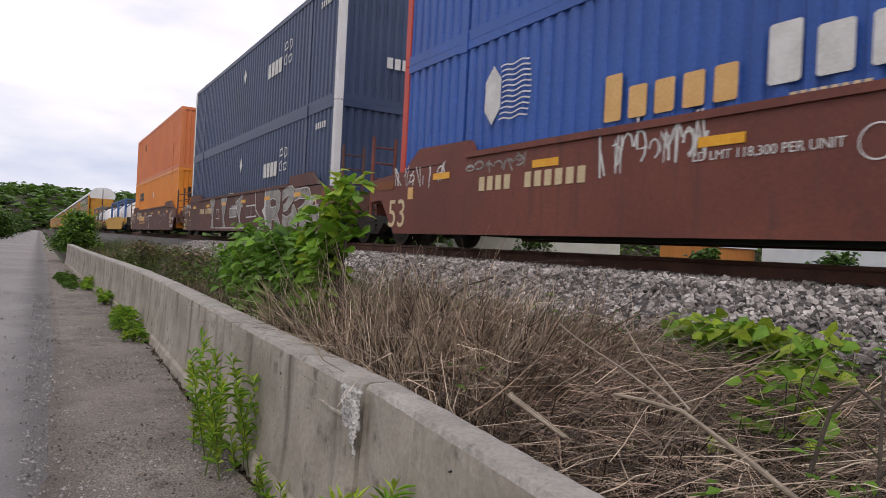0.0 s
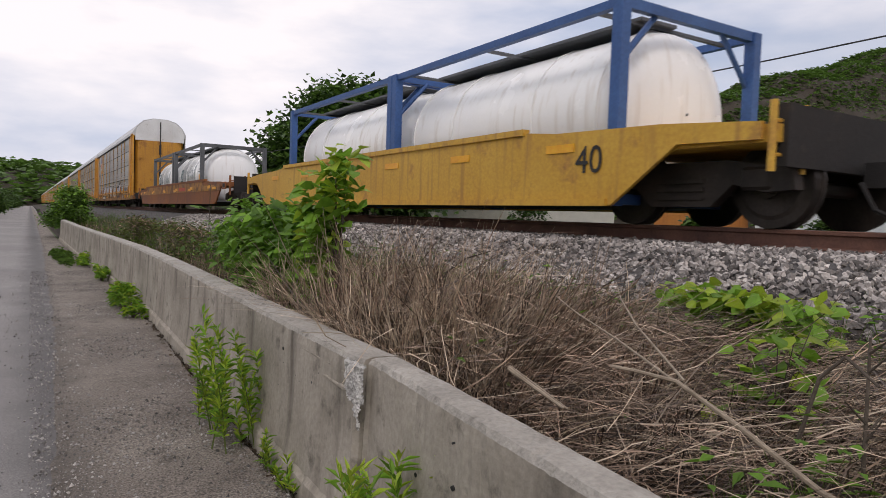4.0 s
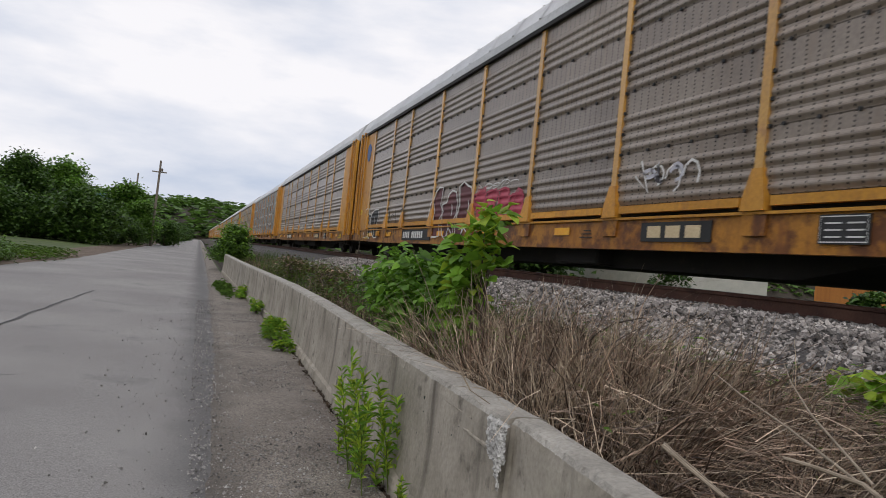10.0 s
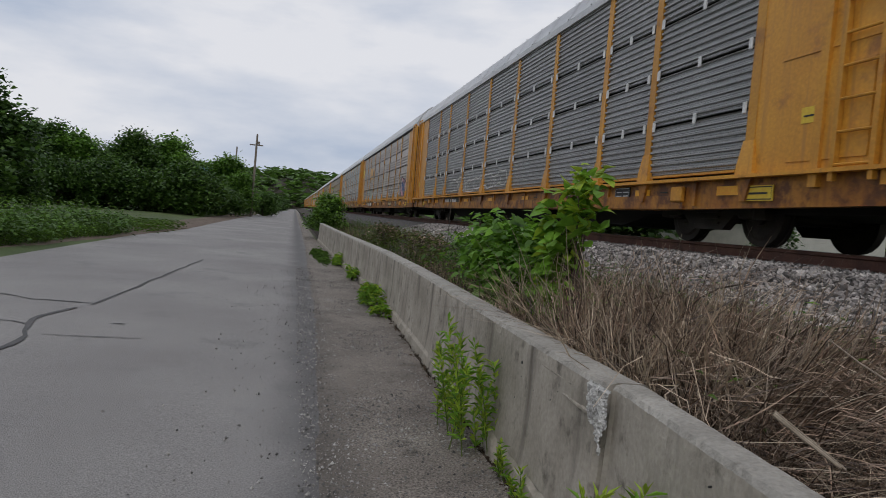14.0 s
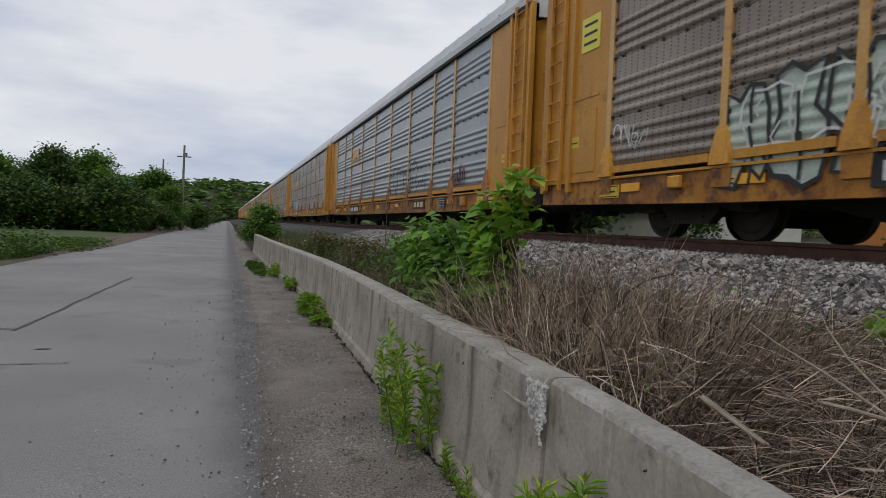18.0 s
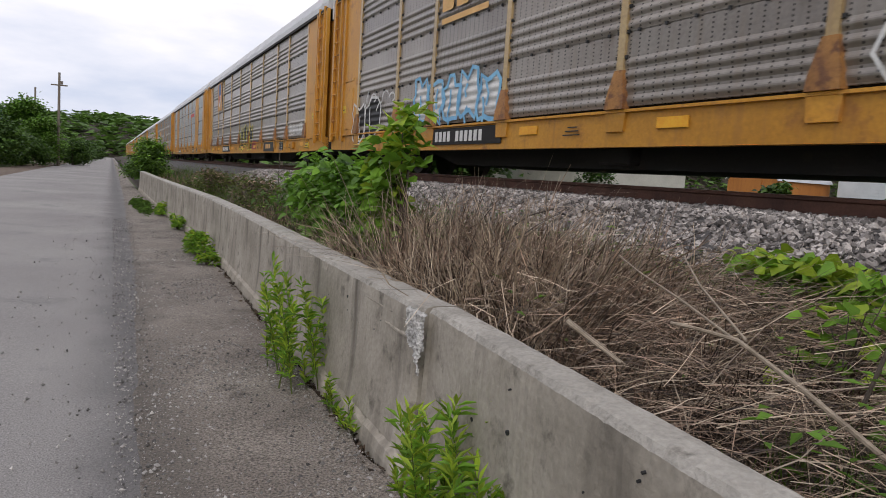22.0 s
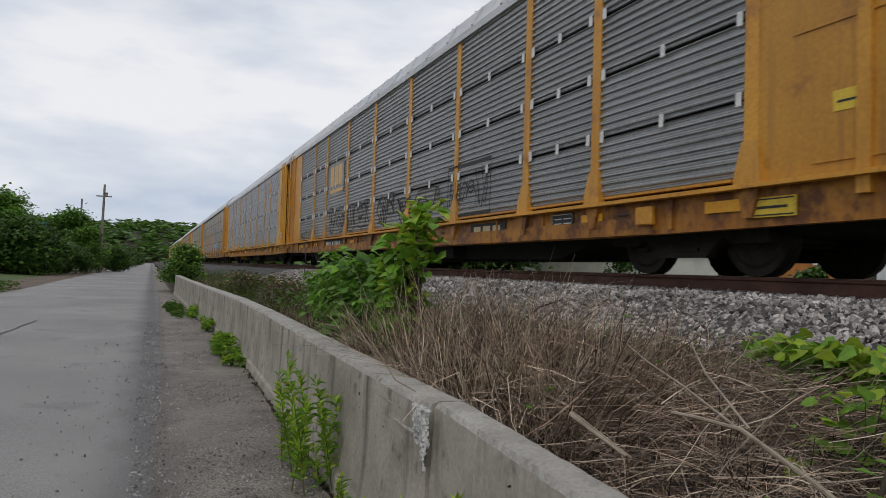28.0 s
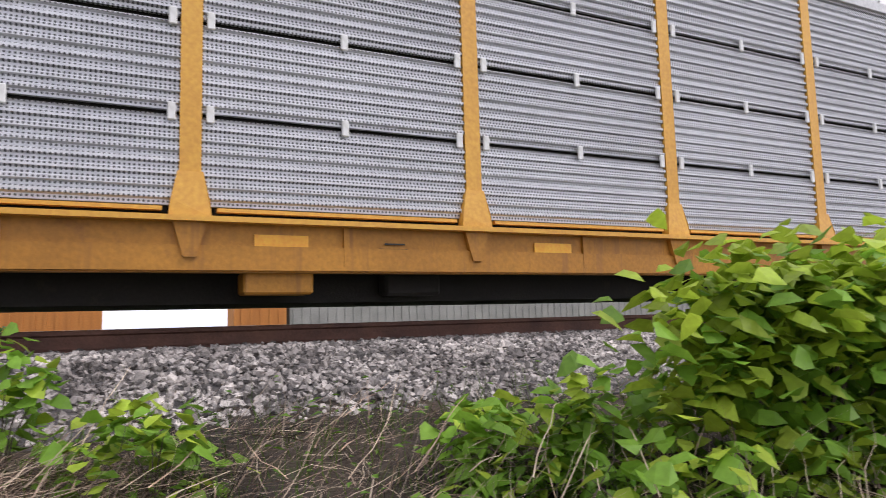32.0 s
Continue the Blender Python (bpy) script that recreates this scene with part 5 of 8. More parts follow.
def tank_container(frame_mat, label, length=6.06, height=2.36):
    """A 20-foot tank in an open frame, with a walkway on top."""
    c = empty("tank_container", label, "tank container")
    h, w = length / 2, 1.22
    bm = B()
    for sy in (-1, 1):
        for sx in (-1, 1):
            slab(bm, sx * w - 0.075, sx * w + 0.075, sy * (h - 0.08) - 0.08, sy * (h - 0.08) + 0.08, 0, height, 0.01)
        slab(bm, -w, w, sy * (h - 0.08) - 0.05, sy * (h - 0.08) + 0.05, 0.02, 0.14)
        slab(bm, -w, w, sy * (h - 0.08) - 0.05, sy * (h - 0.08) + 0.05, height - 0.12, height)
    for sx in (-1, 1):
        slab(bm, sx * w - 0.05, sx * w + 0.05, -h + 0.1, h - 0.1, 0.03, 0.13)
        slab(bm, sx * w - 0.05, sx * w + 0.05, -h + 0.1, h - 0.1, height - 0.11, height - 0.01)
    for sx in (-1, 1):
        for sy in (-1, 1):
            rod(bm, (sx * w, sy * (h - 0.12), height - 0.75), (sx * (w - 0.6), sy * (h - 0.12), height - 0.1), 0.04, sides=6)
    part("frame", bm, frame_mat, c)
    # shell with dished ends
    bm = B()
    r = 1.09
    zc = 1.17
    rows = [(-h + 0.10, 0.02), (-h + 0.12, 0.45), (-h + 0.20, 0.80), (-h + 0.34, 1.02), (-h + 0.52, r), (h - 0.52, r), (h - 0.34, 1.02), (h - 0.20, 0.80), (h - 0.12, 0.45), (h - 0.10, 0.02)]
    n = 36
    rings = [[bm.verts.new((rad * math.sin(2 * math.pi * i / n), y, zc + rad * math.cos(2 * math.pi * i / n))) for i in range(n)] for y, rad in rows]
    for a, b in zip(rings, rings[1:]):
        for i in range(n):
            f = bm.faces.new((a[i], a[(i + 1) % n], b[(i + 1) % n], b[i]))
            f.smooth = True
    part("tank_shell", bm, "tank", c, "glossy white tank shell")
    for y in (-h + 0.55, -1.0, 1.0, h - 0.55):
        bm = B()
        last = None
        for i in range(n + 1):
            p = ((r + 0.012) * math.sin(2 * math.pi * i / n), y, zc + (r + 0.012) * math.cos(2 * math.pi * i / n))
            if last:
                rod(bm, last, p, 0.012, sides=4, caps=False)
            last = p
        part("tank_band", bm, "tank", c)
    bm = B()
    slab(bm, -0.55, 0.10, -h + 0.4, h - 0.4, height - 0.06, height - 0.02)
    part("walkway", bm, "frame_grey", c)
    bm = B()
    for y in (-h + 0.5, 0, h - 0.5):
        slab(bm, -w, w, y - 0.03, y + 0.03, height - 0.10, height - 0.06)
    part("walkway_bearer", bm, "frame_grey", c)
    bm = B()
    rod(bm, (0.5, 0.4, height - 0.2), (0.5, 0.4, height - 0.02), 0.25, sides=16)
    rod(bm, (0.4, -1.2, height - 0.2), (0.4, -1.2, height - 0.04), 0.12, sides=12)
    part("manhole", bm, "frame_grey", c)
    return c


# ---------------------------------------------------------------- the train, car by car
def place(ob, s, x=0.0, z=0.0):
    """Put a thing on the train, s metres behind the reference line at the start."""
    MOVING.append((ob, s, x, z))
    ob.matrix_basis = pose(TRACK_X + x, s, RAIL_TOP + z)
    return ob


def well_marks(car, h, big=(8.2, 0.41)):
    """Stencils of the brown well cars: the number 53, load lines and plain bars for the road's own marks."""
    x = -1.474
    if big:
        lettering("number_sign", "53", 0.44, "mark_cream", car, (x - 0.004, -h + 2.1, 0.72), FACING, "cream stencilled number fifty-three")
        lettering("number_sign", "53", 0.50, "mark_cream", car, (x - 0.004, *big), FACING, "cream stencilled number fifty-three")
    for i in range(4):
        part("stencil_bar", slab(B(), x - 0.004, x, 5.1 - i * 0.2, 5.23 - i * 0.2, 0.82, 1.02), "mark_cream", car, "cream stencilled bar")
    for i in range(6):
        part("stencil_bar", slab(B(), x - 0.004, x, 4.05 - i * 0.2, 4.18 - i * 0.2, 0.82, 1.02), "mark_cream", car, "cream stencilled bar")
    for i in range(8):
        part("small_bar", slab(B(), x - 0.004, x, 0.55 - i * 0.085, 0.61 - i * 0.085, 1.35, 1.44), "mark_cream", car)
    lettering("load_limit_text", "LD LMT 118,300 PER UNIT", 0.092, "mark_white", car, (x - 0.004, 0.85 if big and big[0] < 8 else -0.55, 0.97), FACING, "white stencilled load limit")
    for sy in (-1, 1):
        bm = slab(B(), x - 0.006, x, sy * (h - 2.2) - 0.09, sy * (h - 2.2) + 0.09, 0.78, 0.98)
        part("yellow_plate", bm, "mark_gold", car)
        bm = slab(B(), x - 0.006, x, sy * (h - 1.2) - 0.35, sy * (h - 1.2) + 0.35, 0.98, 1.14)
        part("orange_plate", bm, "ochre", car)


def articulated_unit(mat, s, trucks, label, seed):
    car = well_car(mat, 19.0, label, cut=(1.05, 1.62))
    for o in list(car.children):
        if o.name.split(".")[0] in ("truck_side_frame", "bolster", "wheelset", "coupler", "air_hose"):
            for c in list(o.children):
                bpy.data.objects.remove(c)
            bpy.data.objects.remove(o)
    for y in trucks:
        truck(car, y, [])
    well_marks(car, 9.5, (7.78, 0.52) if seed == 1 else (8.2, 0.41))
    tagged(car, group="articulated well car units")
    return place(car, s)


unit_label = "oxide brown well car unit with graffiti and stencilled numbers"
articulated_unit("brown", 3.0, (-7.9, 9.72), "oxide brown steel well car unit carrying stacked blue containers", 1)
articulated_unit("grime_brown", 22.45, (9.75,), "grimy brown well car unit sprayed with large silver graffiti", 2)
articulated_unit("grime_brown", 41.95, (7.9,), "grimy brown well car unit carrying stacked orange containers", 3)

BOX_Z = 0.30
blue_low = container("blue", "bright blue corrugated container with gold and white lettering blocks", post_mat="redpaint")
place(blue_low, 3.0, 0, BOX_Z)
blue_top = container("blue", "bright blue corrugated container stacked on top", post_mat="redpaint")
place(blue_top, 3.0, 0, BOX_Z + 2.90)
navy_low = container("navy", "navy blue corrugated container with pale corner posts", post_mat="white")
place(navy_low, 22.4, 0, BOX_Z)
navy_top = container("navy", "navy blue corrugated container stacked on top", post_mat="white")
place(navy_top, 22.4, 0, BOX_Z + 2.90)
orange_low = container("orange", "bright orange corrugated container in a well car")
place(orange_low, 41.97, 0, BOX_Z)
orange_top = container("red_orange", "faded red-orange corrugated container stacked on top")
place(orange_top, 41.97, 0, BOX_Z + 2.90)

yellow_well = well_car("wellyellow", 17.4, "yellow well car carrying two blue-framed tank containers", lip=False, top=1.12)
place(yellow_well, 62.9)
for s in (59.45, 65.05):
    place(tank_container("frame_blue", "white tank container in a blue steel frame", 5.58), s, 0, 0.20)
ochre_well = well_car("ochre", 22.1, "rusty orange-brown well car carrying two white tank containers", lip=False, top=1.05, inset=1.3)
place(ochre_well, 83.75)
newport = []
for s in (81.05, 87.0):
    t = tank_container("frame_grey", "white tank container with dark green lettering blocks in a grey frame", 5.58)
    newport.append(place(t, s, 0, 0.20))

RACK_PITCH, RACK_START = 26.674, 95.98
protos = {}
protos["old"] = autorack("old", post="post_yellow", foot_mat="rust_yellow")
protos["tan"] = autorack("old", panel="panel_tan", sill="rack_yellow", post="post_pale", foot_mat="rust_foot", low_rail=False)
protos["pale"] = autorack("old", panel="panel_blue", post="post_yellow", foot_mat="rust_foot")
protos["brown"] = autorack("old", panel="panel_brown", post="post_yellow", foot_mat="rack_yellow")
protos["new"] = autorack("new", panel="mid_panel", gusset=0.42)
protos["light"] = autorack("new", yellow="gloss_yellow", panel="panel_light", sill="sill_orange", gusset=0.36, inset=0.4)
protos["blue"] = autorack("old", yellow="rack_yellow", panel="panel_blue", sill="rack_yellow", plain=(2, 8), post="post_yellow", foot_mat="rack_yellow")
RACK_KINDS = ["old", "brown", "brown", "new", "brown", "pale", "tan", "tan", "blue", "new", "light", "old", "blue", "old", "new", "old", "old", "old"]
RACK_LABELS = {
    "old": "yellow autorack with weathered brown-grey ribbed side panels and rusty sill",
    "tan": "yellow autorack with tan-stained ribbed side panels reaching down to the sill",
    "pale": "yellow autorack with pale bluish ribbed side panels and rusty sill",
    "brown": "yellow autorack with dark brown-stained ribbed side panels",
    "new": "yellow autorack with grey perforated side panels in four rows",
    "light": "clean yellow autorack with light grey perforated side panels",
    "blue": "yellow autorack with bluish galvanised ribbed side panels"}
racks = []
used = set()
for k, kind in enumerate(RACK_KINDS):
    s = RACK_START + RACK_PITCH * (k + 0.5)
    if kind in used:
        car = copy_thing(protos[kind], pose(TRACK_X, s, RAIL_TOP))
    else:
        car = protos[kind]
        used.add(kind)
    tagged(car, RACK_LABELS[kind], "railway car", "autoracks of the train")
    racks.append(place(car, s))
for k, car in enumerate(racks):
    add_marks(car, 40 + k, k != 10)


def motions():
    times = [0, 0.1, 0.3] + [0.5 * i + 0.5 for i in range(62)] + [31.7, 31.9, 32.0]
    times = sorted(set(times))
    for ob, s, x, z in MOVING:
        walk(ob, [(t, pose(TRACK_X + x, s - travelled(t), RAIL_TOP + z)) for t in times])
        for w in ob.children:
            if w.name.split(".")[0] == "wheelset":
                wy = w.location.y
                rows, start = [], None
                for i in range(0, 961):
                    t = i / 30
                    y = s + wy - travelled(t)
                    if -5 < y < 24:
                        if start is None:
                            start = travelled(t)
                            if i > 0:
                                rows.append((0, pose(0, wy, 0.42)))
                        rows.append((t, pose(0, wy, 0.42, math.degrees((travelled(t) - start) / 0.42))))
                if not rows:
                    continue
                if rows[-1][0] < 32:
                    rows.append((32, rows[-1][1]))
                walk(w, rows)


# ---------------------------------------------------------------- paint on the cars
RIBS = {}
for _kind in ("old", "new"):
    _pairs = []
    for _z0, _z1 in SECTIONS[_kind]:
        _pairs += rib_profile(_kind, _z0, _z1)
    RIBS[_kind] = _pairs


def rib_x(kind, z):
    return float(np.interp(z, [p[1] for p in RIBS[kind]], [p[0] for p in RIBS[kind]])) - 1.49


def spray_fill(car, outlines, mat, kind="old", name="graffiti_fill", label="", step=0.022):
    """Sprayed areas that follow the ribs of the side sheets; outlines are closed lists of (y, z)."""
    verts, faces = [], []
    for outline in outlines:
        zs = [p[1] for p in outline]
        z = min(zs)
        while z < max(zs):
            mid = z + step / 2
            cuts = []
            for (ya, za), (yb, zb) in zip(outline, outline[1:] + outline[:1]):
                if (za <= mid) != (zb <= mid):
                    cuts.append(ya + (yb - ya) * (mid - za) / (zb - za))
            cuts.sort()
            for a, b in zip(cuts[::2], cuts[1::2]):
                i = len(verts)
                x0, x1 = rib_x(kind, z) - 0.006, rib_x(kind, z + step) - 0.006
                if z < 0.9:
                    x0 = x1 = -1.506
                verts += [(x0, a, z), (x0, b, z), (x1, b, z + step), (x1, a, z + step)]
                faces.append((i, i + 1, i + 2, i + 3))
            z += step
    return tagged(data_part(name, verts, faces, mat, car, label), kind="stuff")


def letter_shape(rnd, y0, y1, z0, z1, jag=0.12):
    """A rounded, uneven block about as large as one sprayed letter."""
    n = 14
    cy, cz, ry, rz = (y0 + y1) / 2, (z0 + z1) / 2, (y1 - y0) / 2, (z1 - z0) / 2
    pts = []
    notch = rnd.sample(range(n), 3)
    for i in range(n):
        a = 2 * math.pi * i / n
        c, s = math.cos(a), math.sin(a)
        k = 1 / max(abs(c), abs(s)) ** 0.7 * (1 + rnd.uniform(-jag, jag)) * (0.62 if i in notch else 1)
        pts.append((cy + ry * c * k, max(cz + rz * s * k, z0 - 0.08)))
    return pts


def throw_up(car, y0, y1, z0, z1, count, fill, line, seed, kind="old", width=0.045, inner=True, label=""):
    """A row of bubble shapes with an outline and small inner loops, from y1 down to y0."""
    rnd = random.Random(seed)
    shapes, bm = [], B()
    step = (y1 - y0) / count
    for i in range(count):
        a = y0 + i * step
        sh = letter_shape(rnd, a - step * 0.04, a + step * 1.04, z0 + rnd.uniform(0, 0.1), z1 - rnd.uniform(0, 0.22) * (z1 - z0))
        shapes.append(sh)
        ribbon(bm, sh, width, -1.527, True)
        if inner:
            H = z1 - z0
            for q in range(2):
                cy = a + step * rnd.uniform(0.25, 0.75)
                top = z1 - H * rnd.uniform(0.22, 0.4) if q == 0 else z0 + H * rnd.uniform(0.3, 0.5)
                end = top - H * rnd.uniform(0.2, 0.38) if q == 0 else z0 + 0.02
                bend = step * rnd.uniform(-0.16, 0.16)
                ribbon(bm, [(cy, top), (cy + bend, (top + end) / 2), (cy + bend * 0.4, end)], width * 0.75, -1.528)
    if fill:
        spray_fill(car, shapes, fill, kind, label=label)
    part("graffiti_outline", bm, line, car, label)


def scrawl(car, y0, y1, z0, z1, mat, seed, width=0.03, turns=7, x=-1.528):
    """A loose looping sprayed line."""
    rnd = random.Random(seed)
    bm = B()
    step = (y1 - y0) / turns
    for s in range(turns):
        a = y1 - s * step
        low, high = z0 + rnd.uniform(0, 0.25) * (z1 - z0), z1 - rnd.uniform(0, 0.3) * (z1 - z0)
        for k in range(rnd.randint(1, 2)):
            pts, up = [], rnd.random() < 0.5
            for q in range(rnd.randint(3, 6)):
                z = (high if up else low) if rnd.random() < 0.7 else (low + high) / 2
                pts.append((a - step * rnd.uniform(-0.1, 1.1), z + rnd.uniform(-0.06, 0.06) * (z1 - z0)))
                up = not up
            if rnd.random() < 0.5:
                cy, cz, r = a - step * 0.5, (low + high) / 2, (high - low) * rnd.uniform(0.2, 0.42)
                pts = [(cy + step * 0.45 * math.cos(w * 0.75 + k), cz + r * math.sin(w * 0.75 + k)) for w in range(rnd.randint(5, 8))]
            ribbon(bm, pts, width * rnd.uniform(0.7, 1.1), x - 0.001 * k)
    part("graffiti_scrawl", bm, mat, car)


def letter_blocks(car, y1, y0, z0, z1, count, mat, x, name="lettering_block", lean=0.0, label="", gap=0.22, first=1.0):
    """Plain upright blocks in place of a firm's name, one a letter."""
    step = (y1 - y0) / count
    for i in range(count):
        b = y1 - i * step
        a = b - step * (1 - gap)
        top = z1 if i or first == 1.0 else z0 + (z1 - z0) * first
        k = 0.08 * (b - a)
        out = [(a + k, z0), (b - k, z0), (b, z0 + k), (b - lean, top - k), (b - k - lean, top), (a + k - lean, top), (a - lean, top - k), (a, z0 + k)]
        part(name, prism(B(), out, x - 0.004, x), mat, car, label if i == 0 else "")


def shield(car, y, z):
    """A road's shield on a yellow sheet, as plain shapes."""
    part("yellow_sheet", slab(B(), -1.53, -1.524, y - 0.78, y + 0.78, z - 0.85, z + 0.75), "rack_yellow", car)
    out = [(-0.36, 0.5), (-0.2, 0.62), (0, 0.55), (0.2, 0.62), (0.36, 0.5), (0.38, -0.2), (0.22, -0.5), (0, -0.64), (-0.22, -0.5), (-0.38, -0.2)]
    part("shield_field", prism(B(), [(y + a, z + b) for a, b in out], -1.536, -1.531), "mark_white", car)
    part("shield_top", prism(B(), [(y + a, z + b) for a, b in out[:5]] + [(y + 0.37, z + 0.0), (y - 0.37, z + 0.0)], -1.541, -1.537), "frame_blue", car)
    for i in range(4):
        yy = y - 0.27 + i * 0.18
        part("shield_stripe", slab(B(), -1.541, -1.537, yy - 0.04, yy + 0.04, z - 0.5 + 0.16 * abs(i - 1.5), z - 0.03), "redpaint", car)


def gold_name(car, y1, y0, z0, z1):
    letter_blocks(car, y1, y0, z0 + 0.22, z1, 3, "mark_gold", -1.529, label="gold lettering blocks")
    part("gold_bar", slab(B(), -1.533, -1.527, y0, y1, z0, z0 + 0.1), "mark_gold", car)


def paint_train():
    r = racks
    shield(r[0], 7.9, 3.65)
    throw_up(r[0], 1.5, 6.3, 0.70, 1.66, 4, "lavender", "blackpaint", 3, width=0.05, inner=False)
    throw_up(r[0], -0.46, 1.45, 0.56, 1.62, 1, "lavender", "blackpaint", 103, width=0.05)
    throw_up(r[0], -3.9, -1.5, 0.68, 1.72, 5, "silver", "mark_white", 104, width=0.035)
    throw_up(r[0], -5.38, -4.1, 0.56, 1.45, 1, "lavender", "blackpaint", 105, width=0.14, inner=False)
    throw_up(r[0], -6.9, -5.3, 0.95, 1.8, 2, "lavender", "blackpaint", 106, width=0.12, inner=False)
    throw_up(r[0], -8.75, -7.95, 0.56, 1.40, 1, "sky_spray", "blackpaint", 6, width=0.07)
    scrawl(r[0], -9.6, -8.95, 0.96, 1.28, "blackpaint", 4, 0.03, 5)
    scrawl(r[0], -10.5, -9.9, 0.88, 1.31, "blackpaint", 107, 0.03, 3)
    scrawl(r[0], 8.9, 10.35, 0.98, 1.53, "blackpaint", 5, 0.035, 5)
    scrawl(r[0], 6.7, 7.85, 0.85, 1.35, "blackpaint", 108, 0.03, 4)
    throw_up(r[1], 1.3, 4.1, 0.56, 1.85, 3, "maroon", "mark_white", 7, width=0.045)
    throw_up(r[1], -1.1, 1.2, 0.96, 1.68, 4, "crimson_spray", "crimson_spray", 8)
    scrawl(r[1], -0.9, 1.1, 1.55, 1.78, "mark_white", 109, 0.025, 5)
    scrawl(r[1], -5.7, -4.4, 1.12, 1.69, "mark_white", 9, 0.04, 4)
    scrawl(r[1], -5.4, -4.6, 1.25, 1.6, "lavender", 110, 0.05, 3)
    scrawl(r[1], 6.4, 8.3, 0.62, 1.6, "blackpaint", 10, 0.05, 4)
    throw_up(r[1], 9.3, 11.3, 0.56, 1.66, 2, "blackpaint", "mark_white", 11, width=0.045)
    part("round_emblem", prism(B(), [(11.55 + 0.27 * math.cos(q * 0.3927), 3.68 + 0.32 * math.sin(q * 0.3927)) for q in range(16)], -1.535, -1.522), "frame_blue", r[1], "round blue emblem")
    scrawl(r[2], -5.2, -3.0, 1.0, 1.95, "mark_white", 12, 0.05, 4)
    scrawl(r[2], -2.9, 1.9, 0.85, 1.6, "mark_white", 13, 0.05, 8)
    throw_up(r[3], -1.0, 5.6, 0.99, 1.5, 6, None, "mark_white", 15, width=0.035, kind="new")
    throw_up(r[4], -11.3, -9.1, 0.90, 2.15, 2, "pink", "blackpaint", 16, width=0.07)
    scrawl(r[4], -10.6, -9.5, 1.0, 2.0, "frame_blue", 111, 0.14, 3)
    scrawl(r[4], -11.2, -9.2, 0.95, 2.1, "mark_white", 112, 0.045, 5)
    throw_up(r[4], -8.8, -8.1, 1.6, 2.15, 3, None, "mark_white", 17, width=0.04)
    scrawl(r[4], -8.3, -7.3, 0.95, 1.55, "mark_white", 113, 0.03, 5)
    scrawl(r[4], -8.9, -8.3, 0.95, 1.6, "mark_white", 114, 0.04, 3)
    spray_fill(r[4], [[(-2.62, 1.3), (-1.71, 1.3), (-1.71, 3.1), (-2.62, 3.1)]], "cream_wall", name="patch_paint", label="tan paint patch")
    spray_fill(r[4], [[(-3.75, 2.1), (-3.06, 2.0), (-3.06, 2.7), (-3.75, 2.6)]], "cream_wall", name="patch_paint", label="tan paint patch")
    throw_up(r[4], 4.2, 8.0, 0.95, 1.75, 5, "green_spray", "mark_white", 18, width=0.035)
    throw_up(r[4], -1.0, 3.7, 0.80, 1.72, 6, "silver", "mark_white", 19, width=0.04)
    scrawl(r[4], -3.9, -2.8, 0.95, 1.68, "mark_white", 20, 0.035, 4)
    scrawl(r[4], -6.4, -4.1, 1.0, 1.72, "mark_white", 21, 0.04, 6)
    gold_name(r[4], 6.1, 4.5, 2.55, 3.35)
    scrawl(r[4], 9.8, 10.7, 1.2, 1.72, "mark_white", 115, 0.025, 4)
    throw_up(r[4], 5.4, 8.4, 0.62, 2.05, 4, "green_spray", "blackpaint", 116, width=0.06)
    part("warning_sheet", slab(B(), -1.535, -1.522, 11.2, 11.75, 2.95, 3.5), "yellow_spray", r[4], "yellow sheet with dark print")
    for q in range(3):
        part("sheet_print", slab(B(), -1.54, -1.534, 11.28, 11.68, 3.06 + 0.15 * q, 3.10 + 0.15 * q), "blackpaint", r[4])
    throw_up(r[5], -5.06, -1.7, 0.75, 2.05, 4, None, "blackpaint", 22, width=0.045)
    scrawl(r[5], -6.05, -5.2, 1.05, 1.58, "blackpaint", 23, 0.03, 4)
    scrawl(r[5], -9.4, -8.4, 0.95, 1.6, "maroon", 24, 0.05)
    gold_name(r[5], 6.2, 4.6, 2.7, 3.4)
    scrawl(r[5], 8.8, 10.4, 1.1, 1.7, "blackpaint", 25, 0.02, 5)
    scrawl(r[5], 2.2, 3.7, 1.15, 2.0, "crimson_spray", 117, 0.03, 3)
    throw_up(r[6], -7.0, -1.75, 0.85, 2.05, 4, None, "mark_white", 26, width=0.045, inner=False)
    throw_up(r[6], 4.1, 7.4, 0.86, 1.85, 5, "mark_white", "sky_spray", 27, width=0.08)
    scrawl(r[6], 8.4, 10.3, 1.35, 1.86, "mark_white", 118, 0.04, 5)
    throw_up(r[6], 9.3, 11.2, 0.58, 1.75, 2, "blackpaint", "mark_white", 28, width=0.06)
    throw_up(r[6], -11.55, -11.15, 1.15, 1.65, 1, "blackpaint", "mark_white", 119, width=0.02)
    gold_name(r[6], 6.3, 4.6, 2.7, 3.3)
    shield(r[7], 7.9, 3.65)
    throw_up(r[7], -10.5, -8.75, 0.95, 1.38, 4, "mark_white", "mark_white", 120, width=0.03)
    part("wide_board", slab(B(), -1.532, -1.506, -6.35, -4.6, 0.50, 0.88), "blackpaint", r[7], "wide black board on the sill")
    letter_blocks(r[7], -5.0, -5.9, 0.60, 0.77, 3, "mark_gold", -1.534, label="gold lettering blocks")
    throw_up(r[7], -2.15, 1.4, 0.56, 1.72, 5, "blackpaint", "yellow_spray", 29, width=0.045)
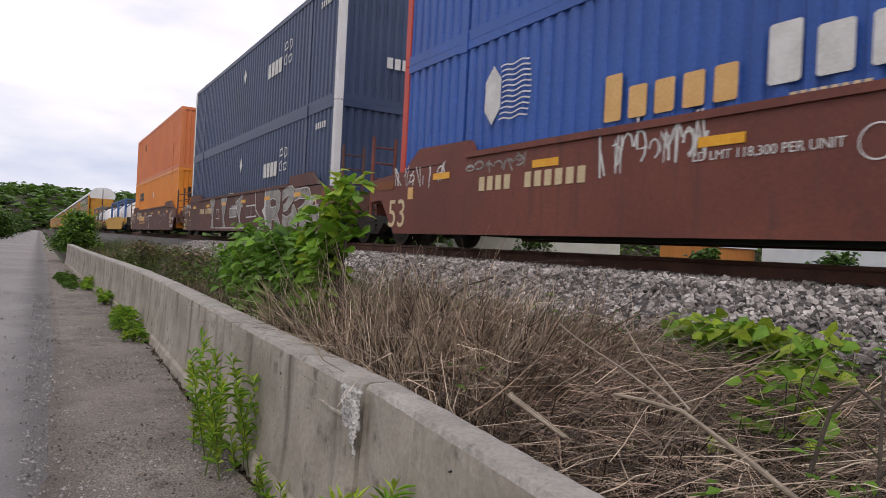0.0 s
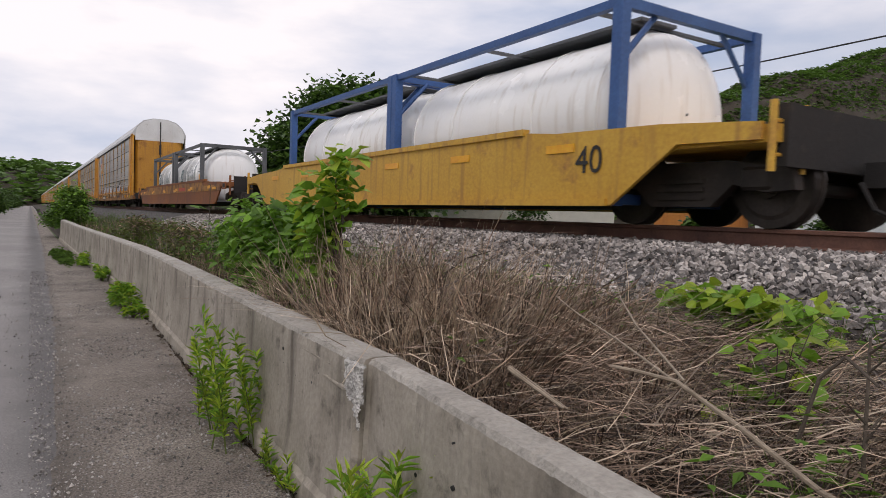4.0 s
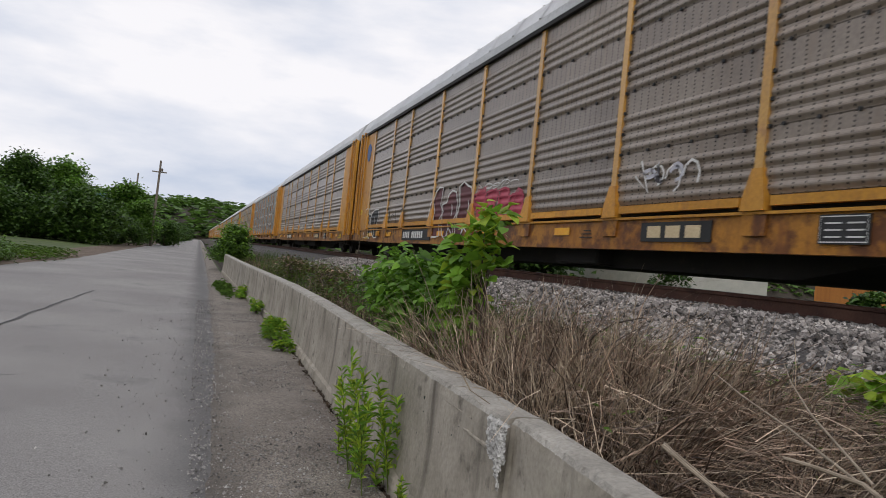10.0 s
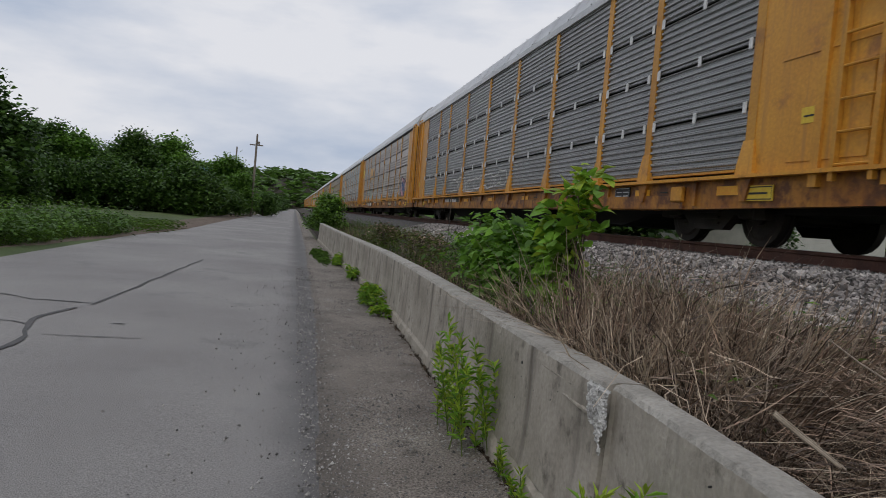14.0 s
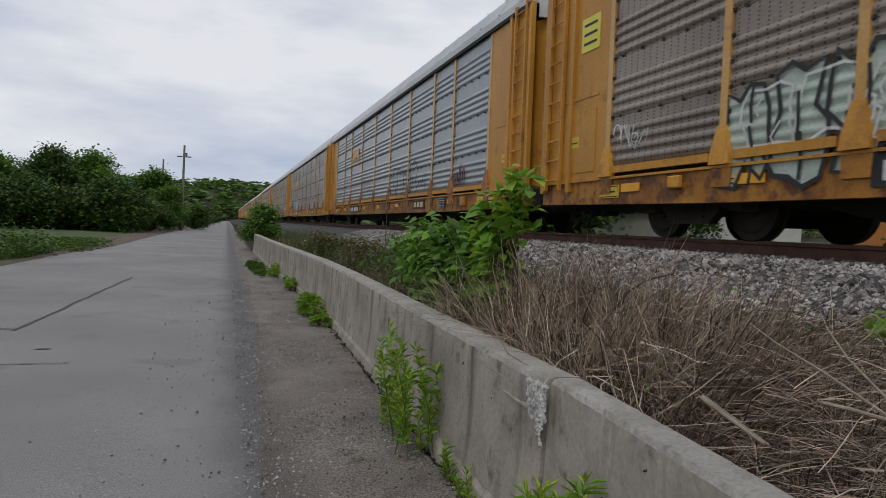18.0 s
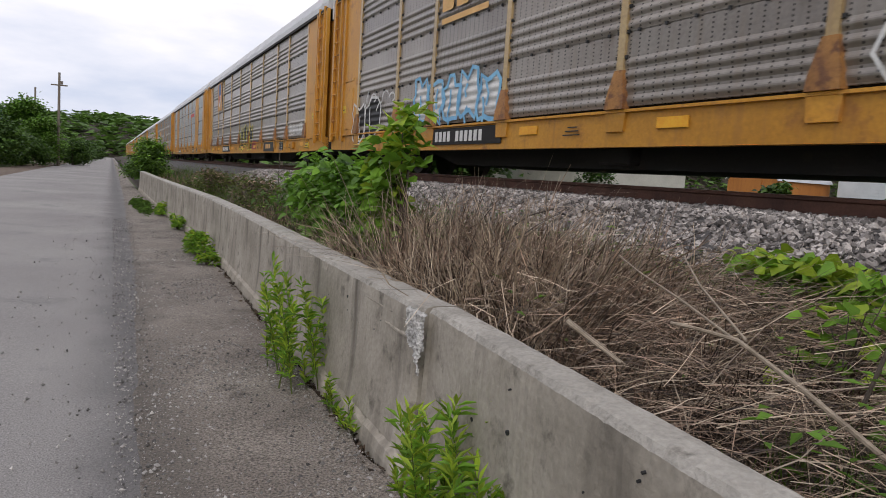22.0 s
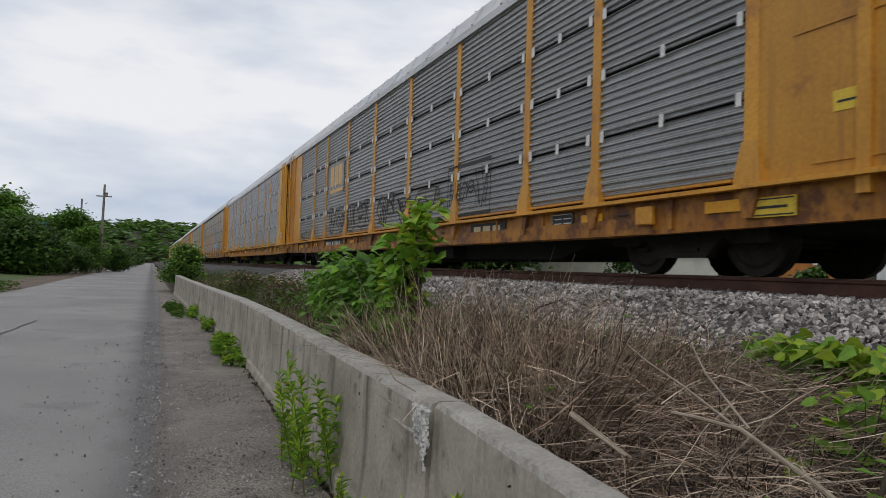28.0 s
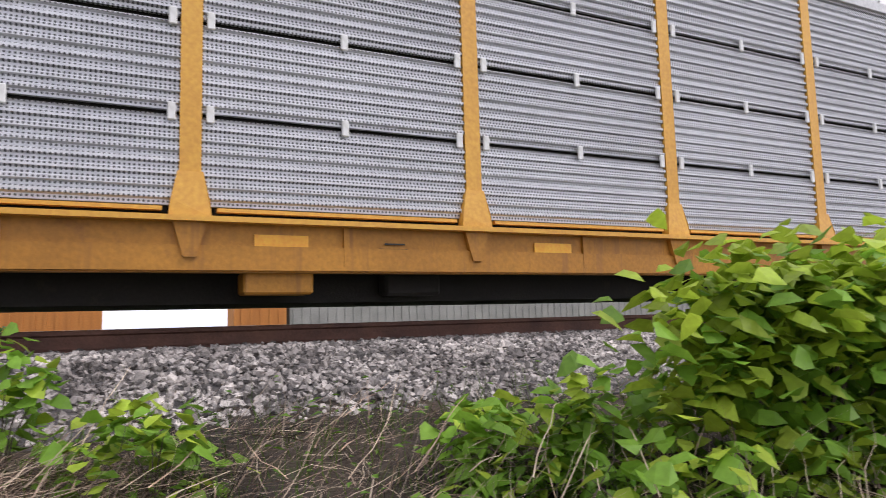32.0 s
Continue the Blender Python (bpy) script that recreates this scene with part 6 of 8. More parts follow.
    spray_fill(r[7], [[(-2.95, 0.6), (-2.0, 0.6), (-2.0, 1.0), (-2.7, 0.95)]], "crimson_spray")
    throw_up(r[7], 8.6, 10.8, 0.9, 1.85, 5, None, "mark_white", 30, width=0.03)
    part("white_edge", slab(B(), -1.50, -1.30, -13.16, -12.92, 0.82, 4.3, 0.02), "white", r[8], "white edge of an end door")
    part("red_bar", slab(B(), -1.53, -1.524, -5.8, -3.5, 3.15, 3.40), "redpaint", r[8])
    throw_up(r[8], -6.45, -4.4, 0.95, 1.85, 3, None, "mark_white", 31, width=0.035)
    throw_up(r[8], -3.95, -1.75, 1.0, 1.68, 4, None, "mark_white", 32, width=0.03)
    scrawl(r[8], -0.05, 1.0, 0.95, 1.5, "mark_white", 33, 0.03, 3)
    part("silver_sheet", slab(B(), -1.527, -1.522, 4.35, 6.2, 2.25, 3.30), "silver", r[9])
    gold_name(r[9], 5.95, 4.42, 2.34, 3.18)
    for q, (ya, yb, za, zb) in enumerate(((5.2, 6.0, 0.99, 1.9), (4.1, 5.0, 0.99, 1.85), (3.0, 3.9, 1.0, 1.95), (1.4, 2.8, 1.0, 2.05), (0.2, 0.9, 1.0, 1.85), (-0.4, 0.1, 1.2, 1.9), (-1.6, -0.6, 1.0, 1.7), (-3.3, -1.9, 1.1, 1.7))):
        scrawl(r[9], ya, yb, za, zb, "blackpaint", 130 + q, 0.055, 2)
        throw_up(r[9], ya, yb, za, zb, 1, "silver", "blackpaint", 140 + q, "new", 0.035, False)
    part("paint_box", ribbon(B(), [(-5.4, 1.0), (-3.6, 1.0), (-3.6, 1.95), (-5.4, 1.95)], 0.05, -1.528, True), "blackpaint", r[9])
    scrawl(r[9], -5.3, -3.7, 1.1, 1.85, "blackpaint", 35, 0.035, 6)
    scrawl(r[9], 8.0, 10.4, 1.0, 1.3, "blackpaint", 36, 0.025)
    throw_up(r[11], -6.0, -2.0, 0.8, 1.8, 4, "sky_spray", "mark_white", 37)
    # containers: plain blocks in place of names
    x = -1.298
    logo = [(0.22 * math.cos(a) + 5.35, 1.93 + 0.43 * math.sin(a)) for a in [math.pi / 2 + i * math.pi / 3 for i in range(6)]]
    part("logo_shape", prism(B(), [(p - 0.1, q) for p, q in logo], x - 0.004, x), "mark_white", blue_low, "white six-sided logo shape")
    for i in range(11):
        z = 1.55 + i * 0.076
        bm = ribbon(B(), [(5.08 - j * 0.055 - 0.012 * i * (10 - i) / 5, z + 0.016 * math.sin(j * 0.9)) for j in range(13)], 0.022, x - 0.003)
        part("logo_wave", bm, "mark_white", blue_low)
    letter_blocks(blue_low, 2.97, 1.13, 1.22, 1.58, 5, "mark_gold", x, label="gold lettering blocks", first=1.5, gap=0.3)
    letter_blocks(blue_low, 0.94, -2.6, 1.28, 1.72, 8, "mark_white", x, label="white lettering blocks", first=1.25, gap=0.3)
    for c in (navy_low, navy_top):
        letter_blocks(c, -2.62, -3.95, 1.45, 1.86, 4, "mark_white", x, label="white lettering blocks")
        for i in range(4):
            a = i * math.pi / 2 + math.pi / 4
            cy, cz = -4.42 + 0.24 * math.cos(a), 1.86 + 0.24 * math.sin(a)
            ribn = ribbon(B(), [(cy + 0.15 * math.cos(q), cz + 0.15 * math.sin(q)) for q in (a - 1.2, a, a + 1.2, a + 2.6)], 0.05, x - 0.003, True)
            part("logo_link", ribn, "mark_white", c)
        part("small_logo", prism(B(), [(0.0, 2.3), (0.16, 2.05), (0.0, 1.8), (-0.16, 2.05)], x - 0.004, x), "mark_white", c)
        for sx, yy in ((1, -8.078),):
            for i in range(4):
                part("end_lettering", slab(B(), -0.1 + i * 0.2, 0.05 + i * 0.2, yy - 0.004, yy + 0.002, 0.9, 1.15), "mark_white", c)
        for i in range(5):
            part("code_mark", slab(B(), x - 0.004, x, -6.9 - i * 0.14, -6.82 - i * 0.14, 2.35, 2.5), "mark_white", c)
    letter_blocks(orange_low, 5.6, 3.9, 1.95, 2.2, 9, "blackpaint", x, label="black lettering blocks", gap=0.12)
    part("name_bar", slab(B(), x - 0.004, x, 3.9, 5.6, 1.72, 1.9), "blackpaint", orange_low)
    for i in range(9):
        part("end_lettering", slab(B(), -0.85 + i * 0.19, -0.70 + i * 0.19, -8.082, -8.074, 1.75, 2.0), "blackpaint", orange_low)
    part("end_bar", slab(B(), -0.85, 0.85, -8.082, -8.074, 1.5, 1.68), "blackpaint", orange_low)
    part("small_logo", prism(B(), [(-0.15, 2.1), (0.05, 1.88), (-0.15, 1.66), (-0.35, 1.88)], x - 0.004, x), "mark_white", orange_low)
    part("faded_patch", slab(B(), x - 0.004, x, 3.6, 4.3, 1.9, 2.3), "ochre", orange_top)
    # well cars
    wells = [m[0] for m in MOVING if m[0].name.startswith("well_car")]
    w1, w2, w3, wy, wo = wells
    xw = -1.478
    for z, (car, y0, y1, za, zb, mat, n) in enumerate(((w1, 2.15, 2.86, 0.75, 1.45, "mark_white", 4), (w1, 1.41, 2.12, 0.85, 1.42, "mark_white", 5), (w1, 6.2, 7.9, 0.95, 1.35, "mark_white", 7), (w1, 4.2, 5.6, 1.05, 1.3, "silver", 6),
                                                      (w3, 2.8, 5.2, 0.95, 1.3, "mark_white", 7), (w3, 0.97, 2.14, 0.85, 1.3, "mark_white", 6), (w3, 6.1, 8.7, 0.4, 1.3, "mark_white", 9), (w3, -6.5, -2.0, 0.4, 1.25, "silver", 6), (w3, 6.8, 8.4, 0.9, 1.3, "mark_white", 6), (w2, 7.34, 8.22, 0.86, 1.08, "mark_white", 6), (w2, 7.34, 8.1, 1.08, 1.31, "mark_white", 6), (w3, -8.3, -7.24, 0.9, 1.2, "mark_white", 5), (w3, -8.3, -7.24, 0.6, 0.85, "mark_white", 5), (w3, -8.3, -7.3, 0.27, 0.5, "mark_white", 5), (w2, 8.57, 9.14, 1.08, 1.2, "mark_cream", 4))):
        scrawl(car, y0, y1, za, zb, mat, 50 + z, 0.03, n, xw)
    part("data_frame", ribbon(B(), [(7.38, 0.4), (6.89, 0.4), (6.89, 0.6), (7.38, 0.6)], 0.012, xw - 0.005, True), "mark_cream", w2)
    lettering("length_mark", "45", 0.13, "mark_white", w2, (xw - 0.005, 7.19, 1.15), FACING, "white stencilled number forty-five")
    lettering("length_mark", "53", 0.13, "mark_white", w2, (xw - 0.005, 8.32, 1.15), FACING, "white stencilled number fifty-three")
    # silver letters with thin white outlines on the grimy unit: narrow pale strokes first, then three broad letters
    def sprayed(shapes, fill, edge=0.03, out=0.003):
        for shape in shapes:
            if fill:
                part("graffiti_block", prism(B(), shape, xw - out, xw - out + 0.004), fill, w2, "sprayed letter shape")
            if edge:
                part("graffiti_outline", ribbon(B(), shape, edge, xw - out - 0.003, True), "mark_white", w2)
    sprayed([[(3.42, 1.33), (2.65, 1.32), (2.93, 0.66), (2.69, 0.24), (3.16, 0.27), (2.99, 0.66)],
             [(1.72, 1.34), (0.84, 1.33), (1.21, 0.61), (0.87, 0.25), (1.25, 0.25), (1.30, 0.61)],
             [(0.44, 0.94), (-0.48, 0.92), (-0.52, 0.65), (0.41, 0.63)],
             [(-0.41, 1.11), (-1.21, 1.34), (-0.95, 0.80), (-0.90, 0.57), (-1.28, 0.24), (-0.87, 0.26), (-0.88, 0.55), (-0.57, 0.82)]], "silver", 0.035)
    sprayed([[(2.33, 0.94), (2.01, 0.93), (1.85, 0.62), (2.37, 0.62)], [(-1.64, 0.95), (-2.60, 0.96), (-2.78, 0.75), (-2.77, 0.63), (-1.67, 0.61)]], None, 0.04)
    sprayed([[(-3.57, 1.36), (-3.64, 1.36), (-3.69, 0.77), (-3.80, 0.28), (-3.62, 0.58), (-3.33, 0.78), (-3.55, 0.88)]], "mark_white", 0)
    for stroke in ([(-0.35, 1.34), (-0.39, 0.93)], [(-2.2, 0.96), (-2.22, 0.62)], [(-2.58, 1.35), (-2.69, 0.83), (-2.83, 0.76), (-3.15, 0.61), (-3.13, 0.27)], [(-3.13, 0.285), (2.73, 0.285)]):
        part("graffiti_stroke", ribbon(B(), stroke, 0.035, xw - 0.005), "mark_white", w2)
    sprayed([[(-3.72, 1.34), (-4.18, 1.35), (-4.69, 1.34), (-4.96, 1.22), (-4.99, 0.97), (-4.93, 0.76), (-4.74, 0.66), (-4.95, 0.49), (-5.18, 0.28), (-4.84, 0.28), (-4.51, 0.53), (-4.29, 0.50), (-4.33, 0.28), (-3.80, 0.28)],
             [(-5.17, 0.99), (-5.17, 1.22), (-5.42, 1.32), (-5.68, 1.35), (-5.93, 1.34), (-6.07, 1.26), (-6.06, 1.14), (-6.03, 1.01), (-5.92, 0.91), (-5.57, 0.74), (-5.28, 0.71), (-5.26, 0.89), (-5.43, 0.90), (-5.65, 1.05), (-5.58, 1.11), (-5.44, 1.08)],
             [(-5.20, 0.64), (-5.59, 0.56), (-5.93, 0.65), (-5.97, 0.83), (-6.08, 0.87), (-6.25, 0.76), (-6.38, 0.58), (-6.42, 0.42), (-6.38, 0.29), (-5.33, 0.28), (-5.26, 0.43)],
             [(-6.12, 1.25), (-6.52, 1.24), (-6.80, 1.26), (-7.05, 1.25), (-7.18, 1.20), (-7.27, 1.08), (-7.31, 0.95), (-7.24, 0.82), (-7.10, 0.71), (-6.86, 0.65), (-6.50, 0.66), (-6.40, 0.76), (-6.65, 0.80), (-6.90, 0.90), (-6.92, 0.98), (-6.50, 1.01), (-6.14, 0.95)],
             [(-6.50, 0.62), (-7.45, 0.60), (-7.46, 0.80), (-7.78, 0.82), (-7.86, 0.51), (-7.74, 0.29), (-6.60, 0.29)],
             [(-7.32, 1.05), (-7.62, 1.00), (-7.42, 0.86), (-7.45, 0.68), (-7.08, 0.67), (-7.24, 0.78)]], "silver", 0.022)
    sprayed([[(-4.11, 1.05), (-4.35, 1.09), (-4.61, 1.05), (-4.67, 0.94), (-4.62, 0.86), (-4.18, 0.84)]], "grime_brown", 0.025, 0.007)
    letter_blocks(w3, 4.05, 1.55, 0.70, 0.97, 4, "mark_gold", xw - 0.002, label="faded gold lettering blocks", lean=-0.14)
    part("gold_bar", prism(B(), [(4.1, 0.55), (1.5, 0.57), (1.5, 0.62), (4.1, 0.61)], xw - 0.004, xw), "mark_gold", w3)
    part("white_streak", prism(B(), [(-0.05, 1.36), (-0.10, 1.36), (-0.22, 0.28), (-0.15, 0.28)], xw - 0.004, xw), "mark_white", w3, "white streak of spilt paint")
    lettering("stencil_letter", "B", 0.26, "mark_white", w3, (xw - 0.004, 0.95, 0.82), FACING, "white stencilled letter")
    part("warning_ring", ribbon(B(), [(0.46 + 0.16 * math.cos(a), 0.83 + 0.16 * math.sin(a)) for a in [2 * math.pi * i / 20 for i in range(20)]], 0.025, xw - 0.003, True), "mark_white", w3)
    part("warning_ring", ribbon(B(), [(-0.11 + 0.14 * math.cos(a), 0.95 + 0.14 * math.sin(a)) for a in [2 * math.pi * i / 20 for i in range(20)]], 0.014, xw - 0.003, True), "mark_white", w1)
    letter_blocks(wo, -2.2, -3.5, 0.72, 0.86, 10, "redpaint", xw - 0.002, label="faded red lettering blocks")
    part("upper_band", prism(B(), [(-6.9, 0.86), (-6.6, 1.02), (6.6, 1.02), (6.9, 0.86), (9.4, 0.86), (9.5, 0.66), (-9.5, 0.66), (-9.4, 0.86)], xw - 0.003, xw + 0.004), "rust_yellow", wo, "faded yellow upper band")
    for yy in (-8.6, -4.4, -1.2, 1.4, 5.0, 9.1):
        part("reflector", slab(B(), xw - 0.012, xw - 0.004, yy - 0.25, yy + 0.25, 0.70, 0.79), "reflector", wo, "amber reflective tape")
    for sy in (-1, 1):
        part("pull_box", slab(B(), xw - 0.03, xw + 0.01, sy * 10.05 - 0.22, sy * 10.05 + 0.22, 0.68, 0.92, 0.015), "ochre", wo)
        part("pull_slot", slab(B(), xw - 0.034, xw - 0.028, sy * 10.05 - 0.14, sy * 10.05 + 0.14, 0.74, 0.87), "black", wo)
    lettering("number_sign", "40", 0.32, "blackpaint", wy, (xw - 0.004, -6.0, 0.70), FACING, "black stencilled number forty")
    # tank containers
    for t in newport:
        def on_shell(z):
            return -math.sqrt(max(1.09 ** 2 - (z - 1.17) ** 2, 0.01)) - 0.006
        def plate(name, y0, y1, z0, z1, mat, label=""):
            zs = [z0 + (z1 - z0) * i / 5 for i in range(6)]
            v = [(on_shell(z), y, z) for z in zs for y in (y0, y1)]
            f = [(2 * i, 2 * i + 1, 2 * i + 3, 2 * i + 2) for i in range(5)]
            data_part(name, v, f, mat, t, label)
        plate("logo_square", 1.75, 2.35, 0.98, 1.52, "teal", "dark green square logo shape")
        plate("logo_field", 1.82, 2.28, 1.05, 1.45, "tank")
        plate("logo_stroke", 1.9, 2.2, 1.12, 1.38, "teal")
        ws = [0.30, 0.22, 0.34, 0.28, 0.26, 0.15, 0.2]
        y = 1.6
        for i, w in enumerate(ws):
            tall = i in (0, 3, 6)
            top = 1.62 if tall else 1.45
            plate("lettering_stroke", y - 0.05, y, 1.02, top, "teal")
            if w > 0.18:
                plate("lettering_stroke", y - w, y - w + 0.05, 1.02 if i != 3 else 1.32, top, "teal")
            y -= w + 0.09
        for i in range(6):
            plate("data_line", -1.9, -1.35 - 0.05 * (i % 3), 1.3 + i * 0.1, 1.34 + i * 0.1, "frame_grey")
        plate("warning_mark", -1.75, -1.5, 1.0, 1.2, "reflector", "orange warning mark")


paint_train()

# ---------------------------------------------------------------- plants
def leaves(rs, centres, length, width, up=0.4, droop=0.15, oval=False, roll=0.35, rise=0.0):
    """Pointed leaves with a fold at the given places; verts and faces. oval: six corners in place of four."""
    n = len(centres)
    c = np.asarray(centres, float)
    az = rs.uniform(0, 2 * np.pi, n)
    tilt = rs.uniform(-0.5, 0.7, n) * (1 - up) + up * 0.2 + rise
    d = np.stack((np.cos(az) * np.cos(tilt), np.sin(az) * np.cos(tilt), np.sin(tilt)), 1)
    side = np.stack((-np.sin(az), np.cos(az), rs.uniform(-roll, roll, n)), 1)
    nrm = np.cross(d, side)
    L = length * rs.uniform(0.6, 1.3, n)[:, None]
    W = width * rs.uniform(0.7, 1.25, n)[:, None]
    fall = np.array([0, 0, 1.0]) * L * droop
    tip = c + d * L - fall
    if not oval:
        p1 = c + d * L * 0.45 + side * W * 0.5 + nrm * L * 0.06
        p3 = c + d * L * 0.45 - side * W * 0.5 + nrm * L * 0.06
        v = np.stack((c, p1, tip, p3), 1).reshape(-1, 3)
        i = np.arange(n) * 4
        return v, np.concatenate((np.stack((i, i + 1, i + 2), 1), np.stack((i, i + 2, i + 3), 1)))
    a1 = c + d * L * 0.25 + side * W * 0.46 + nrm * L * 0.07
    a2 = c + d * L * 0.65 + side * W * 0.42 + nrm * L * 0.05 - fall * 0.4
    b1 = c + d * L * 0.25 - side * W * 0.46 + nrm * L * 0.07
    b2 = c + d * L * 0.65 - side * W * 0.42 + nrm * L * 0.05 - fall * 0.4
    v = np.stack((c, a1, a2, tip, b2, b1), 1).reshape(-1, 3)
    i = np.arange(n) * 6
    f = [np.stack((i, i + 1, i + 5), 1), np.stack((i + 1, i + 2, i + 5), 1), np.stack((i + 2, i + 4, i + 5), 1), np.stack((i + 2, i + 3, i + 4), 1)]
    return v, np.concatenate(f)


def stalks(rs, base, tip, width, bend=0.1):
    """Thin three-point blades from base to tip."""
    base, tip = np.asarray(base, float), np.asarray(tip, float)
    n = len(base)
    mid = (base + tip) / 2 + rs.uniform(-1, 1, (n, 3)) * bend * np.linalg.norm(tip - base, axis=1)[:, None]
    az = rs.uniform(0, np.pi, n)
    side = np.stack((np.cos(az), np.sin(az), np.zeros(n)), 1) * (width * rs.uniform(0.6, 1.4, n))[:, None] / 2
    v = np.stack((base - side, base + side, mid - side * 0.8, mid + side * 0.8, tip), 1).reshape(-1, 3)
    i = np.arange(n) * 5
    f4 = np.stack((i, i + 1, i + 3, i + 2), 1).tolist()
    f3 = np.stack((i + 2, i + 3, i + 4), 1).tolist()
    return v, f4 + f3


def merge(name, pieces, mat, parent=None, label=""):
    verts, faces, k = [], [], 0
    for v, f in pieces:
        v = v.tolist() if hasattr(v, "tolist") else v
        f = f.tolist() if hasattr(f, "tolist") else f
        verts += v
        faces += [tuple(a + k for a in face) for face in f]
        k += len(v)
    return data_part(name, verts, faces, mat, parent, label)


def tall_weed(at, height, stems, spread, seed, leaf_len=0.075, lean=0.14):
    """Upright weed: several stems with narrow leaves all the way up."""
    rs = np.random.RandomState(seed)
    plant = empty("roadside_weed", "upright green leafy weed growing at the foot of the barrier", "weed", "weeds along the barrier", at)
    base, tips, centres = [], [], []
    for i in range(stems):
        b = np.array([rs.uniform(-spread, spread) * 0.5, rs.uniform(-spread, spread), 0.0])
        h = height * rs.uniform(0.4, 1.05)
        t = b + np.array([rs.uniform(-0.9, 0.3) * lean, rs.uniform(-lean, lean), h])
        base.append(b); tips.append(t)
        k = int(h / 0.008)
        s = rs.uniform(0.15, 1.0, k)
        centres += [b + (t - b) * q for q in s]
    tagged(merge("stem", [stalks(rs, base, tips, 0.009, 0.03)], "stem", plant), kind="stuff")
    half = len(centres) // 2
    rs.shuffle(centres)
    merge("foliage", [leaves(rs, centres[half:], leaf_len * 0.9, 0.018, 0.3, 0.15, False, 0.6, 0.45)], "leaf", plant)
    merge("young_foliage", [leaves(rs, centres[:half], leaf_len * 0.85, 0.018, 0.3, 0.1, False, 0.6, 0.7)], "leaf_yellow", plant)
    return plant


def shrub(at, size, count, leaf_len, leaf_wid, seed, label, mats=("leaf", "leaf_yellow"), clumps=26, group="", name="leafy_shrub", stem=1.0, young=0.12):
    """Bushy plant: branches from the root, leaves in clumps with gaps."""
    rs = np.random.RandomState(seed)
    plant = empty(name, label, "shrub", group, at)
    sx, sy, sz = size
    hubs = []
    for i in range(clumps):
        a, r = rs.uniform(0, 2 * np.pi), math.sqrt(rs.uniform(0, 1))
        q = rs.uniform(0.08, 1.0)
        w = (1 - 0.55 * q) if q > 0.3 else 0.75 + 0.5 * q
        hubs.append((sx * r * math.cos(a) * w, sy * r * math.sin(a) * w, sz * q))
    bm = B()
    for h in hubs:
        mid = (h[0] * 0.35, h[1] * 0.35, h[2] * 0.55)
        rod(bm, (h[0] * 0.06, h[1] * 0.06, -0.05), mid, 0.014 * stem, 0.009 * stem, 5, False)
        rod(bm, mid, h, 0.009 * stem, 0.004 * stem, 5, False)
    tagged(part("woody_stem", bm, "bark", plant), kind="stuff")
    cs = [[], []]
    for i in range(count):
        h = hubs[rs.randint(len(hubs))]
        g = rs.normal(0, 1, 3) * np.array([sx, sy, sz * 0.6]) * 0.17
        p = np.array(h) + g
        if p[2] < 0.02:
            continue
        cs[1 if rs.uniform() < young + 0.6 * max(p[2] / sz - 0.45, 0) else 0].append(p)
    for k, nm in ((0, "foliage"), (1, "young_foliage")):
        if cs[k]:
            merge(nm, [leaves(rs, cs[k], leaf_len, leaf_wid, 0.15, 0.3, leaf_wid > 0.03, 0.9)], mats[k], plant)
    return plant


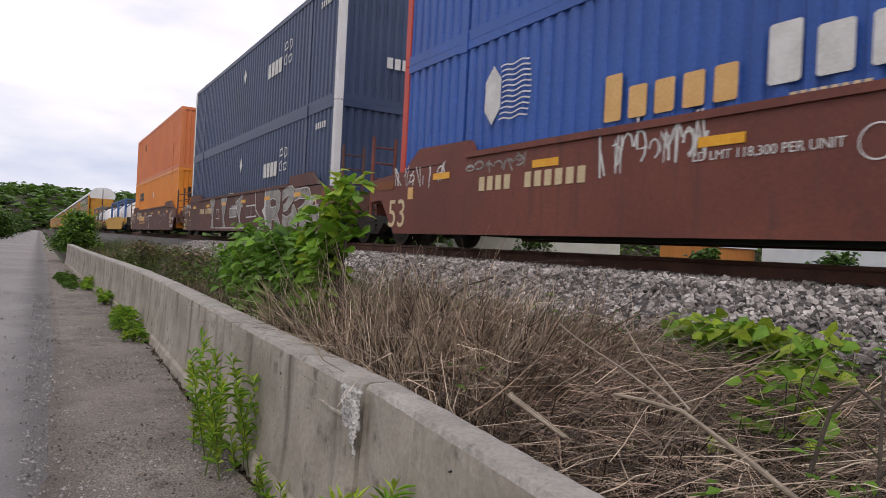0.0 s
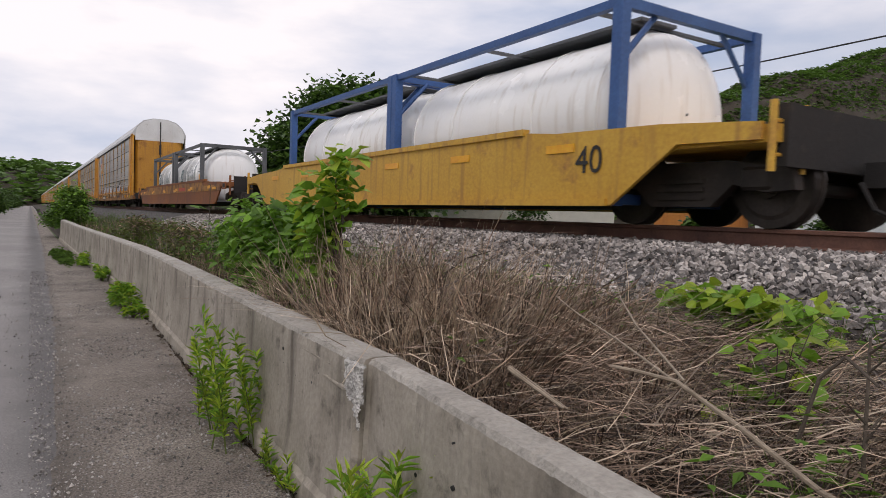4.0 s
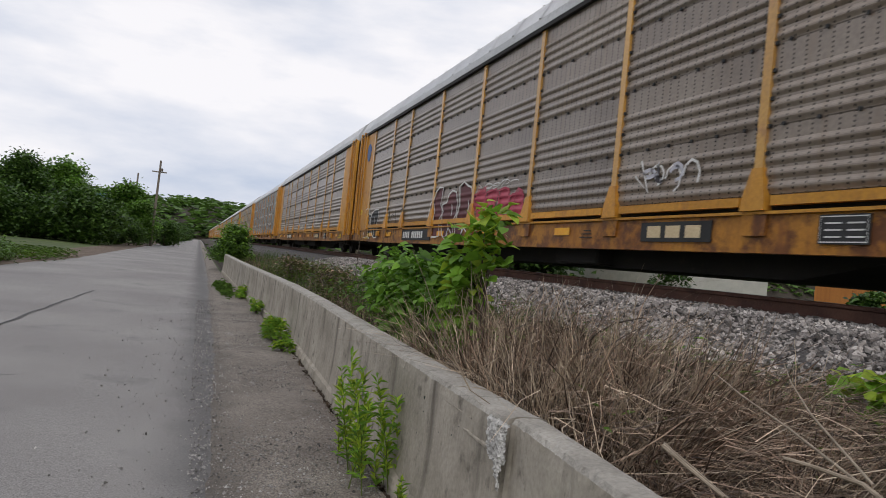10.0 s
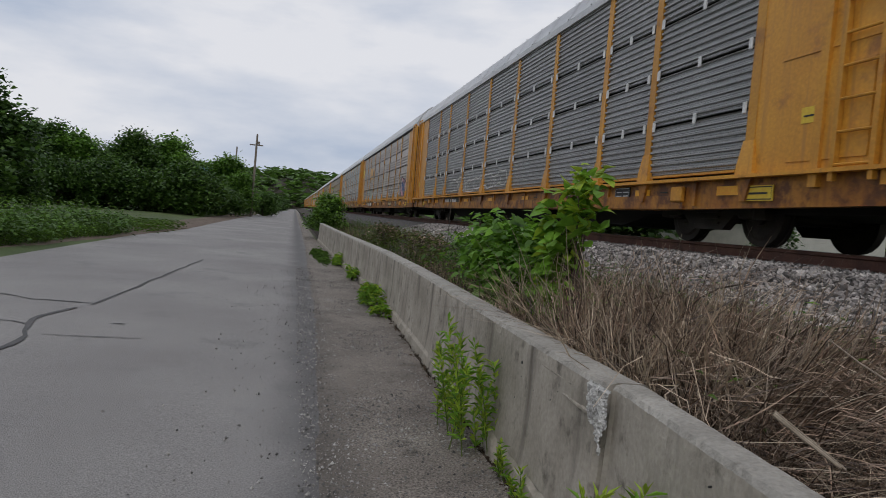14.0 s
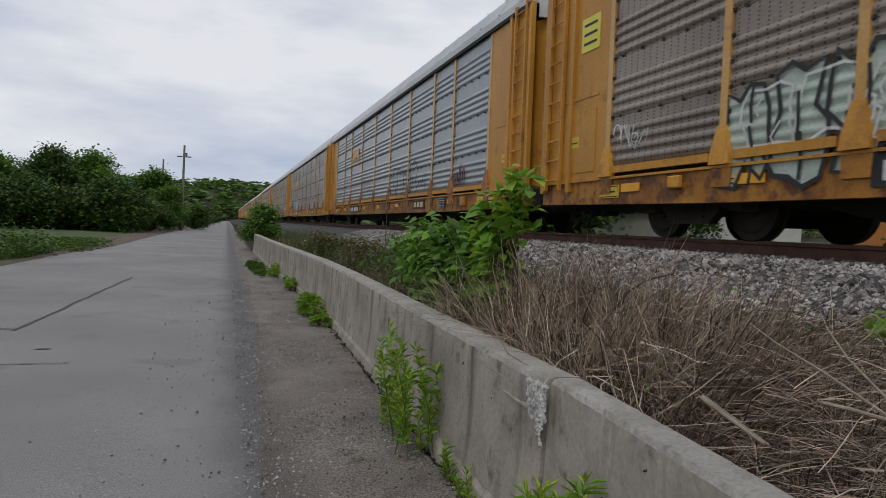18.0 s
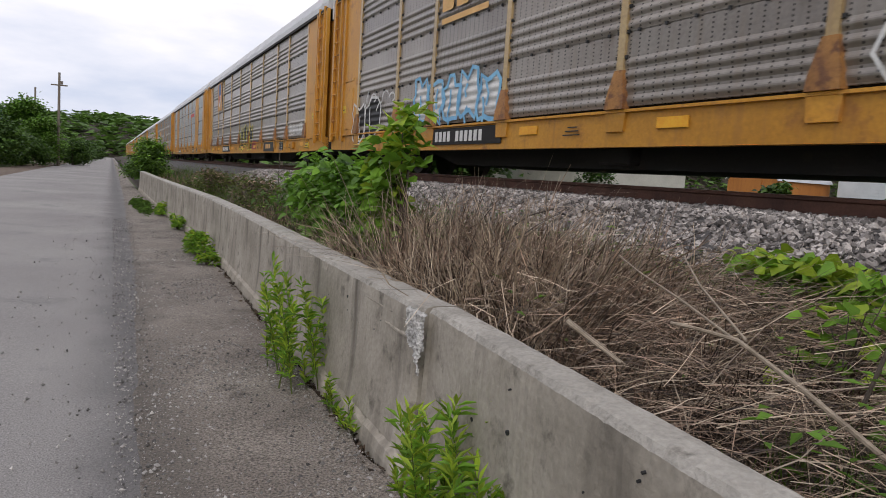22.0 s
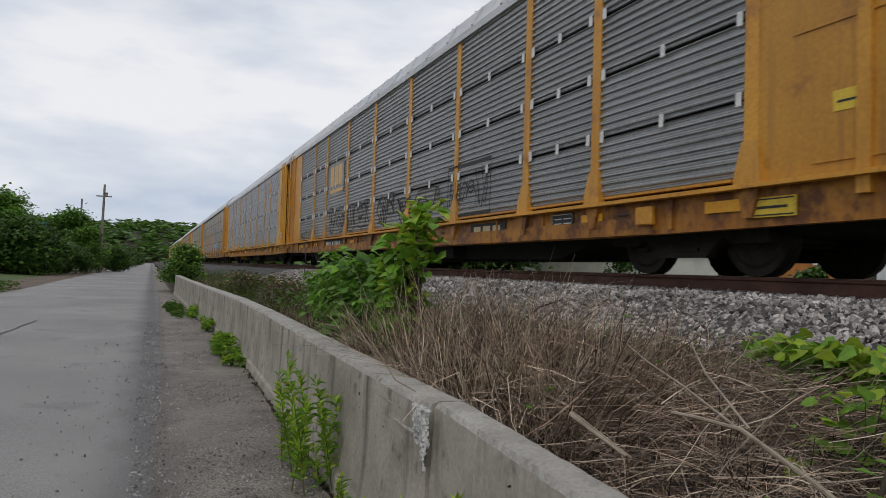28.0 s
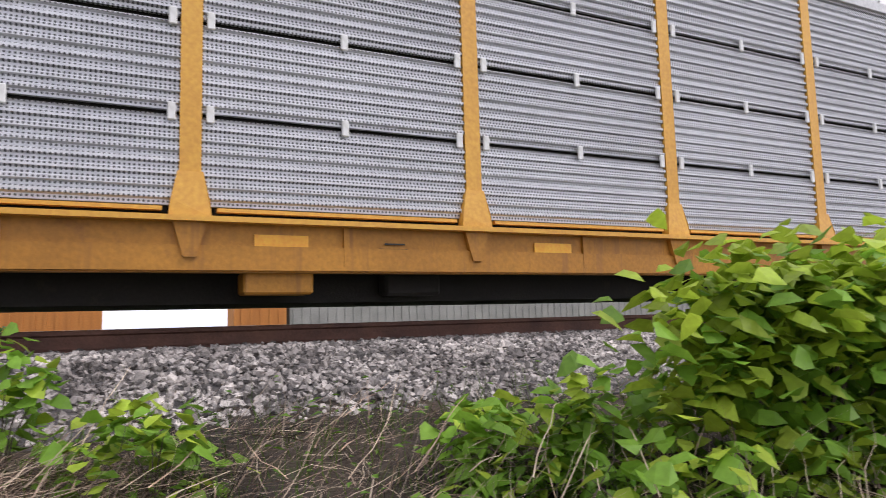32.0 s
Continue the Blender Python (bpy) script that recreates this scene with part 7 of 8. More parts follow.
def make_near_plants():
    tall_weed((wall_x(4.3) - 0.14, 4.3, 0.02), 0.74, 16, 0.36, 1, 0.09, 0.17)
    tall_weed((wall_x(3.72) - 0.11, 3.72, 0.02), 0.3, 3, 0.06, 2, 0.06)
    tall_weed((wall_x(2.08) - 0.11, 2.08, 0.02), 0.58, 20, 0.30, 3, 0.095)
    tall_weed((wall_x(3.4) - 0.10, 3.4, 0.02), 0.14, 5, 0.06, 4)
    tall_weed((wall_x(1.65) - 0.1, 1.65, 0.02), 0.34, 5, 0.12, 16, 0.09)
    shrub((1.12, 10.3, 0.03), (0.22, 0.42, 0.34), 900, 0.09, 0.02, 5, "low green grassy weed clump against the barrier", clumps=14, name="weed_clump")
    shrub((1.16, 9.3, 0.03), (0.14, 0.2, 0.16), 250, 0.08, 0.02, 6, "small green weed clump against the barrier", clumps=8, name="weed_clump")
    shrub((1.18, 14.0, 0.03), (0.15, 0.4, 0.3), 350, 0.09, 0.025, 7, "small green weed clump against the barrier", clumps=8, name="weed_clump")
    shrub((0.75, 20.5, 0.02), (0.22, 3.2, 0.14), 1500, 0.16, 0.012, 8, "low grassy weeds on the road shoulder", clumps=20, name="weed_clump", mats=("leaf_mid", "grass"))
    shrub((1.10, 17.5, 0.02), (0.12, 0.8, 0.25), 400, 0.1, 0.02, 9, "small green weed clump against the barrier", clumps=10, name="weed_clump")
    # the large shrub behind the barrier
    shrub((2.0, 6.3, 0.45), (0.52, 1.15, 0.92), 5200, 0.12, 0.055, 11, "bushy green shrub with broad leaves behind the barrier", mats=("leaf_fresh", "leaf"), clumps=42)
    shrub((2.05, 5.0, 0.6), (0.34, 0.42, 1.12), 700, 0.135, 0.085, 15, "bright yellow-green sapling with broad leaves beside a shrub", mats=("leaf", "leaf_yellow"), clumps=22, name="sapling")
    shrub((1.5, 32.5, 0.4), (0.98, 1.5, 1.55), 4600, 0.17, 0.075, 12, "large dark green bush growing at the end of the barrier", mats=("leaf_mid", "leaf"), clumps=60)
    shrub((2.3, 12.5, 0.5), (0.6, 2.0, 0.62), 1500, 0.085, 0.026, 18, "low olive scrub and weeds behind the barrier", mats=("leaf_olive", "straw"), clumps=34)
    shrub((2.2, 17.5, 0.5), (0.6, 2.4, 0.62), 1500, 0.10, 0.03, 19, "low olive scrub and weeds behind the barrier", mats=("leaf_olive", "straw"), clumps=34)
    # larger share of yellow leaves: young growth plus top light painted in
    shrub((2.05, -3.15, 0.45), (0.75, 1.75, 1.12), 3600, 0.145, 0.09, 13, "bushy bright green shrub with broad leaves beside the track", mats=("leaf", "leaf_yellow"), clumps=34, young=0.4)
    shrub((2.5, -1.75, 0.5), (0.45, 0.6, 0.62), 650, 0.12, 0.075, 17, "low yellow-green leafy shrub beside the track", clumps=14)
    shrub((2.6, 9.5, 0.5), (0.7, 1.2, 0.75), 1500, 0.10, 0.035, 14, "low dark green scrub among dry grass", mats=("leaf_mid", "leaf"), clumps=22)
    # vine leaves
    for i, (x, y, z, sx, sy, sz, n) in enumerate(((3.5, 2.62, 0.76, 0.34, 0.66, 0.28, 460), (2.55, 1.75, 0.5, 0.3, 0.28, 0.56, 80),
                                                  (3.3, 0.55, 0.72, 0.34, 0.34, 0.62, 150), (2.9, -0.05, 0.6, 0.45, 0.45, 0.5, 190))):
        shrub((x, y, z), (sx, sy, sz), n, 0.08 if i == 1 else 0.092, 0.066 if i == 1 else 0.08, 20 + i, "sprawling vine with broad pale green leaves over dry grass", clumps=12, name="vine_patch", stem=0.4,
              mats=("leaf", "leaf_yellow"), group="vine patches beside the track")
    # thin bare stems standing in the grass
    rs = np.random.RandomState(31)
    for x, y, h in ((1.9, 4.6, 0.75), (2.3, 10.5, 1.25), (3.0, 0.9, 0.8), (2.1, 1.2, 0.6)):
        p = empty("dead_weed_stem", "thin dark dead weed stem standing in dry grass", "weed", "dead stems", (x, y, ground_height(x)))
        bm = B()
        rod(bm, (0, 0, -0.05), (0.03, 0.02, h), 0.008, 0.004, 6)
        for k in range(5):
            z = h * rs.uniform(0.4, 1)
            rod(bm, (0.03 * z / h, 0.02 * z / h, z), (rs.uniform(-0.1, 0.1), rs.uniform(-0.1, 0.1), z + 0.08), 0.004, 0.002, 5)
        part("stem", bm, "bark", p)
    # fallen sticks
    def stick(points, r, mat, label):
        bm = B()
        for k, (p, q) in enumerate(zip(points, points[1:])):
            rod(bm, p, q, r * (1 - 0.6 * k / len(points)), r * (1 - 0.6 * (k + 1) / len(points)), 7)
        tagged(part("fallen_stick", bm, mat), label, "stick", "fallen sticks")
    pale = "bleached dead branch lying in dry grass"
    stick([(1.93, 0.75, 0.60), (1.83, 1.17, 0.72), (1.78, 1.38, 0.84), (1.74, 1.58, 0.935), (1.66, 1.68, 0.955), (1.62, 1.74, 0.96)], 0.010, "straw_wood", pale)
    stick([(1.74, 1.58, 0.93), (1.92, 2.0, 0.98), (2.05, 2.35, 1.02), (2.16, 2.62, 1.06)], 0.005, "straw_wood", "thin pale twig of a dead branch")
    stick([(1.75, 1.56, 0.94), (2.0, 1.98, 1.03), (2.2, 2.25, 1.09), (2.45, 2.52, 1.13)], 0.0045, "straw_wood", "thin pale twig of a dead branch")
    stick([(1.53, 2.15, 0.875), (1.58, 2.06, 0.82), (1.63, 1.96, 0.765)], 0.009, "straw_wood", "short bleached stick leaning on the barrier")
    stick([(1.55, 2.17, 0.875), (1.61, 2.06, 0.81), (1.66, 1.97, 0.755)], 0.007, "straw_wood", "short bleached stick leaning on the barrier")
    stick([(2.15, 3.75, 0.95), (2.2, 3.62, 1.10), (2.2, 3.45, 1.18), (2.22, 3.24, 1.235)], 0.007, "bark", "thin dark arching dead twig in dry grass")
    stick([(2.18, 3.72, 0.98), (2.2, 3.9, 1.08), (2.2, 4.09, 1.10)], 0.006, "bark", "thin dark arching dead twig in dry grass")
    stick([(2.0, 1.35, 0.75), (2.02, 1.3, 0.98), (2.0, 1.22, 1.06), (1.98, 1.12, 1.0)], 0.007, "bark", "thin dark arching dead twig in dry grass")


def strands(rs, base, way, length, sag, width, wander=0.035, segs=5):
    """Long thin stalks: each leaves base along way, wanders a little and sags under its weight."""
    n = len(base)
    s = np.linspace(0, 1, segs + 1)[None, :, None]
    L = length[:, None, None]
    bend = np.cumsum(rs.normal(0, wander, (n, segs + 1, 3)), 1) * L * s
    p = base[:, None, :] + way[:, None, :] * L * s + bend
    p[:, :, 2] -= (sag[:, None] * length[:, None] * s[:, :, 0] ** 2.2)
    az = rs.uniform(0, np.pi, n)
    side = np.stack((np.cos(az), np.sin(az), rs.uniform(-0.5, 0.5, n)), 1) * (width * rs.uniform(0.5, 1.5, n))[:, None] / 2
    taper = (1 - 0.75 * np.linspace(0, 1, segs + 1) ** 2)[None, :, None]
    back = np.array([wall_back(y) + 0.015 for y in p[:, :, 1].ravel()]).reshape(n, segs + 1)
    low = np.interp(p[:, :, 0], (1.5, 2.4, 3.3, 3.9), (0.44, 0.57, 0.72, 0.81))
    p[:, :, 0] = np.where(p[:, :, 2] < 0.85, np.maximum(p[:, :, 0], back), p[:, :, 0])
    p[:, :, 2] = np.maximum(p[:, :, 2], low)
    v = np.stack((p - side[:, None, :] * taper, p + side[:, None, :] * taper), 2).reshape(-1, 3)
    k = (np.arange(n) * (segs + 1) * 2)[:, None] + (np.arange(segs) * 2)[None, :]
    k = k.ravel()
    return v, np.stack((k, k + 1, k + 3, k + 2), 1)


def make_dry_grass():
    rs = np.random.RandomState(40)

    def mass(x, y):
        """How high the dead growth stands over the earth."""
        return np.interp(y, (-8, 0, 1.3, 2.2, 2.7, 3.1, 4.6, 5.6, 7, 40), (0.26, 0.30, 0.32, 0.40, 0.52, 0.78, 0.72, 0.60, 0.38, 0.36)) * np.interp(x, (1.4, 1.75, 2.5, 3.1, 3.8), (0.75, 1.0, 0.95, 0.55, 0.3))

    def footing(n, x0, x1, y0, y1, clump=0):
        if clump:
            m = max(n // clump, 1)
            cx, cy = rs.uniform(0, 1, m), rs.uniform(y0, y1, m)
            pick = rs.randint(0, m, n)
            fx, y = np.clip(cx[pick] + rs.normal(0, 0.04, n), 0, 1), cy[pick] + rs.normal(0, 0.06, n)
        else:
            fx, y, pick = rs.uniform(0, 1, n), rs.uniform(y0, y1, n), None
        left = np.array([wall_back(a) + 0.03 for a in y]) if x0 is None else np.full(n, x0)
        x = left + (x1 - left) * fx
        z = np.interp(x, (1.4, 1.5, 2.4, 3.3, 3.9), (0.42, 0.42, 0.55, 0.70, 0.79))
        return x, y, z, pick

    def standing(n, x0, x1, y0, y1, clump=14, lean=0.22, toward=(-0.12, -0.28), tall=1.0, width=0.005, sag=0.45):
        """Tufts that rise and bow over towards one side."""
        x, y, z, pick = footing(n, x0, x1, y0, y1, clump)
        tuft = rs.normal(0, lean, (n // clump + 1, 2))[pick % (n // clump + 1)]
        h = mass(x, y) * tall * rs.uniform(0.45, 1.2, n)
        way = np.stack((tuft[:, 0] + rs.normal(0, 0.09, n) + toward[0], tuft[:, 1] + rs.normal(0, 0.09, n) + toward[1], np.ones(n)), 1)
        sagged = np.abs(rs.normal(0, sag, n // clump + 1))[pick % (n // clump + 1)] * rs.uniform(0.6, 1.3, n)
        return strands(rs, np.stack((x, y, z - 0.02), 1), way, h * (1 + 0.45 * sagged), sagged, width)

    def matted(n, x0, x1, y0, y1, length=0.45, width=0.005, lift=1.0, toward=-0.9):
        """Stalks that lie across one another at every height, most of them combed one way."""
        x, y, z, pick = footing(n, x0, x1, y0, y1)
        az = np.where(rs.uniform(0, 1, n) < 0.78, toward + rs.normal(0, 0.36, n), rs.uniform(0, 2 * np.pi, n))
        el = rs.normal(0.12, 0.28, n)
        way = np.stack((np.cos(az) * np.cos(el), np.sin(az) * np.cos(el), np.sin(el)), 1)
        L = length * rs.uniform(0.45, 1.5, n)
        base = np.stack((x, y, z + mass(x, y) * lift * rs.uniform(0.05, 1.0, n)), 1)
        base[:, :2] -= way[:, :2] * L[:, None] * 0.4
        base[:, 0] = np.maximum(base[:, 0], np.array([wall_back(a) + 0.03 for a in base[:, 1]]))
        return strands(rs, base, way, L, np.abs(rs.normal(0.1, 0.2, n)), width, 0.04)

    # near-black stalks paint the shaded depth between the straw
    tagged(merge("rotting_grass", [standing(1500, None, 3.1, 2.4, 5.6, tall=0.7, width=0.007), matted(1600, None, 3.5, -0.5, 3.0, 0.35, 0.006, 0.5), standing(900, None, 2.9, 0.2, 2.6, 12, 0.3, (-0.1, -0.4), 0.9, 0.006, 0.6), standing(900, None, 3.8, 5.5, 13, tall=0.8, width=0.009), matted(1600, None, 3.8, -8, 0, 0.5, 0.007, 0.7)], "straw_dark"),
           "dark stalks deep in the dry grass, shade put into their colour", "dry grass", kind="stuff")
    tagged(merge("dry_grass", [standing(3700, None, 3.0, 2.6, 5.6, 24, 0.34, width=0.0068, sag=0.6), standing(2200, None, 3.0, 0.2, 2.8, 20, 0.4, (-0.1, -0.45), 1.0, 0.005, 0.75), matted(3600, None, 3.5, 0.0, 3.0, 0.38, 0.0046, 0.95),
                               matted(900, None, 2.9, 2.9, 5.4, 0.3, 0.004, 1.05), standing(2600, None, 3.8, 5.5, 13, 20, width=0.006), standing(1500, None, 3.9, 13, 40, 20, width=0.012), standing(1500, None, 3.9, -8, 0.2, 16, width=0.005), matted(2600, None, 3.9, -8, 0.2, 0.45, 0.005)], "straw"),
           "tangled brown dry grass and dead stalks behind the barrier", "dry grass", kind="stuff")
    # bleached stalks, massed on the mound to paint in its sunlit top
    tagged(merge("pale_dry_grass", [standing(3000, None, 3.0, 2.7, 5.6, 14, 0.34, tall=1.08, width=0.0065, sag=0.6), standing(900, None, 2.8, 0.4, 2.9, 5, 0.4, (-0.05, -0.6), 1.05, 0.0045, 0.7), matted(1500, None, 3.5, 0.1, 3.1, 0.4, 0.0042, 1.02),
                                    matted(1700, None, 3.8, -7, 0.1, 0.5, 0.005, 1.1), standing(400, None, 3.8, 5.5, 13, 8, width=0.006)], "straw_pale"),
           "pale bleached dry stalks lying over one another, partly standing in for sunlit tops", "dry grass", kind="stuff")
    tagged(merge("dead_twigs", [standing(110, None, 2.8, 2.9, 5.2, 3, 0.5, (0, 0), 1.15, 0.008, 0.5), matted(120, None, 3.0, 0.5, 5.0, 0.4, 0.007, 1.05, 0.5)], "twig"), "thin dark dead twigs among the straw", "twigs", kind="stuff")

    def blades(n, x0, x1, y0, y1, h0, h1):
        x, y = rs.uniform(x0, x1, n), rs.uniform(y0, y1, n)
        z = np.array([ground_height(a) for a in x]) - 0.03
        h, az = rs.uniform(h0, h1, n), rs.uniform(0, 2 * np.pi, n)
        base = np.stack((x, y, z), 1)
        return stalks(rs, base, base + np.stack((np.cos(az) * h * 0.4, np.sin(az) * h * 0.4, h), 1), 0.006, 0.15)
    tagged(merge("green_undergrowth", [blades(1300, 2.7, 3.95, 1.0, 9, 0.12, 0.33), blades(2500, 1.6, 3.9, 6.3, 40, 0.25, 0.6), blades(2200, 1.6, 3.95, -8, 1.0, 0.15, 0.4), blades(500, 1.55, 2.2, 0.4, 1.5, 0.1, 0.3)], "grass"),
           "thin green grass and weeds among dead stalks", "grass", kind="stuff")
    pts = []
    for n, x0, x1, y0, y1, up in ((700, 1.6, 3.9, -7, 0.8, 0.32), (500, 2.9, 4.0, 0.5, 9, 0.28), (1600, 1.7, 3.9, 7, 26, 0.32), (230, 1.56, 2.3, 0.3, 1.4, 0.40), (60, 1.6, 3.0, 1.5, 5, 0.5)):
        x = rs.uniform(x0, x1, n)
        pts.append(np.stack((x, rs.uniform(y0, y1, n), np.array([ground_height(a) for a in x]) + rs.uniform(0.02, up, n)), 1))
    tagged(merge("weed_leaves", [leaves(rs, np.concatenate(pts), 0.065, 0.026, 0.5)], "leaf_fresh"), "small green weed leaves among dead stalks", "weeds", kind="stuff")


def make_field():
    rs = np.random.RandomState(50)
    n = 56000
    x = -5.2 - 22 * rs.uniform(0, 1, n) ** 1.7
    y = 1.5 + 27 * rs.uniform(0, 1, n)

    def front(a):
        return np.interp(a, (-12, 5, 7.7, 13, 21, 33), (-5.0, -5.2, -5.75, -6.4, -5.7, -4.9)) - 0.22 - 0.1 * np.sin(a * 1.3)
    keep = (x < front(y)) & (y < 26 + (x + 5.5) * 0.12)
    x, y = x[keep], y[keep]
    n = len(x)
    h = rs.uniform(0.45, 1.0, n) * np.clip((front(y) + 0.5 - x) / 1.2, 0.45, 1.12) * (0.85 + 0.3 * np.sin(x * 0.9 + y * 0.5) * np.sin(y * 0.31))
    az = rs.uniform(0, 2 * np.pi, n)
    base = np.stack((x, y, np.full(n, 0.0)), 1)
    tip = base + np.stack((np.cos(az) * h * 0.5, np.sin(az) * h * 0.5, h), 1)
    tagged(merge("tall_grass", [stalks(rs, base, tip, 0.013, 0.16)], "grass"), "lush tall green grass field beside the road", "grass", kind="stuff")
    m = 15000
    x2 = -5.55 - 14 * rs.uniform(0, 1, m) ** 1.6
    y2 = rs.uniform(2, 27, m)
    x2 = np.minimum(x2, front(y2) - 0.05)
    pts = np.stack((x2, y2, rs.uniform(0.05, 0.95, m) * np.clip((front(y2) + 0.4 - x2) / 1.2, 0.45, 1.1)), 1)
    # broad-leaved clumps along the front of the field
    cy = rs.uniform(3, 26, 110)
    hubs = np.stack((front(cy) - np.abs(rs.normal(0, 1.0, 110)) - 0.1, cy, rs.uniform(0.2, 0.6, 110)), 1)
    clumps = np.repeat(hubs, 75, 0) + rs.normal(0, 1, (8250, 3)) * np.array([0.28, 0.38, 0.2])
    clumps[:, 2] = np.abs(clumps[:, 2])
    tagged(merge("broad_weeds", [leaves(rs, clumps, 0.15, 0.07, 0.3, 0.2, True, 0.8)], "leaf_mid"), "clumps of broad-leaved weeds along the field edge", "weeds", kind="stuff")
    tagged(merge("field_weeds", [leaves(rs, pts[:9000], 0.12, 0.035, 0.3, 0.15, False, 0.6, 0.4)], "leaf_mid"), "leafy green weeds in the grass field", "weeds", kind="stuff")
    spots = np.stack((-7 - 12 * rs.uniform(0, 1, 60), rs.uniform(4, 26, 60), np.full(60, 0.75)), 1)
    tops = np.repeat(spots, 70, 0) + rs.normal(0, 1, (4200, 3)) * np.array([0.45, 0.45, 0.22])
    tagged(merge("weed_tops", [leaves(rs, np.concatenate((pts[9000:], tops)), 0.10, 0.04, 0.5)], "leaf"), "light green tops of tall weeds in the field", "weeds", kind="stuff")
    # the mown island at the side road and its weeds
    pts = np.stack((rs.uniform(-9, -4.9, 2200), 27 + rs.uniform(0, 6, 2200), rs.uniform(0.02, 0.4, 2200)), 1)
    tagged(merge("grass_island", [leaves(rs, pts, 0.22, 0.05, 0.5)], "grass"), "low green weeds at the corner of the side road", "weeds", kind="stuff")
    bm = B()
    bmesh.ops.create_icosphere(bm, subdivisions=3, radius=1.0)
    for v in bm.verts:
        k = 1 + 0.12 * noise.noise(v.co * 2.2)
        v.co = Vector((v.co.x * 2.6 * k, v.co.y * 2.0 * k, max(v.co.z, -0.1) * 1.5 * k))
    ob = part("gravel_heap", bm, "gravel_heap")
    ob.location = (-17.0, 33.5, 0.05)
    tagged(ob, "heap of grey gravel at the edge of the field", "gravel heap")


def tree(seed, height, radius, leaf_count, leaf_len, mats, sparse=False, trunk_r=0.18):
    """A tapered trunk with limbs, and a crown of many small leaves in uneven clumps."""
    rs = np.random.RandomState(seed)
    t = empty("tree", "", "tree")
    bm = B()
    top = height * (0.9 if sparse else 0.75)
    last, lr = Vector((0, 0, -0.2)), trunk_r
    joints = []
    for i in range(1, 6):
        p = Vector((rs.uniform(-0.2, 0.2), rs.uniform(-0.2, 0.2), top * i / 5))
        r = trunk_r * (1 - i / 6)
        rod(bm, last, p, lr, r, 8, False)
        joints.append((p, r))
        last, lr = p, r
    hubs = []
    clumps = 120 if sparse else 52
    for i in range(clumps):
        q = rs.uniform(0.16 if not sparse else 0.3, 1.0)
        prof = math.sin(math.pi * min(0.18 + q * 0.80, 1)) ** 0.6
        a = rs.uniform(0, 2 * np.pi)
        r = radius * prof * math.sqrt(rs.uniform(0.1, 1))
        hubs.append(Vector((r * math.cos(a), r * math.sin(a), height * q)))
        if i < (70 if sparse else 22):
            j = joints[min(int(q * 4.2), 4)]
            rod(bm, j[0], hubs[-1], max(j[1] * 0.5, 0.025), 0.012, 5, False)
    part("trunk", bm, "bark", t)
    cs = [[], []]
    spread = radius * (0.085 if sparse else 0.18)
    for i in range(leaf_count):
        h = hubs[rs.randint(len(hubs))]
        p = np.array(h) + rs.normal(0, 1, 3) * spread * np.array([1, 1, 0.75])
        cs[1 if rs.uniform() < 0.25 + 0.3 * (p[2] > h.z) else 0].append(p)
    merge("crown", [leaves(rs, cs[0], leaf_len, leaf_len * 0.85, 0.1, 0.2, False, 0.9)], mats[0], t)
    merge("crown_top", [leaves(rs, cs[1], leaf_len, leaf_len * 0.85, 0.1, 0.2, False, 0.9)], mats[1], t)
    return t


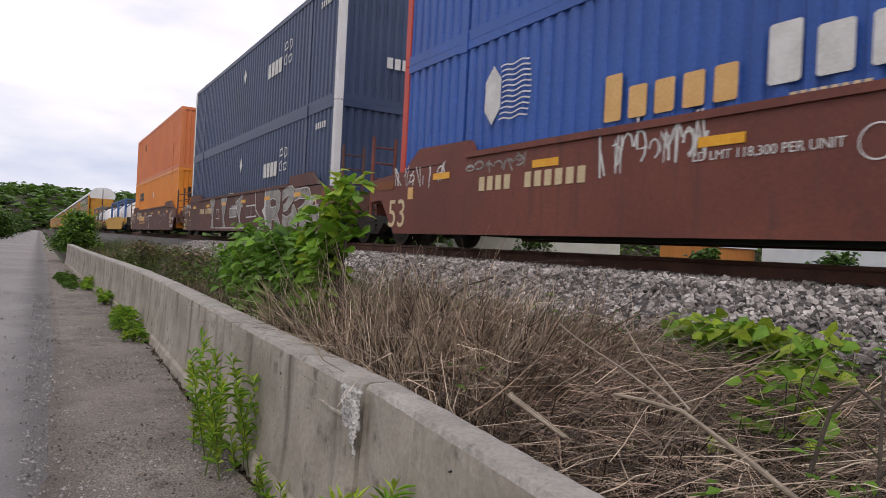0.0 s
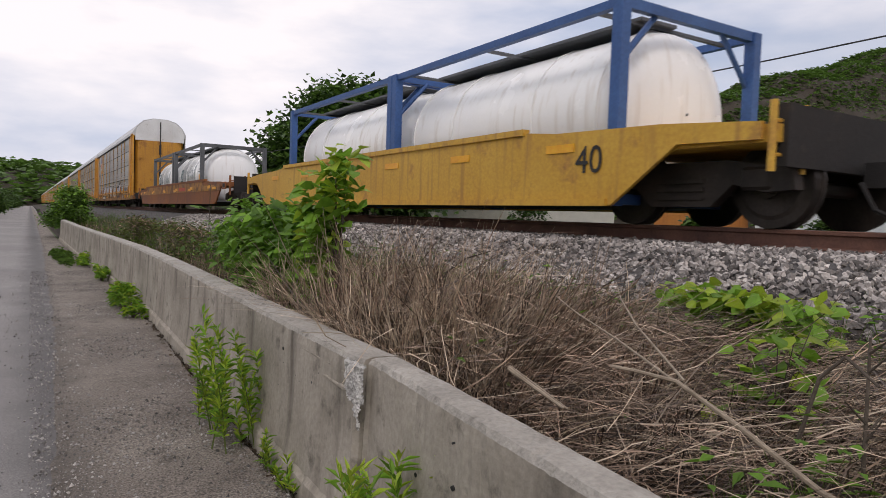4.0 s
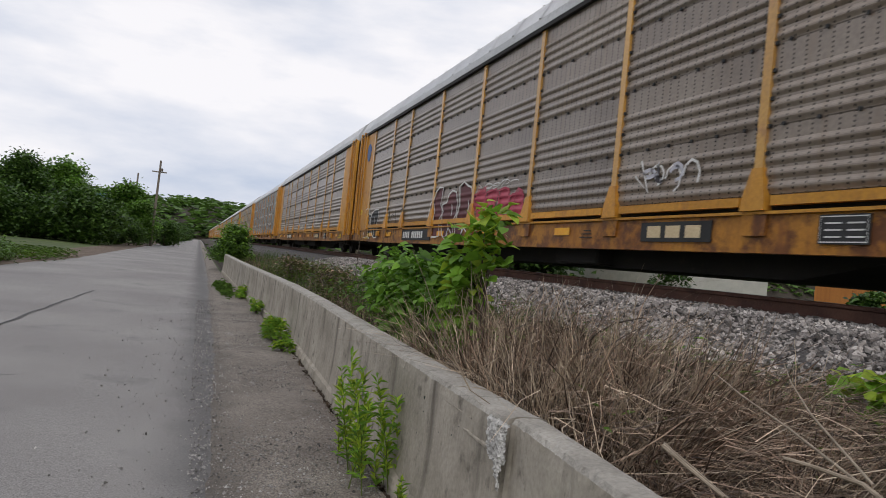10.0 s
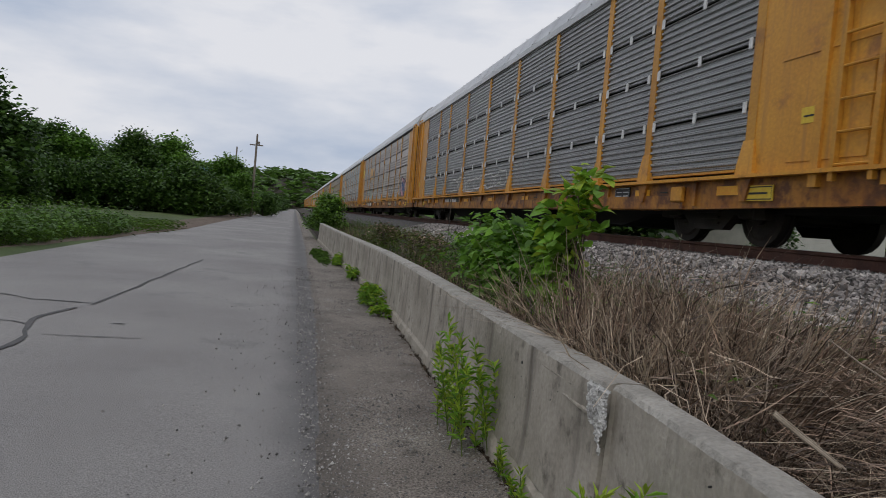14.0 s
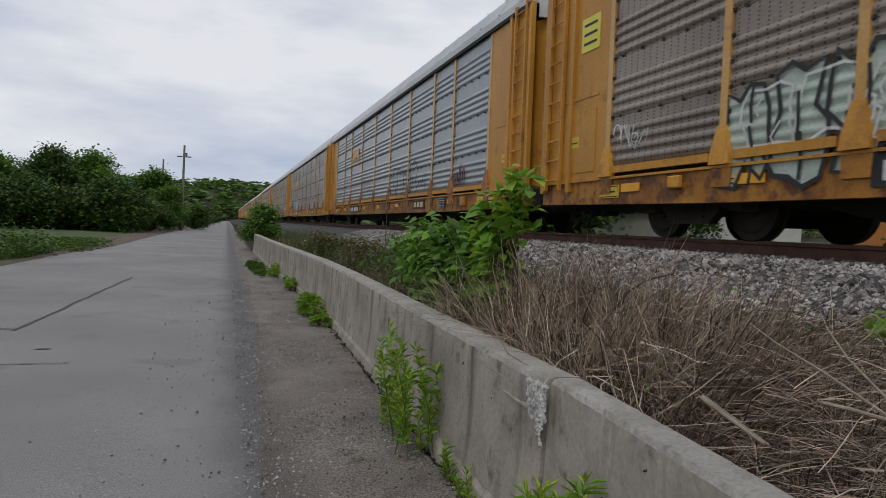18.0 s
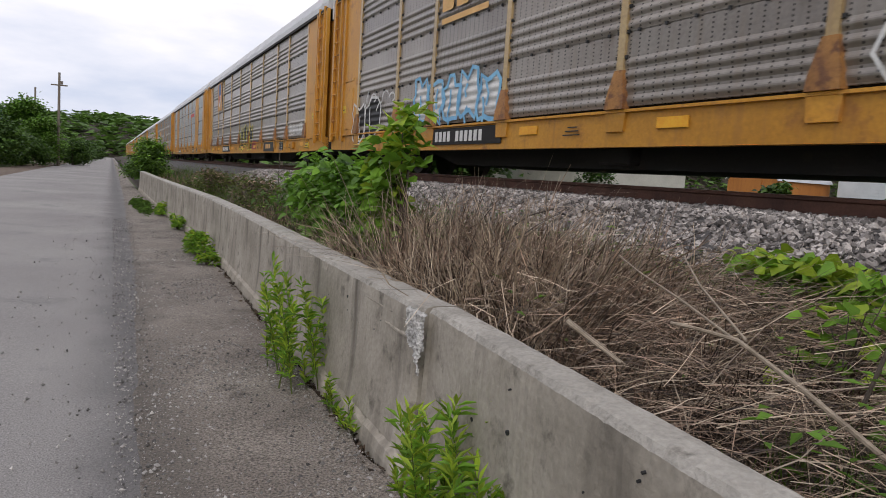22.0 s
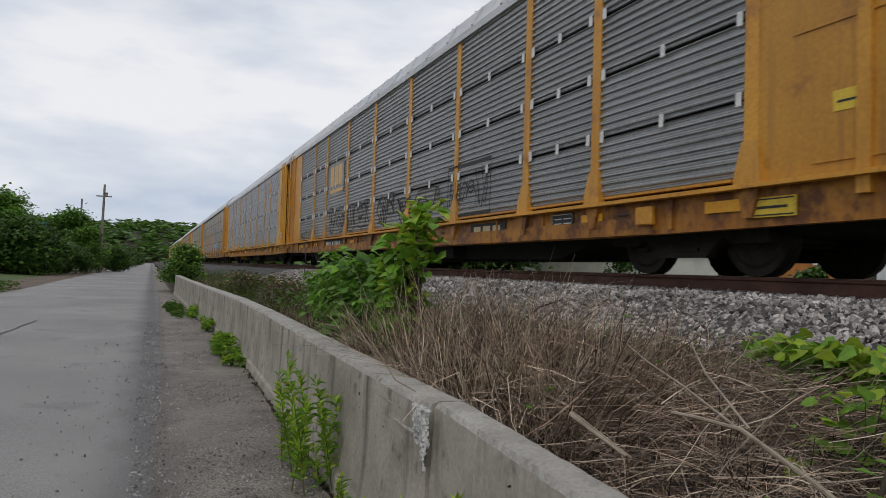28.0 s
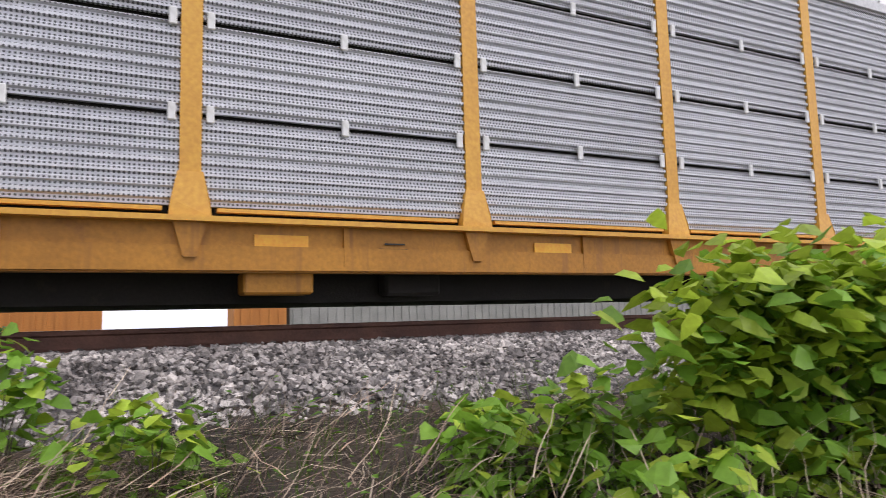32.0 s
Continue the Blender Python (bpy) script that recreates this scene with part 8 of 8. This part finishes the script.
def make_trees():
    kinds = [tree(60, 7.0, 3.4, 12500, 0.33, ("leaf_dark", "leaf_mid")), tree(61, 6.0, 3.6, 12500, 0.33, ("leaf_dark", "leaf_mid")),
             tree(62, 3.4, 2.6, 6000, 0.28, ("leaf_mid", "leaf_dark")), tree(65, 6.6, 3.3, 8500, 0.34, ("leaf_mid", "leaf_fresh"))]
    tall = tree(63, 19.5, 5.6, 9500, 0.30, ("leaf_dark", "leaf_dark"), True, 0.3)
    tall.matrix_basis = pose(-26.3, 39.5, 0.1)
    tagged(tall, "tall sparse tree with open crown above the thicket", "tree")
    pale = tree(64, 13.0, 3.4, 2400, 0.30, ("leaf_mid", "leaf_mid"), True, 0.2)
    pale.matrix_basis = pose(-33, 36, 0.1)
    tagged(pale, "thin tree with few leaves beside the thicket", "tree")
    rnd = random.Random(70)
    spots = []
    for i in range(15):                       # thicket behind the field
        spots.append((rnd.randint(0, 1), -21 - rnd.uniform(0, 10) - (6 if i < 6 else 0), 14 + i * 2.2, rnd.uniform(0.7, 0.98)))
    spots += [(0, -17.8, 41.0, 0.98), (1, -20.5, 43.5, 1.0)]
    for i in range(8):
        spots.append((2, -15.5 - rnd.uniform(0, 3), 20 + i * 3.2, rnd.uniform(0.7, 1.1)))
    for i in range(18):                       # along the side road
        spots.append((2, -7.5 - i * 1.45 + rnd.uniform(-1, 1), 58 + rnd.uniform(0, 9), rnd.uniform(0.7, 1.15)))
    for x, y, s in ((-27, 77, 1.05), (-24, 75, 1.08), (-21.5, 73, 1.0), (-18.5, 76, 1.0), (-16, 72, 0.92), (-13.6, 77, 1.02), (-11.6, 73, 0.86), (-7.6, 78, 0.86), (-5.9, 75, 0.6)):
        spots.append((3 if int(x) % 2 else rnd.randint(0, 1), x, y, s))
    for i in range(16):                       # beyond
        spots.append((3, -14 - rnd.uniform(0, 45), 78 + rnd.uniform(0, 45), rnd.uniform(0.8, 1.2)))
    for i in range(9):                        # low bushes down the road
        spots.append((2, -3.5 - rnd.uniform(0, 3.5), 85 + i * 14, rnd.uniform(0.6, 1.0)))
    for i in range(4):
        spots.append((rnd.randint(0, 1), 21.5 + i * 1.9, 54 + rnd.uniform(-1, 2), (1.55, 1.7, 1.85, 1.75)[i]))
    first = {}
    for k, x, y, s in spots:
        m = pose(x, y, ground_height(x) - 0.1, 0, 0, rnd.uniform(0, 360))
        if k not in first:
            ob = kinds[k]
            ob.scale = (s, s, s)
            ob.matrix_basis = m @ Matrix.Diagonal((s, s, s, 1))
            first[k] = ob
        else:
            kinds[k].scale = (s, s, s * rnd.uniform(0.9, 1.1))
            ob = copy_thing(kinds[k], m)
        tagged(ob, "dense dark green broadleaf tree in a thicket" if k < 2 else "broad mid-green tree beyond the side road" if k == 3 else "dense green roadside bush of tree height", "tree", "trees and bushes west of the road")
    # wooded hills
    rs = np.random.RandomState(80)
    verts, faces = [], []
    cols = 127
    for j in range(7):
        for i in range(cols):
            x = -620 + 2400 * i / (cols - 1)
            y = 420 + j * 45
            ridge = 29.5 + 6 * noise.noise(Vector((x * 0.006, 3.1, 0))) + 4 * noise.noise(Vector((x * 0.03, 1.7, 0))) + float(np.interp(x, (150, 630, 1080, 1700), (0, 90, 232, 380))) * (1 + 0.10 * noise.noise(Vector((x * 0.012, 5.3, 0))))
            z = ridge * math.sin(min(j / 4, 1) * math.pi / 2)
            verts.append((x, y, z - 1))
    for j in range(6):
        for i in range(cols - 1):
            faces.append((j * cols + i, j * cols + i + 1, (j + 1) * cols + i + 1, (j + 1) * cols + i))
    tagged(data_part("hill", verts, faces, "soil"), "low wooded hills on the horizon", "hill", kind="structure")
    v = np.array(verts)
    pick = rs.randint(0, len(faces), 52000)
    f = np.array(faces)[pick]
    w = rs.dirichlet((1, 1, 1, 1), 52000)
    p = (v[f] * w[:, :, None]).sum(1)
    p[:, 2] += rs.uniform(0, 6, 52000) * rs.uniform(0.3, 1, 52000)
    tagged(merge("hill_woods", [leaves(rs, p, 6.5, 5.5, 0.4)], "leaf_mid"), "dense dark green woods covering the hills", "woods", kind="stuff")


def make_background():
    # timber poles and the wire
    for x, y, h, arm in ((-4.6, 75, 8.9, True), (-8.4, 96, 9.0, False), (-9.6, 100, 8.2, False)):
        p = empty("utility_pole", "weathered timber utility pole with a small bracket", "utility pole", "utility poles", (x, y, 0))
        part("shaft", rod(B(), (0, 0, -0.3), (0.12, 0, h), 0.15, 0.10, 10), "pole", p)
        if arm:
            bm = slab(B(), -0.6, 0.8, -0.05, 0.05, h - 1.25, h - 1.13)
            rod(bm, (0.3, 0, h - 1.1), (0.3, 0, h - 0.8), 0.13, sides=10)
            part("bracket", bm, "pole", p)
    for y in (-26, 62):
        p = empty("utility_pole", "weathered timber utility pole east of the railway", "utility pole", "utility poles", (14, y, 0.5))
        part("shaft", rod(B(), (0, 0, -0.3), (0, 0, 5.6), 0.14, 0.10, 10), "pole", p)
    bm = B()
    pts = [(14, -26 + i * 8.8, 6.0 - 0.9 * math.sin(math.pi * i / 10)) for i in range(11)]
    rings = [[bm.verts.new((px + 0.018 * math.cos(q * 1.2566), py, pz + 0.018 * math.sin(q * 1.2566))) for q in range(5)] for px, py, pz in pts]
    for a, b in zip(rings, rings[1:]):
        for q in range(5):
            bm.faces.new((a[q], a[(q + 1) % 5], b[(q + 1) % 5], b[q]))
    tagged(part("overhead_cable", bm, "blackpaint"), "thin dark overhead cable strung between two poles", "cable")
    # the orange shed with a gambrel roof
    shed = empty("garden_shed", "orange stained wooden shed with a gambrel roof", "shed", at=(37.5, 28.6, 0.5))
    out = [(-1.8, 0.0), (-1.8, 1.75), (-1.25, 2.55), (0, 3.0), (1.25, 2.55), (1.8, 1.75), (1.8, 0.0)]
    part("wall", prism(B(), out, -2.4, 2.4), "shed_orange", shed)
    bm = B()
    for a, b in zip(out[1:5], out[2:6]):
        va = [bm.verts.new((sx, a[0] * 1.06, a[1] + 0.07)) for sx in (-2.55, 2.55)]
        vb = [bm.verts.new((sx, b[0] * 1.06, b[1] + 0.07)) for sx in (-2.55, 2.55)]
        bm.faces.new((va[0], va[1], vb[1], vb[0]))
        vc = [bm.verts.new((v.co.x, v.co.y, v.co.z - 0.08)) for v in (*va, *vb)]
        bm.faces.new((va[0], vb[0], vc[2], vc[0]))
    part("roof", bm, "shingle", shed)
    part("door", slab(B(), -2.44, -2.40, -0.7, 0.7, 0.05, 1.9), "shed_orange", shed)
    # white house with lap siding
    house = empty("house", "white house with lap siding behind the railway", "house", at=(42, 21.5, 0.5))
    part("wall", slab(B(), -3.0, 3.0, -4.2, 4.2, 0, 2.88), "siding", house)
    for i in range(16):
        part("siding_board", prism(B(), [(-4.2, i * 0.18), (-4.2, i * 0.18 + 0.165), (4.2, i * 0.18 + 0.165), (4.2, i * 0.18)], -3.03, -3.0), "siding", house)
    part("roof", prism(B(), [(-4.6, 2.85), (0, 5.0), (4.6, 2.85)], -3.3, 3.3), "shingle", house)
    # small house with a blue roof beyond the side road
    cot = empty("cottage", "small pale cottage with a blue roof among trees", "house", at=(-10.0, 82, 0.1))
    part("wall", slab(B(), -2.2, 2.2, -3.0, 3.0, 0, 3.3), "siding", cot)
    part("roof", prism(B(), [(-3.3, 3.2), (0, 5.1), (3.3, 3.2)], -2.5, 2.5), "frame_blue", cot)
    part("gable_trim", prism(B(), [(-3.3, 3.2), (-3.3, 3.45), (0, 5.3), (3.3, 3.45), (3.3, 3.2), (0, 5.08)], -2.56, -2.5), "white", cot)
    # long cream building and a far wall
    hall = empty("long_building", "long low cream building with a pale metal roof", "building", at=(40, 52, 0.5))
    part("wall", slab(B(), -4, 4, -9.5, 9.5, 0, 3.0), "cream_wall", hall)
    part("roof", prism(B(), [(-10, 3.0), (-10, 3.25), (10, 3.25), (10, 3.0)], -4.4, 4.4), "shingle", hall)
    for s, (y0, y1, mat, label) in enumerate(((0.9, 12.0, "shed_orange", "long orange-brown storage box behind the track"), (-8.2, -5.4, "shed_orange", "short orange-brown storage box behind the track"), (-45, -8.4, "grey_wall", "long grey block wall behind the track"))):
        ob = empty("storage_box" if s < 2 else "far_wall", label, "storage box" if s < 2 else "wall", at=(38, (y0 + y1) / 2, 0.5))
        bm = slab(B(), -1.2, 1.2, -(y1 - y0) / 2, (y1 - y0) / 2, 0, 2.4)
        for i in range(int((y1 - y0) / 0.5)):
            yy = -(y1 - y0) / 2 + 0.3 + i * 0.5
            part("rib", slab(B(), -1.25, -1.2, yy, yy + 0.15, 0.1, 2.3), mat, ob)
        part("body", bm, mat, ob)
    # parked vehicle
    car = empty("parked_car", "dark parked car seen under the train", "car", at=(36, 14.6, 0.5))
    part("body", prism(B(), [(-2.1, 0.35), (-2.1, 0.8), (-1.2, 0.95), (-0.6, 1.4), (0.9, 1.4), (1.5, 0.95), (2.1, 0.85), (2.1, 0.35)], -0.85, 0.85), "blackpaint", car)
    part("windows", prism(B(), [(-1.0, 0.98), (-0.55, 1.34), (0.85, 1.34), (1.3, 0.98)], -0.862, 0.862), "glassdark", car)
    for sx in (-1, 1):
        for y in (-1.3, 1.3):
            part("wheel", rod(B(), (sx * 0.7, y, 0.33), (sx * 0.88, y, 0.33), 0.33, sides=16), "black", car)
    for y, s in ((40, 1.3), (17.5, 0.8), (24.6, 0.7), (5.0, 0.6)):
        shrub((32, y, 0.5), (1.2 * s, 1.6 * s, 2.0 * s), 900, 0.3, 0.2, int(y), "green garden bush behind the railway", mats=("leaf_dark", "leaf_mid"), clumps=20, group="bushes behind the railway", name="garden_bush")


make_near_plants()
make_dry_grass()
make_field()
make_trees()
make_background()
motions()
